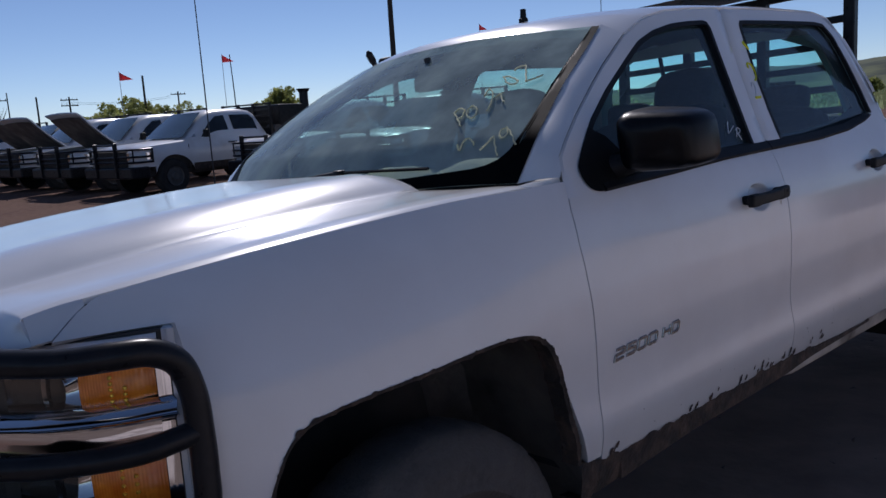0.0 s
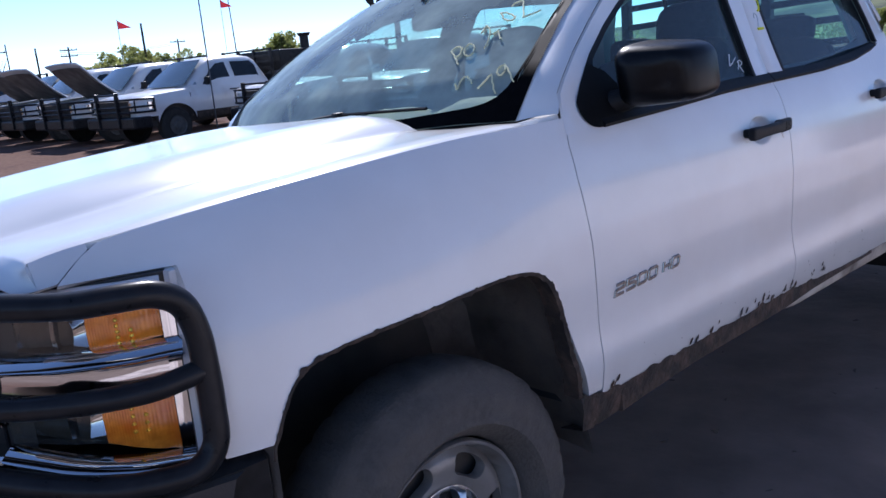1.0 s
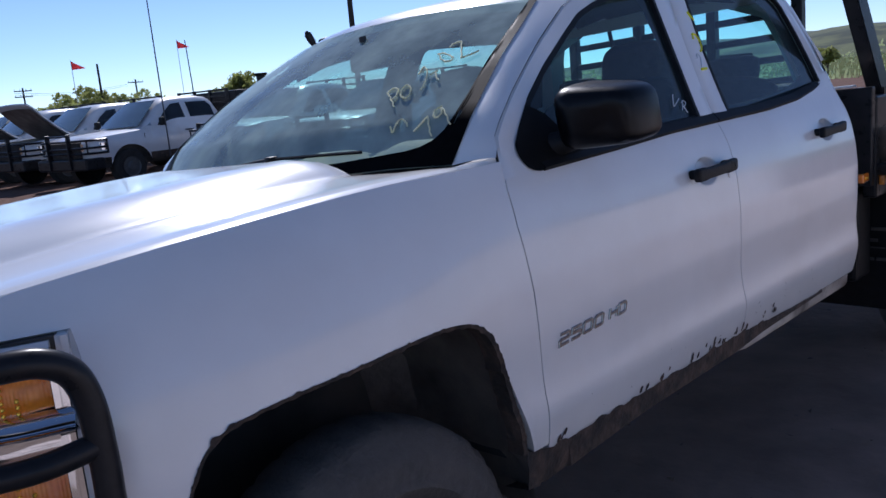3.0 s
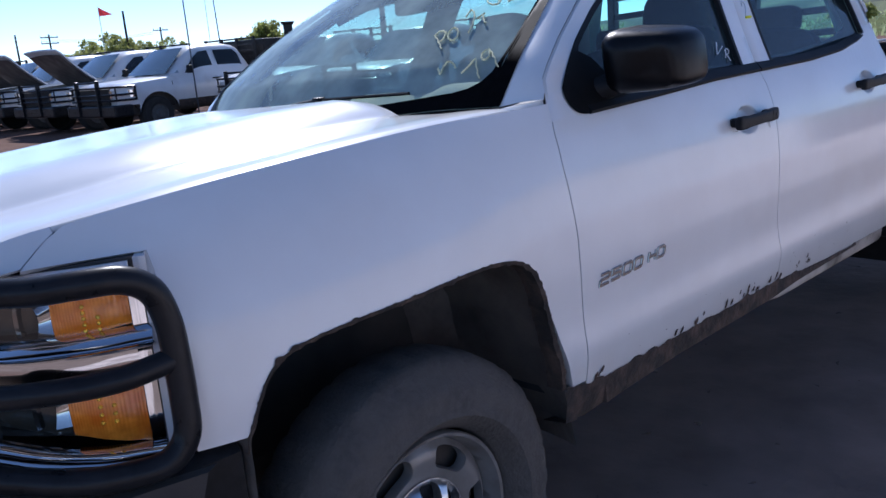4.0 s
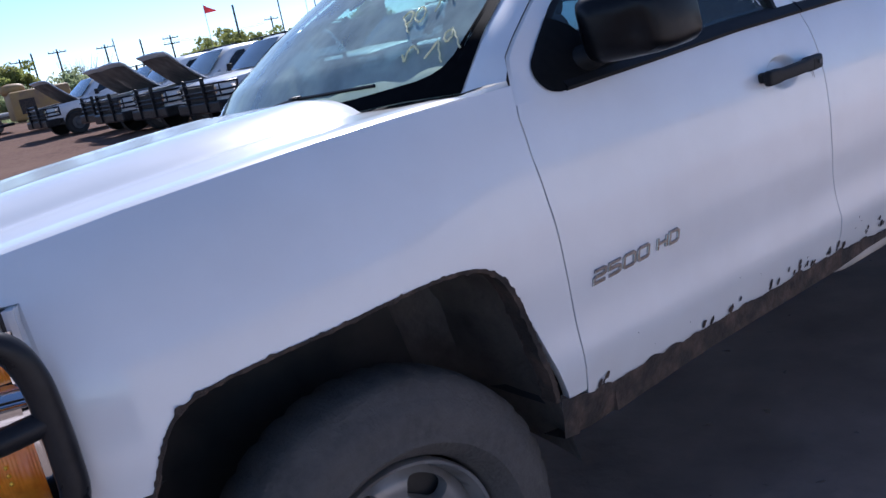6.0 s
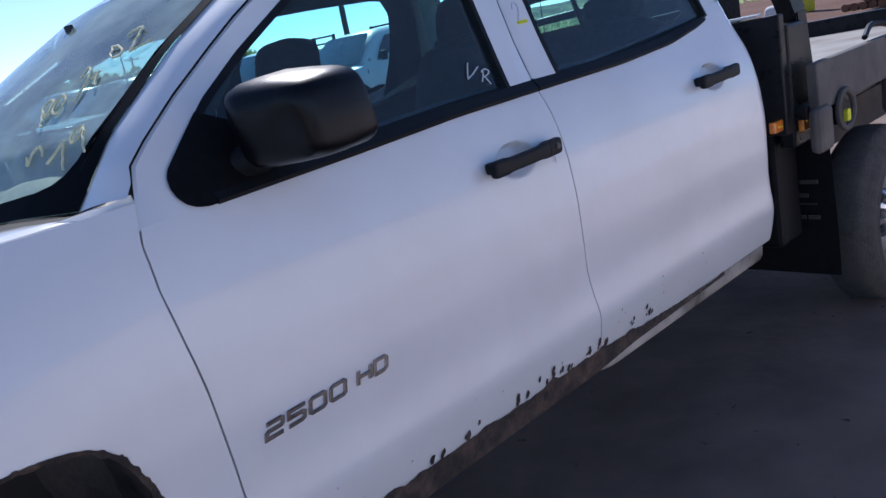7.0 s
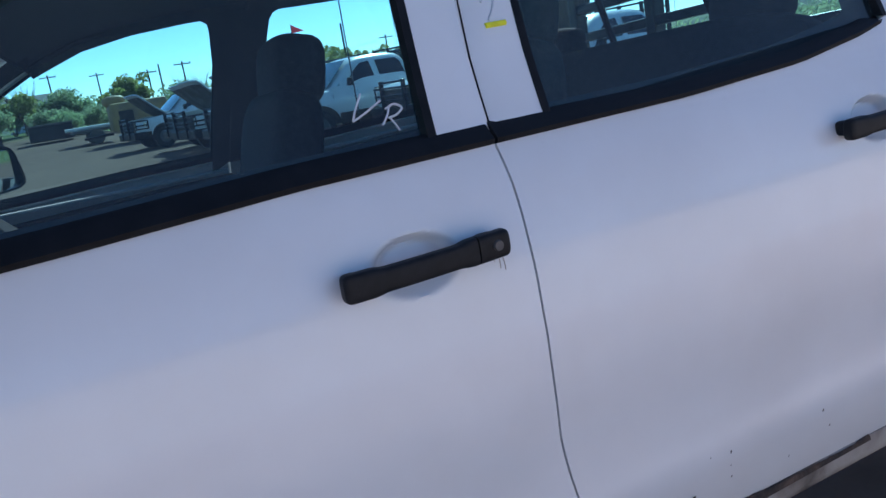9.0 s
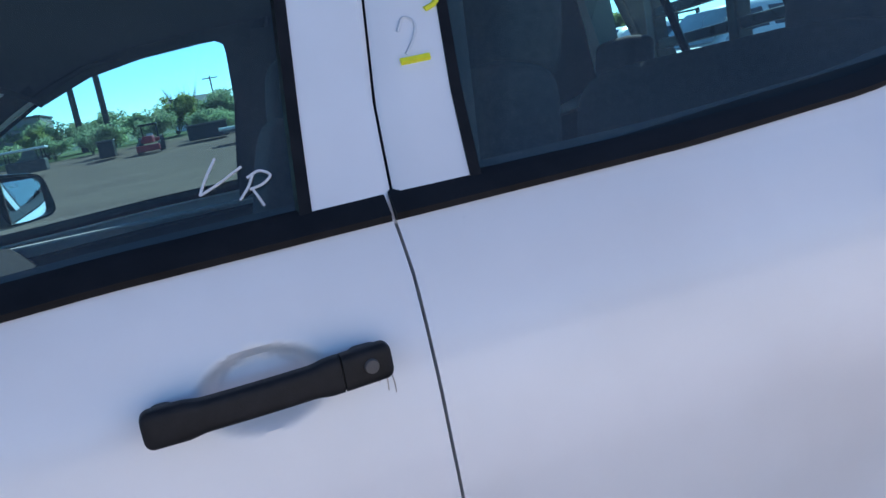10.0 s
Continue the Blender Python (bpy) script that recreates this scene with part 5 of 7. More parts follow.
def wheel_at(x, y, z, flip=False, turn=0.0):
    def place(bm):
        for v in bm.verts:
            r = math.hypot(v.co.x, v.co.z)
            k = lerp([(0, 1.03), (0.17, 1.03), (0.207, 1.0), (0.236, 0.985), (0.372, 0.99), (0.407, 1.005)], r)
            v.co.x, v.co.z = v.co.x * k, v.co.z * k
            v.co.y -= 0.030 * smoothstep((r - 0.245) / 0.04)
        bmesh.ops.rotate(bm, verts=bm.verts[:], cent=(0, 0, 0), matrix=Matrix.Rotation(radians(turn), 3, "Y"))
        if flip:
            flipped(bm)
        return shifted(bm, x, y, z)
    t = part("wheel", place(tyre_side()), RUBBER, truck, "dusty all-terrain tyre on a grey steel rim", True)
    part("tread", place(tyre_tread()), RUBBER, t, "dark grooved tyre tread", True)
    r = part("rim", place(rim()), RIM, t, "grey steel rim with oval holes", True)
    part("brake_drum", place(lathe([(0.0, -0.03), (0.19, -0.03), (0.20, 0.05)], 32)), DARK, t)
    part("centre_cap", place(scaled(cap_star(), 1.08)), ALLOY, t, "chrome spoked centre cap", True)
    part("cap_disc", place(lathe([(0.0, -0.124), (0.030, -0.1235), (0.044, -0.121), (0.049, -0.116)], 32)), BLACK_PLASTIC, t, "", True)
    bm = bmesh.new()
    pts = [(-0.030, -0.004), (-0.012, -0.004), (-0.009, -0.009), (0.009, -0.009), (0.012, -0.004), (0.030, -0.004), (0.026, 0.005), (0.012, 0.005), (0.009, 0.010), (-0.009, 0.010), (-0.012, 0.005), (-0.026, 0.005)]
    f = bm.faces.new([bm.verts.new((a + b * 0.3, -0.1300, b)) for a, b in pts])
    bmesh.ops.solidify(bm, geom=[f], thickness=0.003)
    bmesh.ops.rotate(bm, verts=bm.verts[:], cent=(0, 0, 0), matrix=Matrix.Rotation(radians(-10 - turn), 3, "Y"))
    part("cap_emblem", place(bm), GOLD, t)
    part("cap_recess", place(lathe([(0.0, -0.075), (0.098, -0.070)], 24)), BLACK_PLASTIC, t)
    return t


wheel_at(0.036, -0.828, 0.364, turn=3)
wheel_at(0.036, 0.828, 0.364, True)
wheel_at(3.93, -0.880, 0.283, turn=10)
wheel_at(3.93, 0.880, 0.283, True)
bm = bmesh.new()
for y in (-0.42, 0.42):
    box(-0.80, 5.7, y - 0.04, y + 0.04, 0.46, 0.66, 0.0, bm)
tube([(0.0, -0.75, 0.39), (0.0, 0.75, 0.39)], 0.07, 10, bm)
tube([(3.93, -0.75, 0.283), (3.93, 0.75, 0.283)], 0.07, 10, bm)
box(-0.75, 0.5, -0.52, 0.52, 0.45, 1.10, 0.05, bm)
part("chassis", bm, DARK, truck, "dark chassis frame and axles")

# ---- flatbed ----
bed = part("flatbed", box(2.98, 5.85, -0.98, 0.98, 0.955, 1.005, 0.004), DECK, truck, "flatbed with weathered pale deck and steel rails")
for s in (-1, 1):
    part("side_rail", box(3.0, 5.85, s * 1.045 - 0.02, s * 1.045 + 0.02, 0.925, 1.098, 0.006), GREY_STEEL, bed, "muddy grey steel side rail")
    part("side_rail_sill", box(2.98, 5.85, s * 1.0 - 0.03, s * 1.0 + 0.03, 0.90, 0.953, 0.006), BLACK_STEEL, bed)
    for x in (2.955, 3.73, 4.55, 5.2):
        part("stake_pocket", box(x, x + 0.13, s * 1.06 - 0.025, s * 1.06 + 0.025, 0.775, 0.945, 0.022), GREY_STEEL, bed)
    part("rail_joint", box(3.745, 3.765, s * 1.068 - 0.006, s * 1.068 + 0.006, 0.955, 1.105, 0.002), GREY_STEEL, bed)
part("rear_rail", box(5.85, 5.90, -1.06, 1.06, 0.90, 1.11, 0.008), BLACK_STEEL, bed)
# lamp in a round ring below the rail
bm = tube([(3.225 + 0.080 * math.cos(a), -1.075, 0.893 + 0.072 * math.sin(a)) for a in span(0, 2 * math.pi, 25)], 0.012, 8)
ring = part("lamp_ring", bm, GREY_STEEL, bed, "round steel ring round a work lamp", True)
bm = lathe([(0.0, 0.012), (0.045, 0.008), (0.060, 0.02), (0.062, 0.06)], 20)
part("lamp_bowl", shifted(bm, 3.225, -1.075, 0.893), BLACK_PLASTIC, ring, "", True)
bm = cushion(0.02, 0.045, 0.035)
part("lamp_tag", shifted(bm, 3.205, -1.085, 0.872), YELLOW_INK, ring)
# black headboard with bars and braces
part("headboard_panel", box(2.915, 2.96, -0.98, 0.98, 0.86, 1.292, 0.006), BLACK_STEEL, bed, "black steel headboard panel")
part("headboard_ledge", box(2.912, 2.965, -0.90, 0.90, 1.293, 1.303, 0.003), WHITE_FAR, bed)
for y in (-0.66, -0.22, 0.22, 0.66):
    part("headboard_post", box(2.915, 2.965, y - 0.025, y + 0.025, 1.25, 1.93, 0.006), BLACK_STEEL, bed)
for z in (1.35, 1.45, 1.55, 1.65, 1.76, 1.90):
    part("headboard_bar", box(2.922, 2.958, -0.66, 0.66, z - 0.016, z + 0.016, 0.005), BLACK_STEEL, bed)
bm = grid([[(2.55, -0.62, 1.94), (2.55, 0.62, 1.94)], [(2.98, -0.66, 1.93), (2.98, 0.66, 1.93)]])
bmesh.ops.solidify(bm, geom=bm.faces[:], thickness=0.03)
part("cab_guard_shelf", bm, BLACK_STEEL, bed, "black steel shelf over the cab roof")


def brace(p, q, a, b):
    """A flat-sided steel member from p to q."""
    d = (Vector(q) - Vector(p)).normalized()
    s = Vector((0, 1, 0))
    n = d.cross(s).normalized()
    rows = [[Vector(c) + s * i * b + n * j * a for i, j in ((-1, -1), (1, -1), (1, 1), (-1, 1))] for c in (p, q)]
    bm = grid(rows, closed=True, cap=True)
    bmesh.ops.bevel(bm, geom=bm.edges[:], offset=0.005, segments=2, affect="EDGES")
    return bm


for s in (-1, 1):
    part("headboard_brace", brace((2.86, s * 0.86, 1.92), (3.16, s * 0.93, 1.27), 0.050, 0.032), BLACK_STEEL, bed)
    part("headboard_wing", brace((3.155, s * 0.93, 1.285), (3.175, s * 0.95, 0.84), 0.042, 0.035), BLACK_STEEL, bed)
    part("headboard_corner", box(2.965, 3.12, s * 0.955 - 0.03, s * 0.955 + 0.03, 0.80, 1.25, 0.01), BLACK_STEEL, bed)
# marker lamps and mudflap
for x0, x1, z0, z1, y in ((2.820, 2.894, 0.884, 0.926, -0.965), (2.985, 3.045, 0.856, 0.928, -1.00)):
    m = part("marker_lamp", box(x0, x1, y - 0.012, y + 0.012, z0, z1, 0.006), AMBER, bed, "small amber marker lamp")
    for k in (0.4, 0.65):
        part("lamp_bead", shifted(cushion(0.008, 0.010, 0.010), x0 + (x1 - x0) * k, y - 0.014, (z0 + z1) / 2), AMBER_BULB, m)
part("marker_bracket", box(3.00, 3.08, -0.986, -0.95, 0.82, 0.94, 0.006), BLACK_STEEL, bed)
flap = part("mudflap", grid([[(3.20 + 0.02 * math.sin(z * 5), y, z) for y in span(-1.02, -0.45, 8)] for z in span(0.22, 0.85, 10)]), BLACK_TRIM, bed, "black rubber mudflap with worn white bars", True)
for i, (y0, y1, z) in enumerate(((-0.97, -0.90, 0.62), (-0.88, -0.80, 0.62), (-0.93, -0.86, 0.565), (-0.96, -0.80, 0.53), (-0.97, -0.925, 0.475), (-0.915, -0.87, 0.475), (-0.86, -0.81, 0.475))):
    part("worn_bar", box(3.17, 3.178, y0, y1, z - (0.003 if i == 3 else 0.008), z + (0.003 if i == 3 else 0.008), 0.001), DARK, flap)
part("fuel_tank", box(3.30, 3.62, -0.52, 0.52, 0.36, 0.88, 0.04), DARK, bed)
part("frame_cover", box(3.64, 5.30, -0.44, 0.44, 0.46, 0.88, 0.02), DARK, bed)
part("fuel_box", box(2.98, 3.18, -0.90, 0.9, 0.40, 0.86, 0.02), BLACK_TRIM, bed)
bm = tube(smooth_path([(3.6, -1.03, 1.115), (3.8, -1.0, 1.15), (4.0, -1.05, 1.118), (4.3, -1.0, 1.14), (4.6, -1.05, 1.115)], 6), 0.012, 6)
part("hose", bm, BLACK_TRIM, bed, "", True)
# things lying on the deck, seen over the rail
for k in range(4):
    tagged(part("steel_beam", box(3.3, 5.8, 0.35 + 0.13 * k, 0.45 + 0.13 * k, 1.006, 1.05, 0.006), GREY_STEEL), "rust-brown steel bar lying on the flatbed", "steel bar", "bars on the flatbed")

# black spotlight aerial at the far edge of the roof
part("roof_aerial", tube(smooth_path([(1.235, 0.76, 1.70), (1.222, 0.76, 1.73), (1.200, 0.76, 1.765), (1.185, 0.76, 1.79)], 4), [0.012] * 6 + [0.016] * 5 + [0.010, 0.006], 8), BLACK_PLASTIC, truck, "short curled black aerial", True)
part("roof_aerial_base", shifted(cushion(0.06, 0.05, 0.14, 0.6), 1.305, 0.74, 1.738), BLACK_PLASTIC, truck, "", True)

# the cab is a little narrower than the two halves drawn above: draw the far side in, and lean it with the ground
for ob in truck.children_recursive:
    if ob.type == "MESH":
        for v in ob.data.vertices:
            if v.co.y > -0.65:
                v.co.z -= 0.042 * (v.co.y + 0.65)
            if v.co.y > -0.6:
                v.co.y = -0.6 + (v.co.y + 0.6) * (1.43 / 1.55)

# frame rails under the cab
both_sides("chassis_rail", lambda: box(-0.55, 3.40, -0.48, -0.38, 0.32, 0.54, 0.01), DARK)

# ---- ground, hills and sky line ----
def ground_mat():
    m = mat("yard_dirt_and_grass", (0.150, 0.090, 0.070), 0.95, spread=0.40, scale=9, bump=0.6, bump_scale=14, second=(0.20, 0.125, 0.092), second_scale=0.30, second_at=0.55, second_soft=0.2)
    n, l = m.node_tree.nodes, m.node_tree.links
    b = n["Principled BSDF"]
    src = b.inputs["Base Color"].links[0].from_socket
    geo = n.new("ShaderNodeNewGeometry")
    dist = n.new("ShaderNodeVectorMath")
    dist.operation = "DISTANCE"
    dist.inputs[1].default_value = (6, 8, 0)
    l.new(geo.outputs["Position"], dist.inputs[0])
    wob = n.new("ShaderNodeTexNoise")
    wob.inputs["Scale"].default_value, wob.inputs["Detail"].default_value = 0.06, 6
    l.new(geo.outputs["Position"], wob.inputs["Vector"])
    add = n.new("ShaderNodeMath")
    add.operation = "MULTIPLY_ADD"
    add.inputs[1].default_value = 30
    l.new(wob.outputs["Fac"], add.inputs[0])
    l.new(dist.outputs["Value"], add.inputs[2])
    mr = n.new("ShaderNodeMapRange")
    mr.inputs["From Min"].default_value, mr.inputs["From Max"].default_value = 62, 70
    l.new(add.outputs[0], mr.inputs["Value"])
    gn = n.new("ShaderNodeTexNoise")
    gn.inputs["Scale"].default_value, gn.inputs["Detail"].default_value = 0.25, 10
    l.new(geo.outputs["Position"], gn.inputs["Vector"])
    gr = n.new("ShaderNodeValToRGB")
    gr.color_ramp.elements[0].position, gr.color_ramp.elements[1].position = 0.35, 0.65
    gr.color_ramp.elements[0].color, gr.color_ramp.elements[1].color = (0.075, 0.105, 0.030, 1), (0.16, 0.165, 0.065, 1)
    l.new(gn.outputs["Fac"], gr.inputs["Fac"])
    mix = n.new("ShaderNodeMix")
    mix.data_type = "RGBA"
    l.new(mr.outputs["Result"], mix.inputs["Factor"])
    l.new(src, mix.inputs["A"])
    l.new(gr.outputs["Color"], mix.inputs["B"])
    # greyer, paler ground where the truck stands: its shade is lightened in the colour
    near = n.new("ShaderNodeVectorMath")
    near.operation = "DISTANCE"
    near.inputs[1].default_value = (2.5, -1.0, 0)
    l.new(geo.outputs["Position"], near.inputs[0])
    edge = n.new("ShaderNodeMath")
    edge.operation = "MULTIPLY_ADD"
    edge.inputs[1].default_value = 5
    lift_noise = n.new("ShaderNodeTexNoise")
    lift_noise.inputs["Scale"].default_value, lift_noise.inputs["Detail"].default_value = 0.5, 6
    l.new(geo.outputs["Position"], lift_noise.inputs["Vector"])
    l.new(lift_noise.outputs["Fac"], edge.inputs[0])
    l.new(near.outputs["Value"], edge.inputs[2])
    shade_lift = n.new("ShaderNodeMapRange")
    shade_lift.inputs["From Min"].default_value, shade_lift.inputs["From Max"].default_value = 9.0, 12.0
    shade_lift.inputs["To Min"].default_value, shade_lift.inputs["To Max"].default_value = 1.0, 0.0
    l.new(edge.outputs[0], shade_lift.inputs["Value"])
    grit = n.new("ShaderNodeTexNoise")
    grit.inputs["Scale"].default_value, grit.inputs["Detail"].default_value = 3.0, 12
    l.new(geo.outputs["Position"], grit.inputs["Vector"])
    lift_ramp = n.new("ShaderNodeValToRGB")
    lift_ramp.color_ramp.elements[0].position, lift_ramp.color_ramp.elements[1].position = 0.3, 0.72
    lift_ramp.color_ramp.elements[0].color, lift_ramp.color_ramp.elements[1].color = (0.185, 0.140, 0.115, 1), (0.28, 0.212, 0.175, 1)
    l.new(grit.outputs["Fac"], lift_ramp.inputs["Fac"])
    top = n.new("ShaderNodeMix")
    top.data_type = "RGBA"
    l.new(shade_lift.outputs["Result"], top.inputs["Factor"])
    l.new(mix.outputs["Result"], top.inputs["A"])
    l.new(lift_ramp.outputs["Color"], top.inputs["B"])
    l.new(top.outputs["Result"], b.inputs["Base Color"])
    return m


GROUND = ground_mat()
GROUND.node_tree.nodes["Principled BSDF"].inputs["Specular IOR Level"].default_value = 0.05


def ground_z(x, y):
    """Falls gently towards the truck's rear, level further off, and rises a little beyond the yard."""
    near = (-0.045 - 0.0205 * max(-3.0, min(6.0, x)) - 0.042 * max(0.0, min(1.6, y + 0.65))) * smoothstep((10 - abs(y)) / 7)
    return near + 0.0035 * max(0.0, min(70.0, y - 8.0)) + 0.030 * max(0.0, min(38.0, y - 30.0)) * smoothstep((11 - x) / 7)


ticks = [-3000, -1500, -700, -300, -150, -80, -40, -25, -16] + [k * 0.5 for k in range(-24, 28)] + [16, 19, 22, 26, 30, 36, 45, 60, 80, 110, 150, 220, 300, 500, 800, 1500, 3000]
bm = grid([[(x, y, ground_z(x, y)) for y in ticks] for x in ticks])
tagged(part("ground", bm, GROUND, None, "", True), "red-brown packed dirt yard turning to grass", "ground", kind="structure")

# loose stones and ruts near the truck
GRAVEL = mat("loose_stones", (0.12, 0.09, 0.075), 0.95, spread=0.4, scale=30)
rnd = random.Random(5)
bm = bmesh.new()
for _ in range(900):
    x, y = rnd.uniform(-2.5, 9), rnd.uniform(-4, 1) if rnd.random() < 0.6 else rnd.uniform(2, 20)
    s = rnd.uniform(0.006, 0.022)
    z = ground_z(x, y)
    vs = [bm.verts.new((x + s * rnd.uniform(-1, 1), y + s * rnd.uniform(-1, 1), z + s * rnd.uniform(-0.3, 0.9))) for _ in range(4)]
    for f in ((0, 1, 2), (0, 2, 3), (0, 3, 1), (1, 3, 2)):
        bm.faces.new([vs[i] for i in f])
tagged(part("gravel", bm, GRAVEL), "scattered small stones on the dirt", "gravel", kind="stuff")

HILL = mat("scrubby_green_hillside", (0.115, 0.135, 0.055), 0.95, spread=0.35, scale=0.02, second=(0.035, 0.050, 0.028), second_scale=0.03, second_at=0.52, second_soft=0.06)
HILL_FAR = mat("hazy_blue_green_hill", (0.085, 0.11, 0.085), 0.95, spread=0.2, scale=0.006, second=(0.05, 0.07, 0.06), second_scale=0.01, second_at=0.52)


def ridge(radius, az0, az1, low, high, seed, depth):
    rows = []
    for az in span(az0, az1, 160):
        a = radians(az)
        edge = smoothstep(min(az - az0, az1 - az) / 6)
        h = low + (high - low) * (0.5 + 0.5 * noise.noise(Vector((az * 0.055, seed, 0)))) + 0.12 * high * noise.noise(Vector((az * 0.3, seed, 4))) + 0.03 * high * noise.noise(Vector((az * 2.2, seed, 2)))
        rows.append([(math.cos(a) * r, math.sin(a) * r, z) for r, z in ((radius, -2), (radius + depth * 0.5, h * edge * 0.65), (radius + depth, h * edge), (radius + depth * 1.6, h * edge * 0.6), (radius + depth * 2.4, -3))])
    return grid(rows)


tagged(part("hill", ridge(420, -40, 32, 6, 26, 3.3, 160), HILL, None, "", True), "green scrub-covered hillside in the distance", "hill", kind="structure")
tagged(part("hill", ridge(900, -60, 36, 14, 62, 8.1, 260), HILL_FAR, None, "", True), "hazy hill on the horizon", "hill", kind="structure")
tagged(part("hill", ridge(520, 26, 150, 7, 13, 5.2, 150), HILL, None, "", True), "low green rise on the horizon", "hill", kind="structure")
tagged(part("hill", ridge(600, 140, 340, 4, 16, 9.9, 200), HILL_FAR, None, "", True), "low hills behind the yard", "hill", kind="structure")

# ---- bushes and trees ----
LEAF = mat("leaves", (0.33, 0.36, 0.10), 0.6, spread=0.4, scale=1.2, second=(0.33, 0.33, 0.12), second_scale=0.7, second_at=0.52, second_soft=0.2)
LEAF_GREY = mat("grey_green_scrub_leaves", (0.34, 0.41, 0.20), 0.7, spread=0.4, scale=0.8, second=(0.36, 0.38, 0.22), second_scale=0.5, second_at=0.52, second_soft=0.2)
for _m in (LEAF, LEAF_GREY):
    # thin leaves let sunlight through
    _n, _l = _m.node_tree.nodes, _m.node_tree.links
    _b = _n["Principled BSDF"]
    _t, _x = _n.new("ShaderNodeBsdfTranslucent"), _n.new("ShaderNodeMixShader")
    _l.new(_b.inputs["Base Color"].links[0].from_socket, _t.inputs[0])
    _x.inputs[0].default_value = 0.6
    _l.new(_b.outputs[0], _x.inputs[1])
    _l.new(_t.outputs[0], _x.inputs[2])
    _l.new(_x.outputs[0], _n["Material Output"].inputs[0])
BARK = mat("weathered_bark", (0.10, 0.075, 0.055), 0.9, spread=0.3, scale=9)
POLE_WOOD = mat("creosoted_pole_wood", (0.055, 0.045, 0.038), 0.9, spread=0.3, scale=5)


def leaves(bm, rnd, centre, spread, count, size):
    for _ in range(count):
        while True:
            d = Vector((rnd.uniform(-1, 1), rnd.uniform(-1, 1), rnd.uniform(-1, 1)))
            if d.length < 1:
                break
        p = Vector(centre) + Vector((d.x * spread[0], d.y * spread[1], d.z * spread[2]))
        n = Vector((rnd.gauss(0, 1), rnd.gauss(0, 1), rnd.gauss(0.6, 1))).normalized()
        t = n.orthogonal().normalized()
        t = Matrix.Rotation(rnd.uniform(0, 6.28), 3, n) @ t
        b = n.cross(t)
        s = size * rnd.uniform(0.6, 1.4)
        vs = [bm.verts.new(p + q) for q in (-t * s, b * s * 0.45, t * s, -b * s * 0.45)]
        bm.faces.new(vs)


def bush(name, label, height, width, seed, material=LEAF, trunk=0.0):
    rnd = random.Random(seed)
    root = thing(name, label, "bush" if name == "bush" else "tree")
    stems = bmesh.new()
    crown = bmesh.new()
    n = 9
    for k in range(n):
        a = 2 * math.pi * k / n + rnd.uniform(-0.3, 0.3)
        r = width * rnd.uniform(0.15, 0.42)
        h = height * rnd.uniform(0.55, 0.9)
        base = Vector((rnd.uniform(-0.1, 0.1), rnd.uniform(-0.1, 0.1), trunk))
        tip = Vector((math.cos(a) * r, math.sin(a) * r, h))
        mid = base.lerp(tip, 0.5) + Vector((rnd.uniform(-0.2, 0.2), rnd.uniform(-0.2, 0.2), 0.15))
        tube(smooth_path([base, mid, tip], 3), [0.05 * height / 4 * (1 - 0.13 * i) for i in range(7)], 5, stems)
        for _ in range(5):
            c = mid.lerp(tip, rnd.uniform(0.1, 1.15)) + Vector((rnd.gauss(0, 0.12 * width), rnd.gauss(0, 0.12 * width), rnd.gauss(0, 0.06 * height)))
            q = rnd.uniform(0.10, 0.19) * width
            leaves(crown, rnd, c, (q, q, q * 0.85), 80, 0.10 * height / 4 + 0.06)
    if trunk:
        tube([(0, 0, -0.1), (0.05, 0, trunk * 0.5), (0, 0, trunk + 0.3)], [0.14, 0.11, 0.08], 8, stems)
    part("stems", stems, BARK, root)
    part("foliage", crown, material, root)
    return root


b1 = bush("bush", "full green roadside bush with sunlit leaves", 3.6, 4.0, 1)
b1.location = (23.5, 61, 0.2)
b1.scale = (1.15, 1.15, 1.0)
b2 = bush("bush", "grey-green scrub bush beyond the yard", 2.6, 3.6, 2, LEAF_GREY)
b2.location = (3.0, 52, 0)
b2.scale = (0.6, 0.6, 0.6)
t1 = bush("tree", "small round green tree beyond the trucks", 4.6, 3.4, 3, LEAF, 1.2)
t1.location = (37.2, 60, 0.2)
rnd = random.Random(31)
for x, y, s in ((22.4, 62, 0.9), (25.2, 62.5, 0.88), (27.2, 61, 0.88), (29.2, 62, 0.86), (31.5, 66, 0.85)):
    q = copy_thing(b1, Matrix.LocRotScale((x, y, 0.2), Euler((0, 0, rnd.uniform(0, 6))), None))
    q.scale = (s, s, s)
for k in range(26):
    x = -34 + k * 2.3 + rnd.uniform(-1, 1)
    y = rnd.uniform(50, 58)
    s = rnd.uniform(0.75, 1.35) * (0.6 if x > 1 else 0.55)
    if 13 < x:
        continue
    q = copy_thing(b2, Matrix.LocRotScale((x, y, 0), Euler((0, 0, rnd.uniform(0, 6))), None))
    q.scale = (s, s, s * rnd.uniform(0.9, 1.2))
for x, y, s in ((-8, 60, 0.55), (8.5, 58, 0.9), (2.0, 62, 0.7), (60, 20.2, 0.48), (66, 24, 0.5), (52, 13, 0.4)):
    q = copy_thing(t1, Matrix.LocRotScale((x, y, 0), Euler((0, 0, rnd.uniform(0, 6))), None))
    q.scale = (s, s, s)
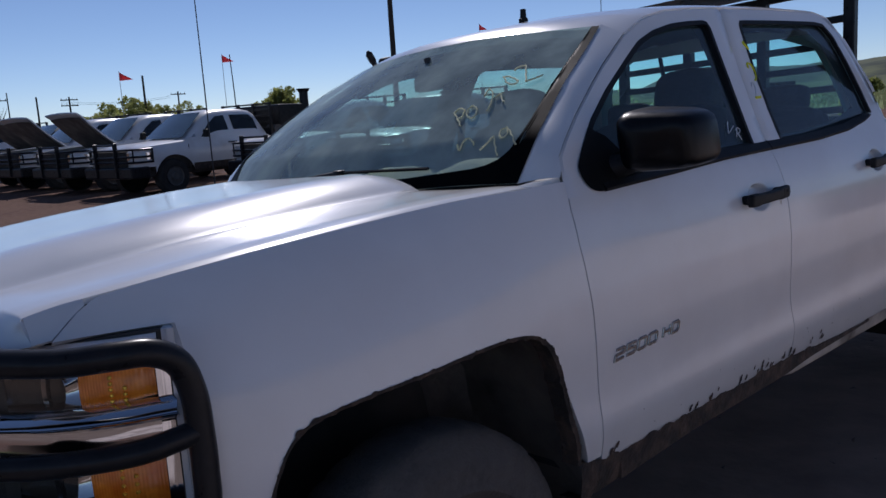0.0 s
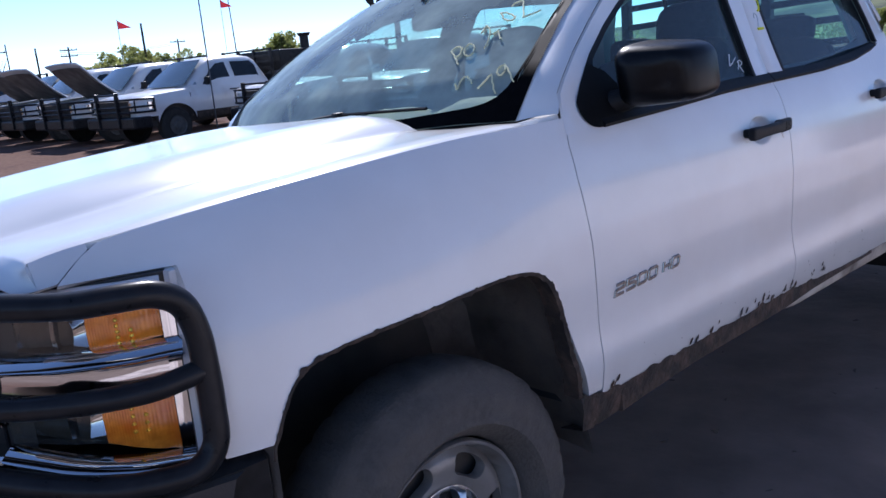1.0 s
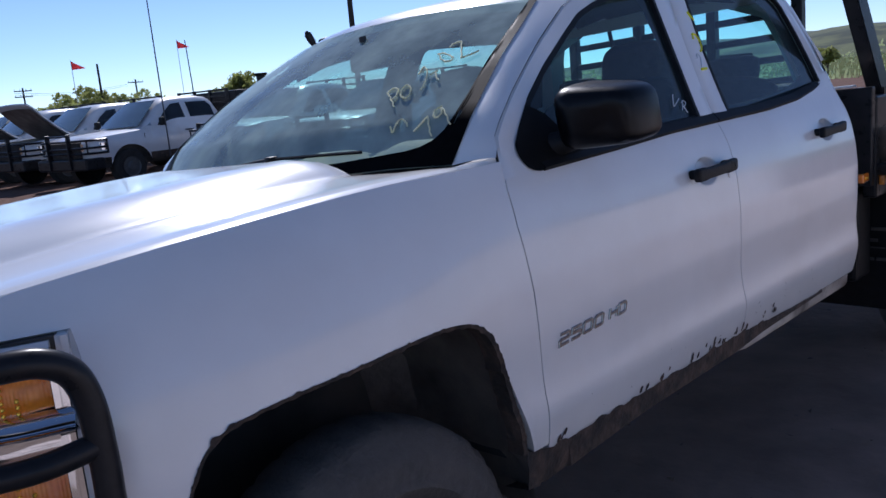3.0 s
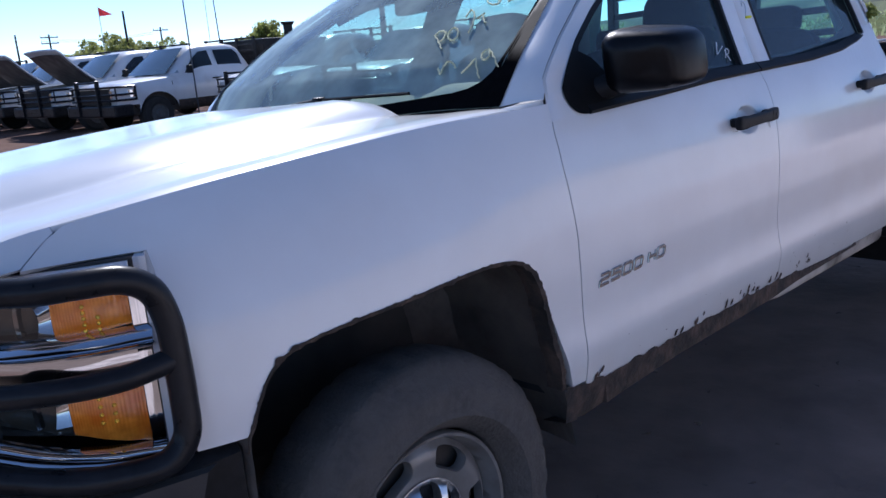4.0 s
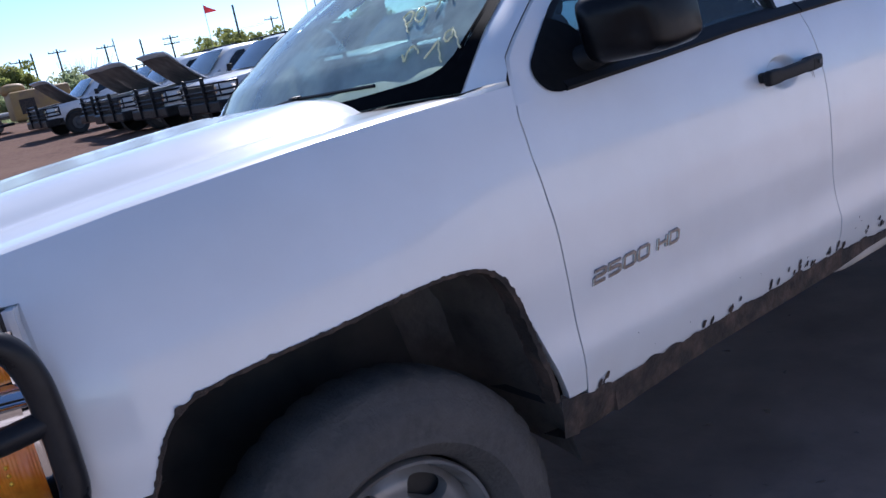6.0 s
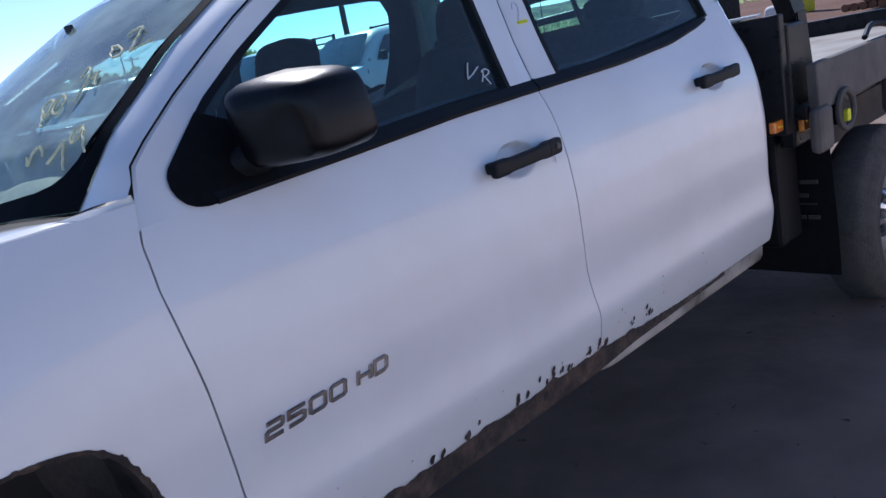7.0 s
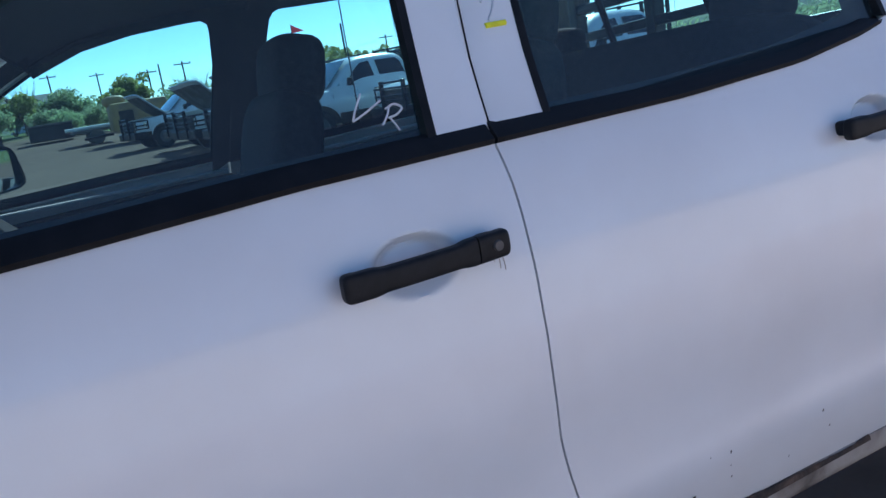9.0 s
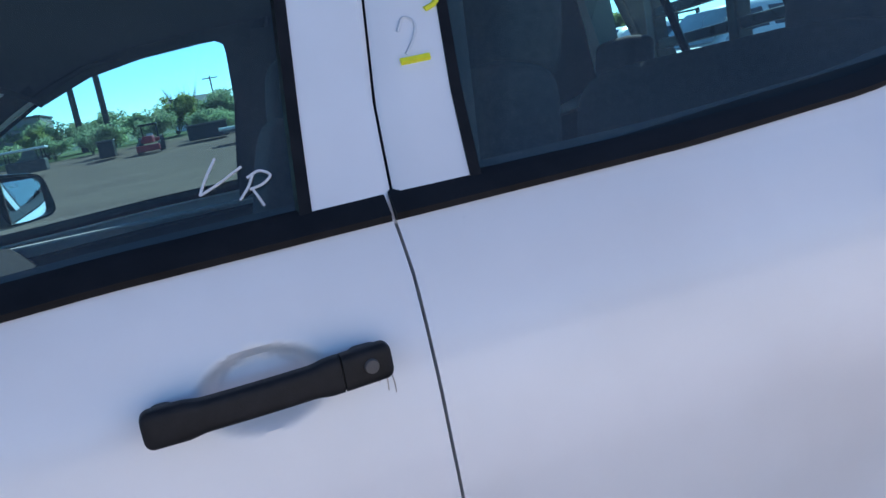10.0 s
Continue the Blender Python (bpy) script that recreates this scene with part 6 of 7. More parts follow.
for x, y, s in ((11.6, 53, 1.05), (12.6, 54, 0.9), (9.2, 53, 0.75), (7.4, 52, 0.75), (5.6, 53, 0.6)):
    q = copy_thing(b2, Matrix.LocRotScale((x, y, 0), Euler((0, 0, x * 7)), None))
    q.scale = (s, s, s)
for k in range(15):
    q = copy_thing(b2, Matrix.LocRotScale((-19 + 1.9 * k + rnd.uniform(-0.6, 0.6), rnd.uniform(61, 69), 0), Euler((0, 0, rnd.uniform(0, 6))), None))
    w = rnd.uniform(0.8, 1.15)
    q.scale = (w * 1.15, w * 1.15, w)
# far scrub as one mass
bm = bmesh.new()
rnd = random.Random(77)
for k in range(420):
    a = radians(rnd.uniform(-10, 130))
    r = rnd.uniform(75, 190)
    h = rnd.uniform(0.8, 2.6)
    leaves(bm, rnd, (math.cos(a) * r, math.sin(a) * r, h * 0.5), (h * 1.3, h * 1.3, h * 0.6), 26, 0.30)
tagged(part("far_scrub", bm, LEAF_GREY), "distant grey-green scrub and field shrubs", "shrubs", kind="stuff")
bm = bmesh.new()
for k in range(5200):
    a, r = radians(rnd.uniform(-10, 125)), 46 + 60 * rnd.random() ** 2
    x, y = 6 + math.cos(a) * r, 8 + math.sin(a) * r
    h = rnd.uniform(0.15, 0.6)
    d = rnd.uniform(-0.15, 0.15)
    bm.faces.new([bm.verts.new(p) for p in ((x - 0.12, y, 0), (x + 0.12, y + d, 0), (x + d, y + d, h))])
tagged(part("tall_grass", bm, LEAF_GREY), "tufts of tall weeds at the yard's edge", "grass", kind="stuff")
# bare trees far off
bm = bmesh.new()
for k in range(150):
    a = rnd.uniform(0, 6.28)
    h = rnd.uniform(1.6, 3.8)
    tube([(0, 0, rnd.uniform(0.3, 1.2)), (math.cos(a) * h * 0.22, math.sin(a) * h * 0.22, h * 0.6), (math.cos(a) * h * 0.4, math.sin(a) * h * 0.4, h)], [0.022, 0.013, 0.004], 4, bm)
tube([(0, 0, -0.1), (0, 0, 1.6)], [0.16, 0.1], 6, bm)
bare = tagged(part("bare_tree", bm, BARK), "leafless grey tree at the yard's edge", "tree")
bare.location = (13.3, 60, 0)
copy_thing(bare, pose(15.8, 66, 0, 0, 0, 80))
copy_thing(bare, pose(2.2, 68, 0, 0, 0, 30))


# ---- poles and wires ----
def utility_pole(x, y, h, arms, r=0.15):
    p = thing("utility_pole", "dark wooden utility pole with crossarms" if arms else "dark wooden pole standing in the yard", "pole", "poles", at=(x, y, 0))
    part("pole_shaft", tube([(0, 0, -0.2), (0, 0, h)], [r, r * 0.75], 10), POLE_WOOD, p, "", True)
    for k in range(arms):
        part("crossarm", box(-1.2, 1.2, -0.05, 0.05, h - 0.5 - 0.8 * k, h - 0.36 - 0.8 * k, 0.01), POLE_WOOD, p)
        for i in (-1.1, -0.4, 0.4, 1.1):
            part("insulator", tube([(i, 0, h - 0.36 - 0.8 * k), (i, 0, h - 0.18 - 0.8 * k)], 0.04, 6), GREY_STEEL, p)
    return p


utility_pole(25.7, 60.6, 5.6, 0, 0.10)
utility_pole(56.8, 121, 7.2, 1)
utility_pole(40.4, 121, 6.9, 2)
utility_pole(36.0, 121, 7.0, 0)
utility_pole(31.0, 121, 7.1, 1)
utility_pole(24.7, 121, 7.5, 1)
utility_pole(21.4, 121, 7.5, 0)
utility_pole(19.8, 121, 7.0, 1)
utility_pole(32.3, 121, 7.7, 0, 0.10)
utility_pole(33.8, 40, 13, 0, 0.20)
utility_pole(60, 15.5, 10.5, 2, 0.17)
utility_pole(118, 20, 11, 2, 0.17)
utility_pole(-5.4, 64, 17.0, 0, 0.24)
utility_pole(-3.45, 64, 17.0, 0, 0.24)
utility_pole(8, 140, 9, 1)
utility_pole(16, 150, 9, 1)
bm = bmesh.new()
for dz in (0, -0.8):
    for i in (-1.1, 1.1):
        tube([(60 + (118 - 60) * k + i, 15.5 + 4.5 * k, 10.2 + dz + 0.5 * k - 2.2 * math.sin(math.pi * k)) for k in span(0, 1, 14)], 0.018, 4, bm)
        tube([(40.4 + 16.4 * k, 121, 6.5 + dz * 0.3 + 0.3 * k - 0.5 * math.sin(math.pi * k)) for k in span(0, 1, 8)], 0.02, 4, bm)
tagged(part("power_line", bm, POLE_WOOD), "thin dark overhead wires between the poles", "wires", kind="structure")

FLAG_RED = mat("faded_red_pennant", (0.75, 0.14, 0.15), 0.8, spread=0.15, scale=9)
WHIP = mat("dark_fibreglass_whip", (0.06, 0.06, 0.065), 0.5, spread=0.2, scale=9)
WHIP_PALE = mat("pale_fibreglass_whip", (0.45, 0.45, 0.44), 0.5, spread=0.1, scale=9)


def whip(x, y, h, flag, lean=0.0, r=0.014, pale=False):
    w = thing("flag_whip" if flag else "whip_aerial", "tall thin safety whip with a red pennant" if flag else "tall thin dark whip aerial", "whip", at=(x, y, 0))
    part("whip_rod", tube([(lean * k * k * h, 0, h * k) for k in span(0, 1, 7)], [r * (1 - 0.07 * i) for i in range(7)], 6), WHIP_PALE if pale else WHIP, w, "", True)
    if flag:
        bm = grid([[(lean * h + 0.46 * a, 0.03 * math.sin(a * 5), h - 0.02 - (0.30 * b * (1 - a) + 0.16 * a) - 0.10 * a) for b in span(0, 1, 4)] for a in span(0, 1, 6)])
        bmesh.ops.solidify(bm, geom=bm.faces[:], thickness=0.006)
        part("pennant", bm, FLAG_RED, w, "", True)


whip(10.4, 26.6, 3.52, True, pale=True)
whip(14.25, 26.4, 4.1, True, pale=True)
whip(14.77, 26.6, 4.1, False, -0.02, 0.03)
whip(8.03, 15.75, 6.0, False, -0.003, 0.018)
whip(26.6, 25, 5.35, True)
whip(15.5, 10.0, 5.2, False)

# ---- parked trucks ----
SHADE_GLASS = mat("dark_reflective_glass", (0.02, 0.026, 0.030), 0.05, spread=0.2, scale=2, coat=1.0, rough_spread=0.03)
SCREEN_FAR = mat("dusty_windscreen", (0.07, 0.10, 0.11), 0.08, spread=0.25, scale=2, coat=1.0)
HOOD_LINING = mat("brown_grey_hood_insulation", (0.16, 0.13, 0.11), 0.95, spread=0.25, scale=5, second=(0.09, 0.07, 0.06), second_scale=3, second_at=0.5)


def loft(sections):
    """Closed cross-sections along x: each (x, [(y, z), ...]) for one half, mirrored to the other."""
    rows = []
    for x, half in sections:
        full = [(x, y, z) for y, z in half] + [(x, -y, z) for y, z in half[::-1]]
        rows.append(full)
    bm = grid(rows, closed=True, cap=True)
    bmesh.ops.recalc_face_normals(bm, faces=bm.faces[:])
    return bm


TYRE_FAR = mat("dark_dusty_tyre", (0.030, 0.028, 0.026), 0.9, spread=0.3, scale=12)
RIM_FAR = mat("dull_grey_wheel", (0.10, 0.098, 0.095), 0.6, metal=0.3, spread=0.2, scale=12)


def parked_truck(open_hood, label, rig):
    """An older crew-cab work truck, nose at x = 0, tail at +x, with a black guard and a black flatbed."""
    t = thing("parked_truck", label, "truck", "row of parked trucks")
    def top(x):
        return lerp([(0.04, 0.99), (0.10, 1.045), (0.22, 1.085), (0.45, 1.115), (1.00, 1.150), (1.30, 1.175), (3.4, 1.185)], x)
    def half(x, z):
        w = 0.988 - 0.055 * smoothstep((z - 0.98) / 0.22) - 0.030 * smoothstep((0.72 - z) / 0.25)
        w += 0.012 * math.exp(-((z - 0.86) / 0.10) ** 2)
        return w * (1 - 0.13 * max(0.0, (0.46 - x) / 0.42) ** 2)
    def foot(x):
        d = abs(x - 0.98)
        return max(0.50 if x > 0.5 else 0.66, 0.42 + math.sqrt(max(0.0, 0.47 ** 2 - d * d))) if d < 0.47 else (0.52 if x > 0.98 else 0.66)
    bm = bmesh.new()
    xs = [0.04, 0.06, 0.10, 0.16, 0.24, 0.34, 0.44, 0.505] + span(0.512, 1.448, 25) + [1.455, 1.6, 2.0, 2.5, 3.0, 3.40]
    for s in (-1, 1):
        grid([[(x, s * half(x, z), z) for z in span(foot(x), top(x), 14)] for x in xs], bm=bm)
    if open_hood:
        grid([[(x, u * half(x, top(x)), top(x) - 0.004) for u in (-1, -0.86)] for x in xs if x <= 1.30], bm=bm)
        grid([[(x, u * half(x, top(x)), top(x) - 0.004) for u in (0.86, 1)] for x in xs if x <= 1.30], bm=bm)
    else:
        grid([[(x, u * half(x, top(x)), top(x) + 0.040 * (1 - abs(u) ** 5) * smoothstep((x - 0.02) / 0.25) - 0.012 * math.exp(-((abs(u) - 0.66) / 0.07) ** 2)) for u in (-1, -0.97, -0.9, -0.8, -0.72, -0.66, -0.6, -0.5, -0.25, 0, 0.25, 0.5, 0.6, 0.66, 0.72, 0.8, 0.9, 0.97, 1)] for x in xs if x <= 1.30] , bm=bm)
    grid([[(x, u * half(x, 1.18), top(x)) for u in (-1, 0, 1)] for x in (1.28, 3.40)], bm=bm)
    grid([[(0.04 + 0.02 * u * u, u * half(0.05, z), z) for u in span(-1, 1, 9)] for z in (0.66, 0.8, 0.99)], bm=bm)
    grid([[(3.40, u * half(3.4, z), z) for u in (-1, 0, 1)] for z in (0.52, 0.9, 1.185)], bm=bm)
    bmesh.ops.recalc_face_normals(bm, faces=bm.faces[:])
    part("body", bm, WHITE_FAR, t, "", True)
    part("floor_pan", box(0.3, 3.3, -0.80, 0.80, 0.42, 0.62, 0.02), DARK, t)
    part("inner_arch", box(0.50, 1.46, -0.86, 0.86, 0.55, 0.90, 0.04), DARK, t)
    def ring(x, z, w):
        """One upright section of the greenhouse, its shoulder rounded into the roof."""
        e = w - (z - 1.15) * 0.335
        if z < 1.3:
            return (x, [(0, z), (e * 0.5, z), (e * 0.9, z - 0.005), (e * 0.97, z - 0.012), (w * 0.99, 1.16), (w, 1.155), (w, 1.15), (0, 1.15)])
        return (x, [(0, z), (e * 0.55, z - 0.008), (e * 0.84, z - 0.035), (e * 0.95, z - 0.085), (e + 0.02, z - 0.15), (w * 0.975, 1.25), (w, 1.15), (0, 1.15)])
    cab = [ring(x, z, w) for x, z, w in ((1.30, 1.20, 0.86), (1.42, 1.30, 0.875), (1.60, 1.47, 0.89), (1.78, 1.64, 0.90), (1.92, 1.76, 0.905), (2.05, 1.835, 0.908), (2.22, 1.872, 0.91), (2.60, 1.885, 0.91), (2.95, 1.875, 0.91), (3.12, 1.845, 0.91), (3.22, 1.78, 0.908), (3.30, 1.60, 0.90), (3.36, 1.35, 0.895), (3.39, 1.20, 0.89))]
    part("cab", loft(cab), WHITE_FAR, t, "", True)
    bm = grid([[(1.335, y * 0.76, 1.235) for y in span(-1, 1, 9)], [(1.62, y * 0.70, 1.50) for y in span(-1, 1, 9)], [(1.96, y * 0.58, 1.795) for y in span(-1, 1, 9)]])
    for v in bm.verts:
        v.co.x -= 0.06 * (1 - (v.co.y / 0.8) ** 2)
        v.co.z += 0.018
    part("windscreen", bm, SCREEN_FAR, t, "", True)
    for s in (-1, 1):
        for pts in ([(1.72, 1.24), (1.95, 1.52), (2.18, 1.70), (2.40, 1.72), (2.44, 1.24)], [(2.56, 1.24), (2.54, 1.72), (3.04, 1.71), (3.14, 1.60), (3.18, 1.24)]):
            bm = bmesh.new()
            f = bm.faces.new([bm.verts.new((x, s * (0.905 - (z - 1.15) * 0.335 + 0.006), z)) for x, z in pts])
            bmesh.ops.solidify(bm, geom=[f], thickness=0.01)
            part("side_window", bm, SHADE_GLASS, t)
        part("door_mirror", shifted(cushion(0.13, 0.19, 0.10), 1.74, s * 1.06, 1.32), BLACK_PLASTIC, t, "", True)
        part("door_handle", box(2.30, 2.46, s * 0.995 - 0.015, s * 0.995 + 0.015, 1.06, 1.09, 0.005), BLACK_PLASTIC, t)
        for x in (1.34, 2.50, 3.30):
            part("door_gap", box(x, x + 0.008, s * 0.983 - 0.006, s * 0.983 + 0.006, 0.55, 1.10, 0.0), DARK, t)
        # darker brown strip along the foot of the doors
        part("lower_mud", box(1.43, 3.38, s * 0.985 - 0.006, s * 0.985 + 0.006, 0.50, 0.66, 0.003), RUST, t)
        for x in (0.98, 4.85):
            bm = lathe([(0.0, 0.0), (0.22, 0.0), (0.26, -0.02), (0.36, -0.02), (0.40, 0.03), (0.40, 0.22)], 28)
            wheel = part("wheel", shifted(flipped(bm) if s > 0 else bm, x, s * 0.955, 0.40), TYRE_FAR, t, "", True)
            bm = lathe([(0.0, -0.045), (0.08, -0.045), (0.11, -0.015), (0.20, -0.010), (0.225, -0.03)], 24)
            part("rim", shifted(flipped(bm) if s > 0 else bm, x, s * 0.955, 0.40), RIM_FAR, wheel, "", True)
        bm = grid([[(0.03 + 0.40 * k ** 2.2, s * (0.60 + (half(0.03 + 0.40 * k ** 2.2, 0.9) + 0.006 - 0.60) * min(1.0, k * 1.25)), z) for k in span(0, 1, 9)] for z in (0.83, 0.90, 0.985)])
        part("headlamp", bm, CHROME, t, "", True)
        # tubular guard round the lamp
        bm = bmesh.new()
        for z in (0.78, 0.90, 1.06):
            tube(smooth_path([(-0.10, s * 0.42, z), (-0.05, s * 0.80, z), (0.12, s * 1.0, z), (0.42, s * 1.03, z)], 4), 0.024, 8, bm)
        tube([(0.42, s * 1.03, 0.76), (0.42, s * 1.03, 1.08)], 0.024, 8, bm)
        tube([(0.02, s * 0.90, 0.78), (0.02, s * 0.90, 1.06)], 0.018, 8, bm)
        part("grille_guard", bm, BLACK_STEEL, t, "", True)
        part("guard_upright", box(-0.16, -0.06, s * 0.42 - 0.02, s * 0.42 + 0.02, 0.45, 1.22, 0.01), BLACK_STEEL, t)
    part("grille", box(0.0, 0.10, -0.62, 0.62, 0.68, 1.03, 0.02), DARK, t)
    for z in (0.80, 0.90, 1.06, 1.18):
        part("guard_bar", tube([(-0.11, -0.42, z), (-0.11, 0.42, z)], 0.022, 8), BLACK_STEEL, t, "", True)
    part("bumper", box(-0.12, 0.35, -1.0, 1.0, 0.42, 0.68, 0.04), BLACK_STEEL, t)
    if open_hood:
        rows = []
        for k in span(0, 1, 9):
            rows.append([(1.28 - 1.20 * k * 0.80, y * (0.84 - 0.05 * k), 1.19 + 1.20 * k * 0.76 - 0.05 * math.sin(k * 2.6) - 0.03 * y * y - (0.05 if k > 0.93 else 0)) for y in span(-1, 1, 9)])
        bm = grid(rows)
        bmesh.ops.recalc_face_normals(bm, faces=bm.faces[:])
        if sum(f.normal.z for f in bm.faces) < 0:
            bmesh.ops.reverse_faces(bm, faces=bm.faces[:])
        bmesh.ops.solidify(bm, geom=bm.faces[:], thickness=0.035)
        hd = part("raised_hood", bm, WHITE_FAR, t, "", True)
        bm = grid([[(x - 0.035, y * 0.93, z - 0.055) for x, y, z in r] for r in rows[:-1]])
        part("hood_lining", bm, HOOD_LINING, hd, "", True)
        part("engine", box(0.35, 1.2, -0.6, 0.6, 0.75, 1.03, 0.06), DARK, t)
    # bed
    part("flatbed", box(3.50, 5.9 if rig else 5.6, -1.02, 1.02, 0.92, 1.05, 0.01), BLACK_STEEL, t)
    part("headboard", box(3.46, 3.52, -0.98, 0.98, 0.80, 1.35, 0.01), BLACK_STEEL, t)
    for y in (-0.95, -0.3, 0.3, 0.95):
        part("headboard_post", box(3.46, 3.52, y - 0.03, y + 0.03, 1.3, 1.98, 0.005), BLACK_STEEL, t)
    for z in (1.5, 1.65, 1.80, 1.95):
        part("headboard_bar", box(3.47, 3.51, -0.98, 0.98, z - 0.02, z + 0.02, 0.004), BLACK_STEEL, t)
    if rig:
        part("equipment_box", box(3.75, 4.62, -0.95, 0.9, 1.05, 1.92, 0.03), BLACK_STEEL, t)
        part("tool_box", box(4.66, 5.6, -0.95, 0.9, 1.05, 1.72, 0.03), BLACK_STEEL, t)
        part("exhaust_stack", tube([(4.85, -0.5, 1.7), (4.85, -0.5, 2.24)], 0.11, 14), BLACK_STEEL, t, "", True)
        part("stack_cap", tube([(4.85, -0.5, 2.24), (4.85, -0.5, 2.32)], [0.13, 0.17], 14), BLACK_STEEL, t, "", True)
        part("side_tank", tube([(3.68, -0.97, 1.3), (3.68, -0.6, 1.3)], 0.12, 12), GREY_STEEL, t, "", True)
    # the cab sits further back from the front axle
    for ob in t.children_recursive:
        for v in ob.data.vertices:
            if v.co.x > 0.98 and ob.name.split(".")[0] not in ("wheel", "rim"):
                v.co.x = 0.98 + (v.co.x - 0.98) * 1.17
    return t


closed = parked_truck(False, "white older crew-cab truck with black guard, hood closed", True)
closed.matrix_basis = pose(5.98, 16.58, 0, 0, 0, 9)
raised = parked_truck(True, "white work truck with its hood raised and black guard", False)
raised.matrix_basis = pose(5.67, 19.46, 0, 0, 0, 9)
for x, y, a in ((5.36, 22.35, 9), (5.6, 25.4, 8), (4.75, 30.0, 9)):
    copy_thing(raised, pose(x, y, 0, 0, 0, a))
plain = parked_truck(False, "white older work truck with black guard, hood closed", False)
plain.matrix_basis = pose(8.27, 14.0, 0, 0, 0, 9)
copy_thing(plain, pose(8.9, 11.2, 0, 0, 0, 8))

# ---- other things in the yard ----
TAN = mat("tan_machine_paint", (0.42, 0.25, 0.08), 0.6, spread=0.2, scale=4, second=(0.25, 0.15, 0.08), second_scale=2, second_at=0.58)
RED = mat("faded_red_tractor_paint", (0.28, 0.03, 0.03), 0.55, spread=0.25, scale=4)
YELLOW = mat("yellow_tank_plastic", (0.62, 0.52, 0.03), 0.5, spread=0.12, scale=4)
SACK = mat("white_woven_sack", (0.62, 0.61, 0.58), 0.9, spread=0.12, scale=9)
RUSTY = mat("rusty_pipe", (0.16, 0.075, 0.045), 0.9, spread=0.35, scale=6)

c = thing("compressor_trailer", "tan trailer-mounted machine with a rounded orange dome", "machine", at=(6.1, 36.6, 0))
part("housing", box(-1.2, 1.2, -0.8, 0.8, 0.55, 1.75, 0.12), TAN, c, "", True)
part("hatch", box(-0.9, -0.3, -0.83, -0.79, 0.8, 1.4, 0.02), RUST, c)
part("dome", shifted(cushion(0.8, 0.5, 1.0, 0.8), -0.9, 0, 1.85), TAN, c, "", True)
part("drawbar", tube([(-1.2, 0, 0.5), (-2.4, 0, 0.45)], 0.06, 8), BLACK_STEEL, c)
for s in (-1, 1):
    part("wheel", shifted(lathe([(0.0, 0.02), (0.2, 0.0), (0.32, 0.0), (0.36, 0.04), (0.36, 0.2)], 20), 0, s * 0.9 - 0.1, 0.36), RUBBER, c, "", True)
fl = thing("flat_trailer", "low steel trailer loaded with pale pipes", "trailer", at=(4.3, 39.5, 0))
part("trailer_deck", box(-0.9, 1.1, -0.9, 0.9, 0.55, 0.68, 0.02), GREY_STEEL, fl)
for k in range(5):
    part("pipe", tube([(-1.1, -0.7 + 0.32 * k, 0.76), (1.2, -0.7 + 0.32 * k, 0.76)], 0.08, 8), SACK, fl, "", True)
for s in (-1, 1):
    part("wheel", shifted(lathe([(0.0, 0.02), (0.2, 0.0), (0.30, 0.0), (0.34, 0.04), (0.34, 0.2)], 20), 0.1, s * 0.95 - 0.1, 0.34), RUBBER, fl, "", True)

tr = thing("tractor", "small faded red tractor with a dark roll bar", "tractor", at=(-0.2, 45.5, 0))
tr.scale = (0.66, 0.66, 0.66)
tr.rotation_euler.z = radians(-95)
part("engine_cover", box(-0.2, 1.5, -0.4, 0.4, 0.75, 1.35, 0.10), RED, tr, "", True)
part("fender_deck", box(-1.2, -0.1, -0.75, 0.75, 0.8, 1.15, 0.10), RED, tr, "", True)
part("bucket", box(1.7, 2.4, -0.9, 0.9, 0.15, 0.65, 0.05), RED, tr)
part("roll_bar", joined(tube([(-1.0, -0.6, 1.1), (-1.0, -0.6, 2.2), (-1.0, 0.6, 2.2), (-1.0, 0.6, 1.1)], 0.07, 8), box(-1.4, 0.2, -0.7, 0.7, 2.2, 2.32, 0.03)), BLACK_STEEL, tr)
part("seat", shifted(cushion(0.5, 0.5, 0.4), -0.6, 0, 1.3), SACK, tr, "", True)
for s in (-1, 1):
    for x, r in ((-0.8, 0.65), (1.1, 0.42)):
        part("wheel", shifted(lathe([(0.0, 0.02), (r * 0.55, 0.0), (r * 0.9, 0.0), (r, 0.05), (r, 0.25)], 24), x, s * 0.85 - 0.12, r), RUBBER, tr, "", True)
for x, y, w, h, l in ((2.9, 47.5, 2.2, 0.9, "long dark steel skip at the yard's edge"), (-2.5, 46.5, 0.8, 0.95, "dark square steel bin")):
    d = thing("skip", l, "container", at=(x, y, 0))
    part("skip_body", box(-w / 2, w / 2, -0.9, 0.9, 0.1, h, 0.05), BLACK_STEEL, d)
    part("skip_rim", box(-w / 2 - 0.05, w / 2 + 0.05, -0.95, 0.95, h, h + 0.08, 0.02), GREY_STEEL, d)
ct = thing("utility_cart", "dark utility cart with a white roof", "cart", at=(-5.9, 42.5, 0))
ct.scale = (0.75, 0.75, 0.85)
part("cart_body", box(-1.2, 1.2, -0.7, 0.7, 0.3, 1.0, 0.1), DARK, ct)
part("cart_roof", box(-1.4, 1.4, -0.75, 0.75, 1.55, 1.68, 0.05), SACK, ct)
for x in (-1.1, 1.1):
    for y in (-0.6, 0.6):
        part("cart_post", tube([(x, y, 0.9), (x, y, 1.56)], 0.03, 6), BLACK_STEEL, ct)
sh = thing("farm_shed", "pale low farm shed far beyond the field", "shed", at=(3.2, 84, 0))
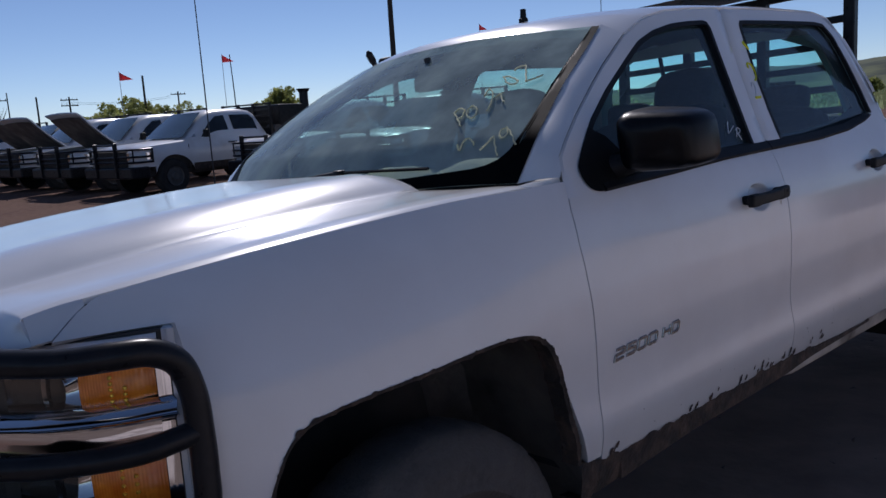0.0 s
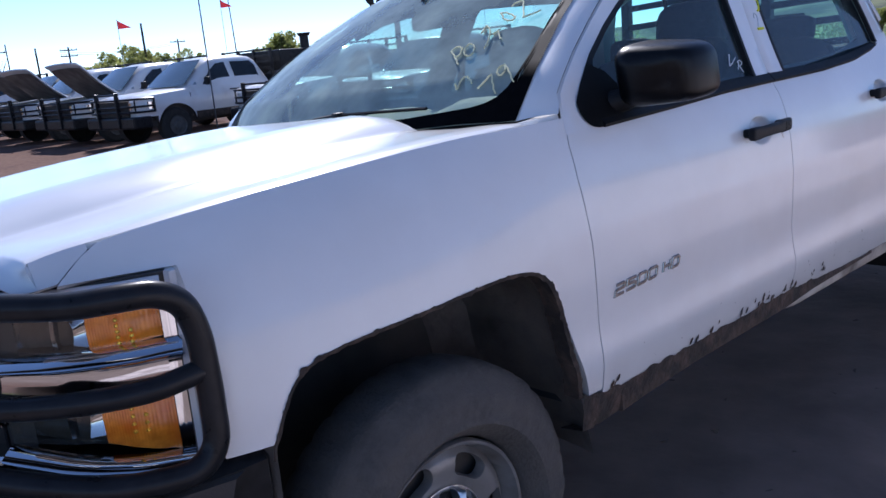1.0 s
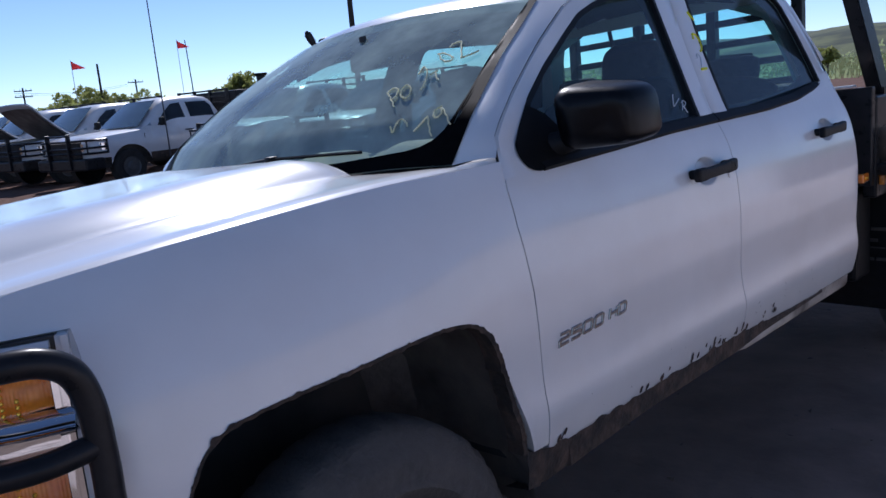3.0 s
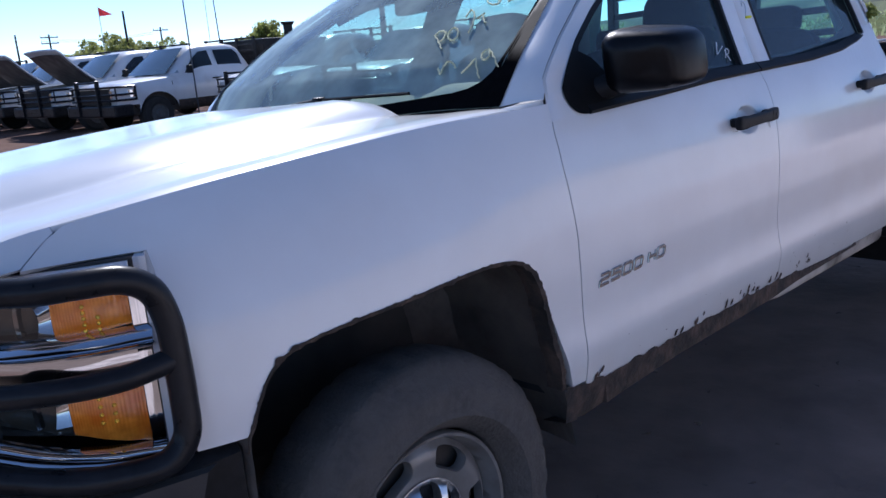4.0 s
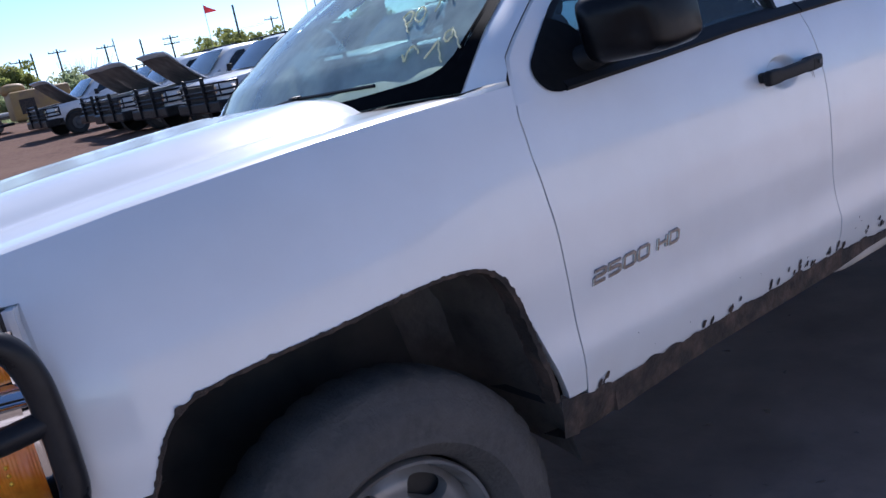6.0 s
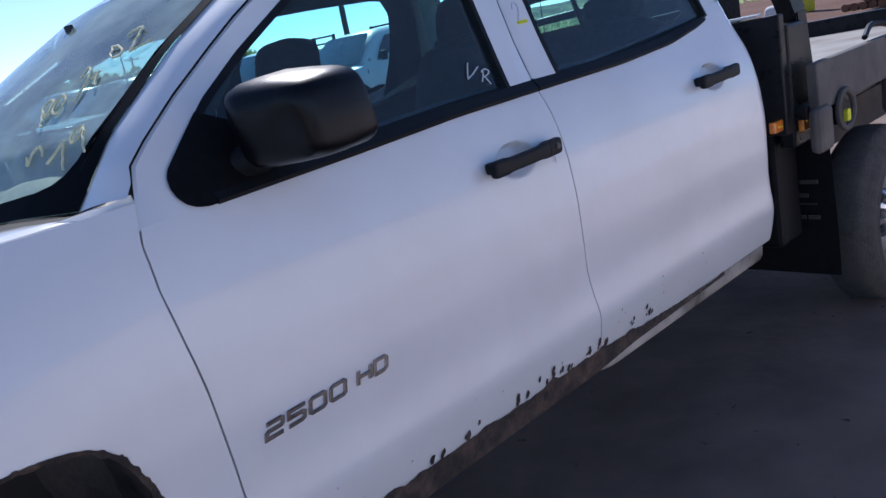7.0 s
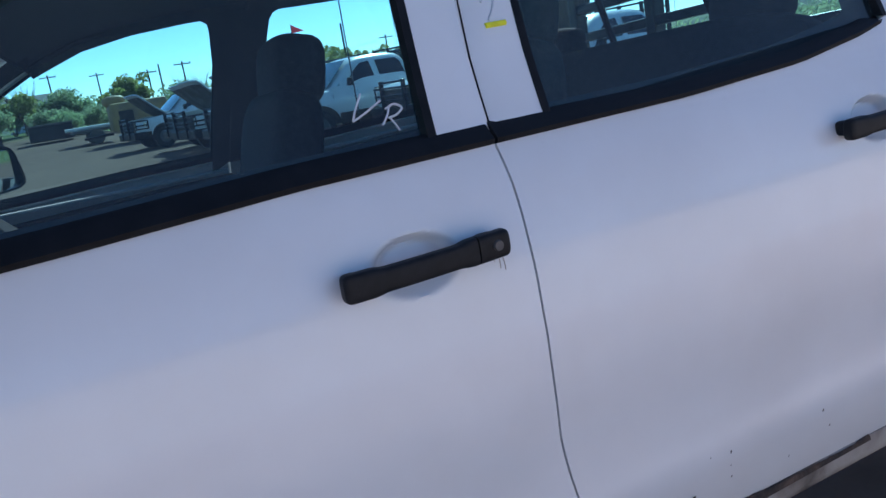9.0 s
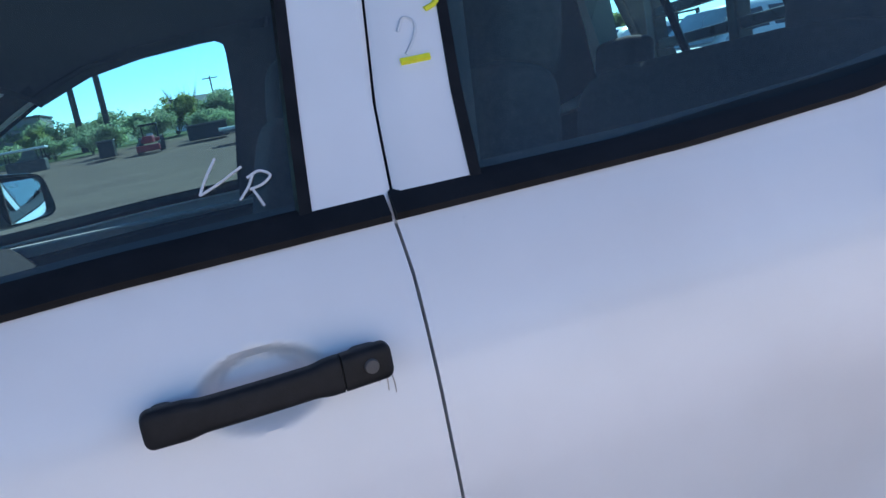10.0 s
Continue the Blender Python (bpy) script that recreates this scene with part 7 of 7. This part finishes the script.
part("wall", box(-2.2, 2.2, -3, 3, 0, 2.5, 0.02), WHITE_FAR, sh)
part("roof", grid([[(x, -3.3, 2.4) for x in (-2.5, 2.5)], [(x, 0, 3.2) for x in (-2.5, 2.5)], [(x, 3.3, 2.4) for x in (-2.5, 2.5)]]), GREY_STEEL, sh)
sh = thing("farm_shed", "brown windowless farm building beyond the bushes", "shed", at=(-9.6, 66, 0))
part("wall", box(-1.9, 1.9, -3, 3, 0, 2.9, 0.02), DECK, sh)
part("roof", box(-2.0, 2.0, -3.2, 3.2, 2.9, 3.05, 0.05), GREY_STEEL, sh)
# beyond the flatbed
ta = thing("tank", "yellow plastic tank standing on the ground", "tank", at=(29.0, 9.55, 0))
part("tank_body", tube([(0, 0, 0), (0, 0, 0.1), (0, 0, 1.1), (0, 0, 1.3), (0, 0, 1.36)], [0.30, 0.33, 0.33, 0.28, 0.12], 20), YELLOW, ta, "", True)
sk = tagged(part("sack", shifted(cushion(0.9, 0.62, 0.9, 0.5), 0, 0, 0.31), SACK, None, "", True), "bulging white woven bulk sack on the ground", "sack")
sk.location = (25.1, 8.45, 0)
sk.scale = (0.8, 0.8, 0.85)
for k in range(7):
    p = tagged(part("pipe", tube([(-4, 0, 0.12), (8, 0, 0.12)], 0.11, 10), RUSTY, None, "", True), "long rusty steel pipe lying on the dirt", "pipe", "stack of pipes")
    p.location = (29.0, 5.6 + 0.24 * k, 0.0)
    if k >= 5:
        p.location = (29.0, 5.73 + 0.24 * (k - 5), 0.19)

# a dark slat-sided trailer beyond the flatbed
st = thing("slat_trailer", "dark steel trailer with close upright side slats", "trailer", at=(17.2, 7.1, 0))
st.rotation_euler.z = radians(-62)
part("trailer_deck", box(-1.0, 1.0, -0.8, 0.8, 0.40, 0.50, 0.02), BLACK_STEEL, st)
for y in (-0.8, 0.8):
    for z in (0.56, 1.05, 1.62):
        part("side_rail", box(-1.0, 1.0, y - 0.025, y + 0.025, z - 0.035, z + 0.035, 0.008), BLACK_STEEL, st)
    for k in range(15):
        part("slat", box(-0.98 + 0.14 * k - 0.060, -0.98 + 0.14 * k + 0.060, y - 0.018, y + 0.018, 0.50, 1.66, 0.004), BLACK_STEEL, st)
    part("wheel", shifted(lathe([(0.0, 0.02), (0.2, 0.0), (0.30, 0.0), (0.34, 0.04), (0.34, 0.2)], 20), 0, y - 0.1, 0.34), RUBBER, st, "", True)

# unseen plain pale wall behind the walk, added to bounce sun onto the shaded side
BOUNCE_PALE = mat("pale_bounce_wall", (0.78, 0.75, 0.73), 0.8, spread=0.06, scale=2, second=(0.66, 0.62, 0.58), second_scale=0.6, second_at=0.62, bump=0.15, bump_scale=30)
w = thing("wall_south", "long plain pale wall, unseen, added to bounce light", "wall", kind="structure")
part("wall", box(-1.2, 12, -5.7, -5.4, -0.2, 1.6, 0.02), BOUNCE_PALE, w)
part("coping", box(-1.3, 12.1, -5.76, -5.34, 1.602, 1.66, 0.01), GREY_STEEL, w)
# unseen pale strip in front of the wall, added to throw sunlight onto the doors
BOUNCE_GROUND = mat("pale_bounce_ground", (0.74, 0.615, 0.545), 0.95, spread=0.2, scale=18, bump=0.5, bump_scale=60, second=(0.38, 0.31, 0.27), second_scale=1.5, second_at=0.55)
tagged(part("pavement", grid([[(x, y, ground_z(x, y) + 0.006) for y in span(-5.4, -2.9, 8)] for x in span(-14, 16, 31)]), BOUNCE_GROUND), "pale ground strip along the wall, unseen, added to bounce light", "gravel strip", kind="structure")

# the far side of the yard, turned a little about the truck's nose and set on its ground
TURN = Matrix.Translation((-1, -2, 0)) @ Matrix.Rotation(radians(-0.5), 4, "Z") @ Matrix.Translation((1, 2, 0))
for ob in list(scene.objects):
    if ob.parent is None and ob.type in ("EMPTY", "MESH") and ob.location.y > 8.6:
        ob.matrix_basis = TURN @ ob.matrix_basis
        ob.location.z += ground_z(ob.location.x, ob.location.y)
# a white truck parked far behind the walk, mirrored in the doors
copy_thing(plain, pose(50.5, -33.0, 0, 0, 0, 0))
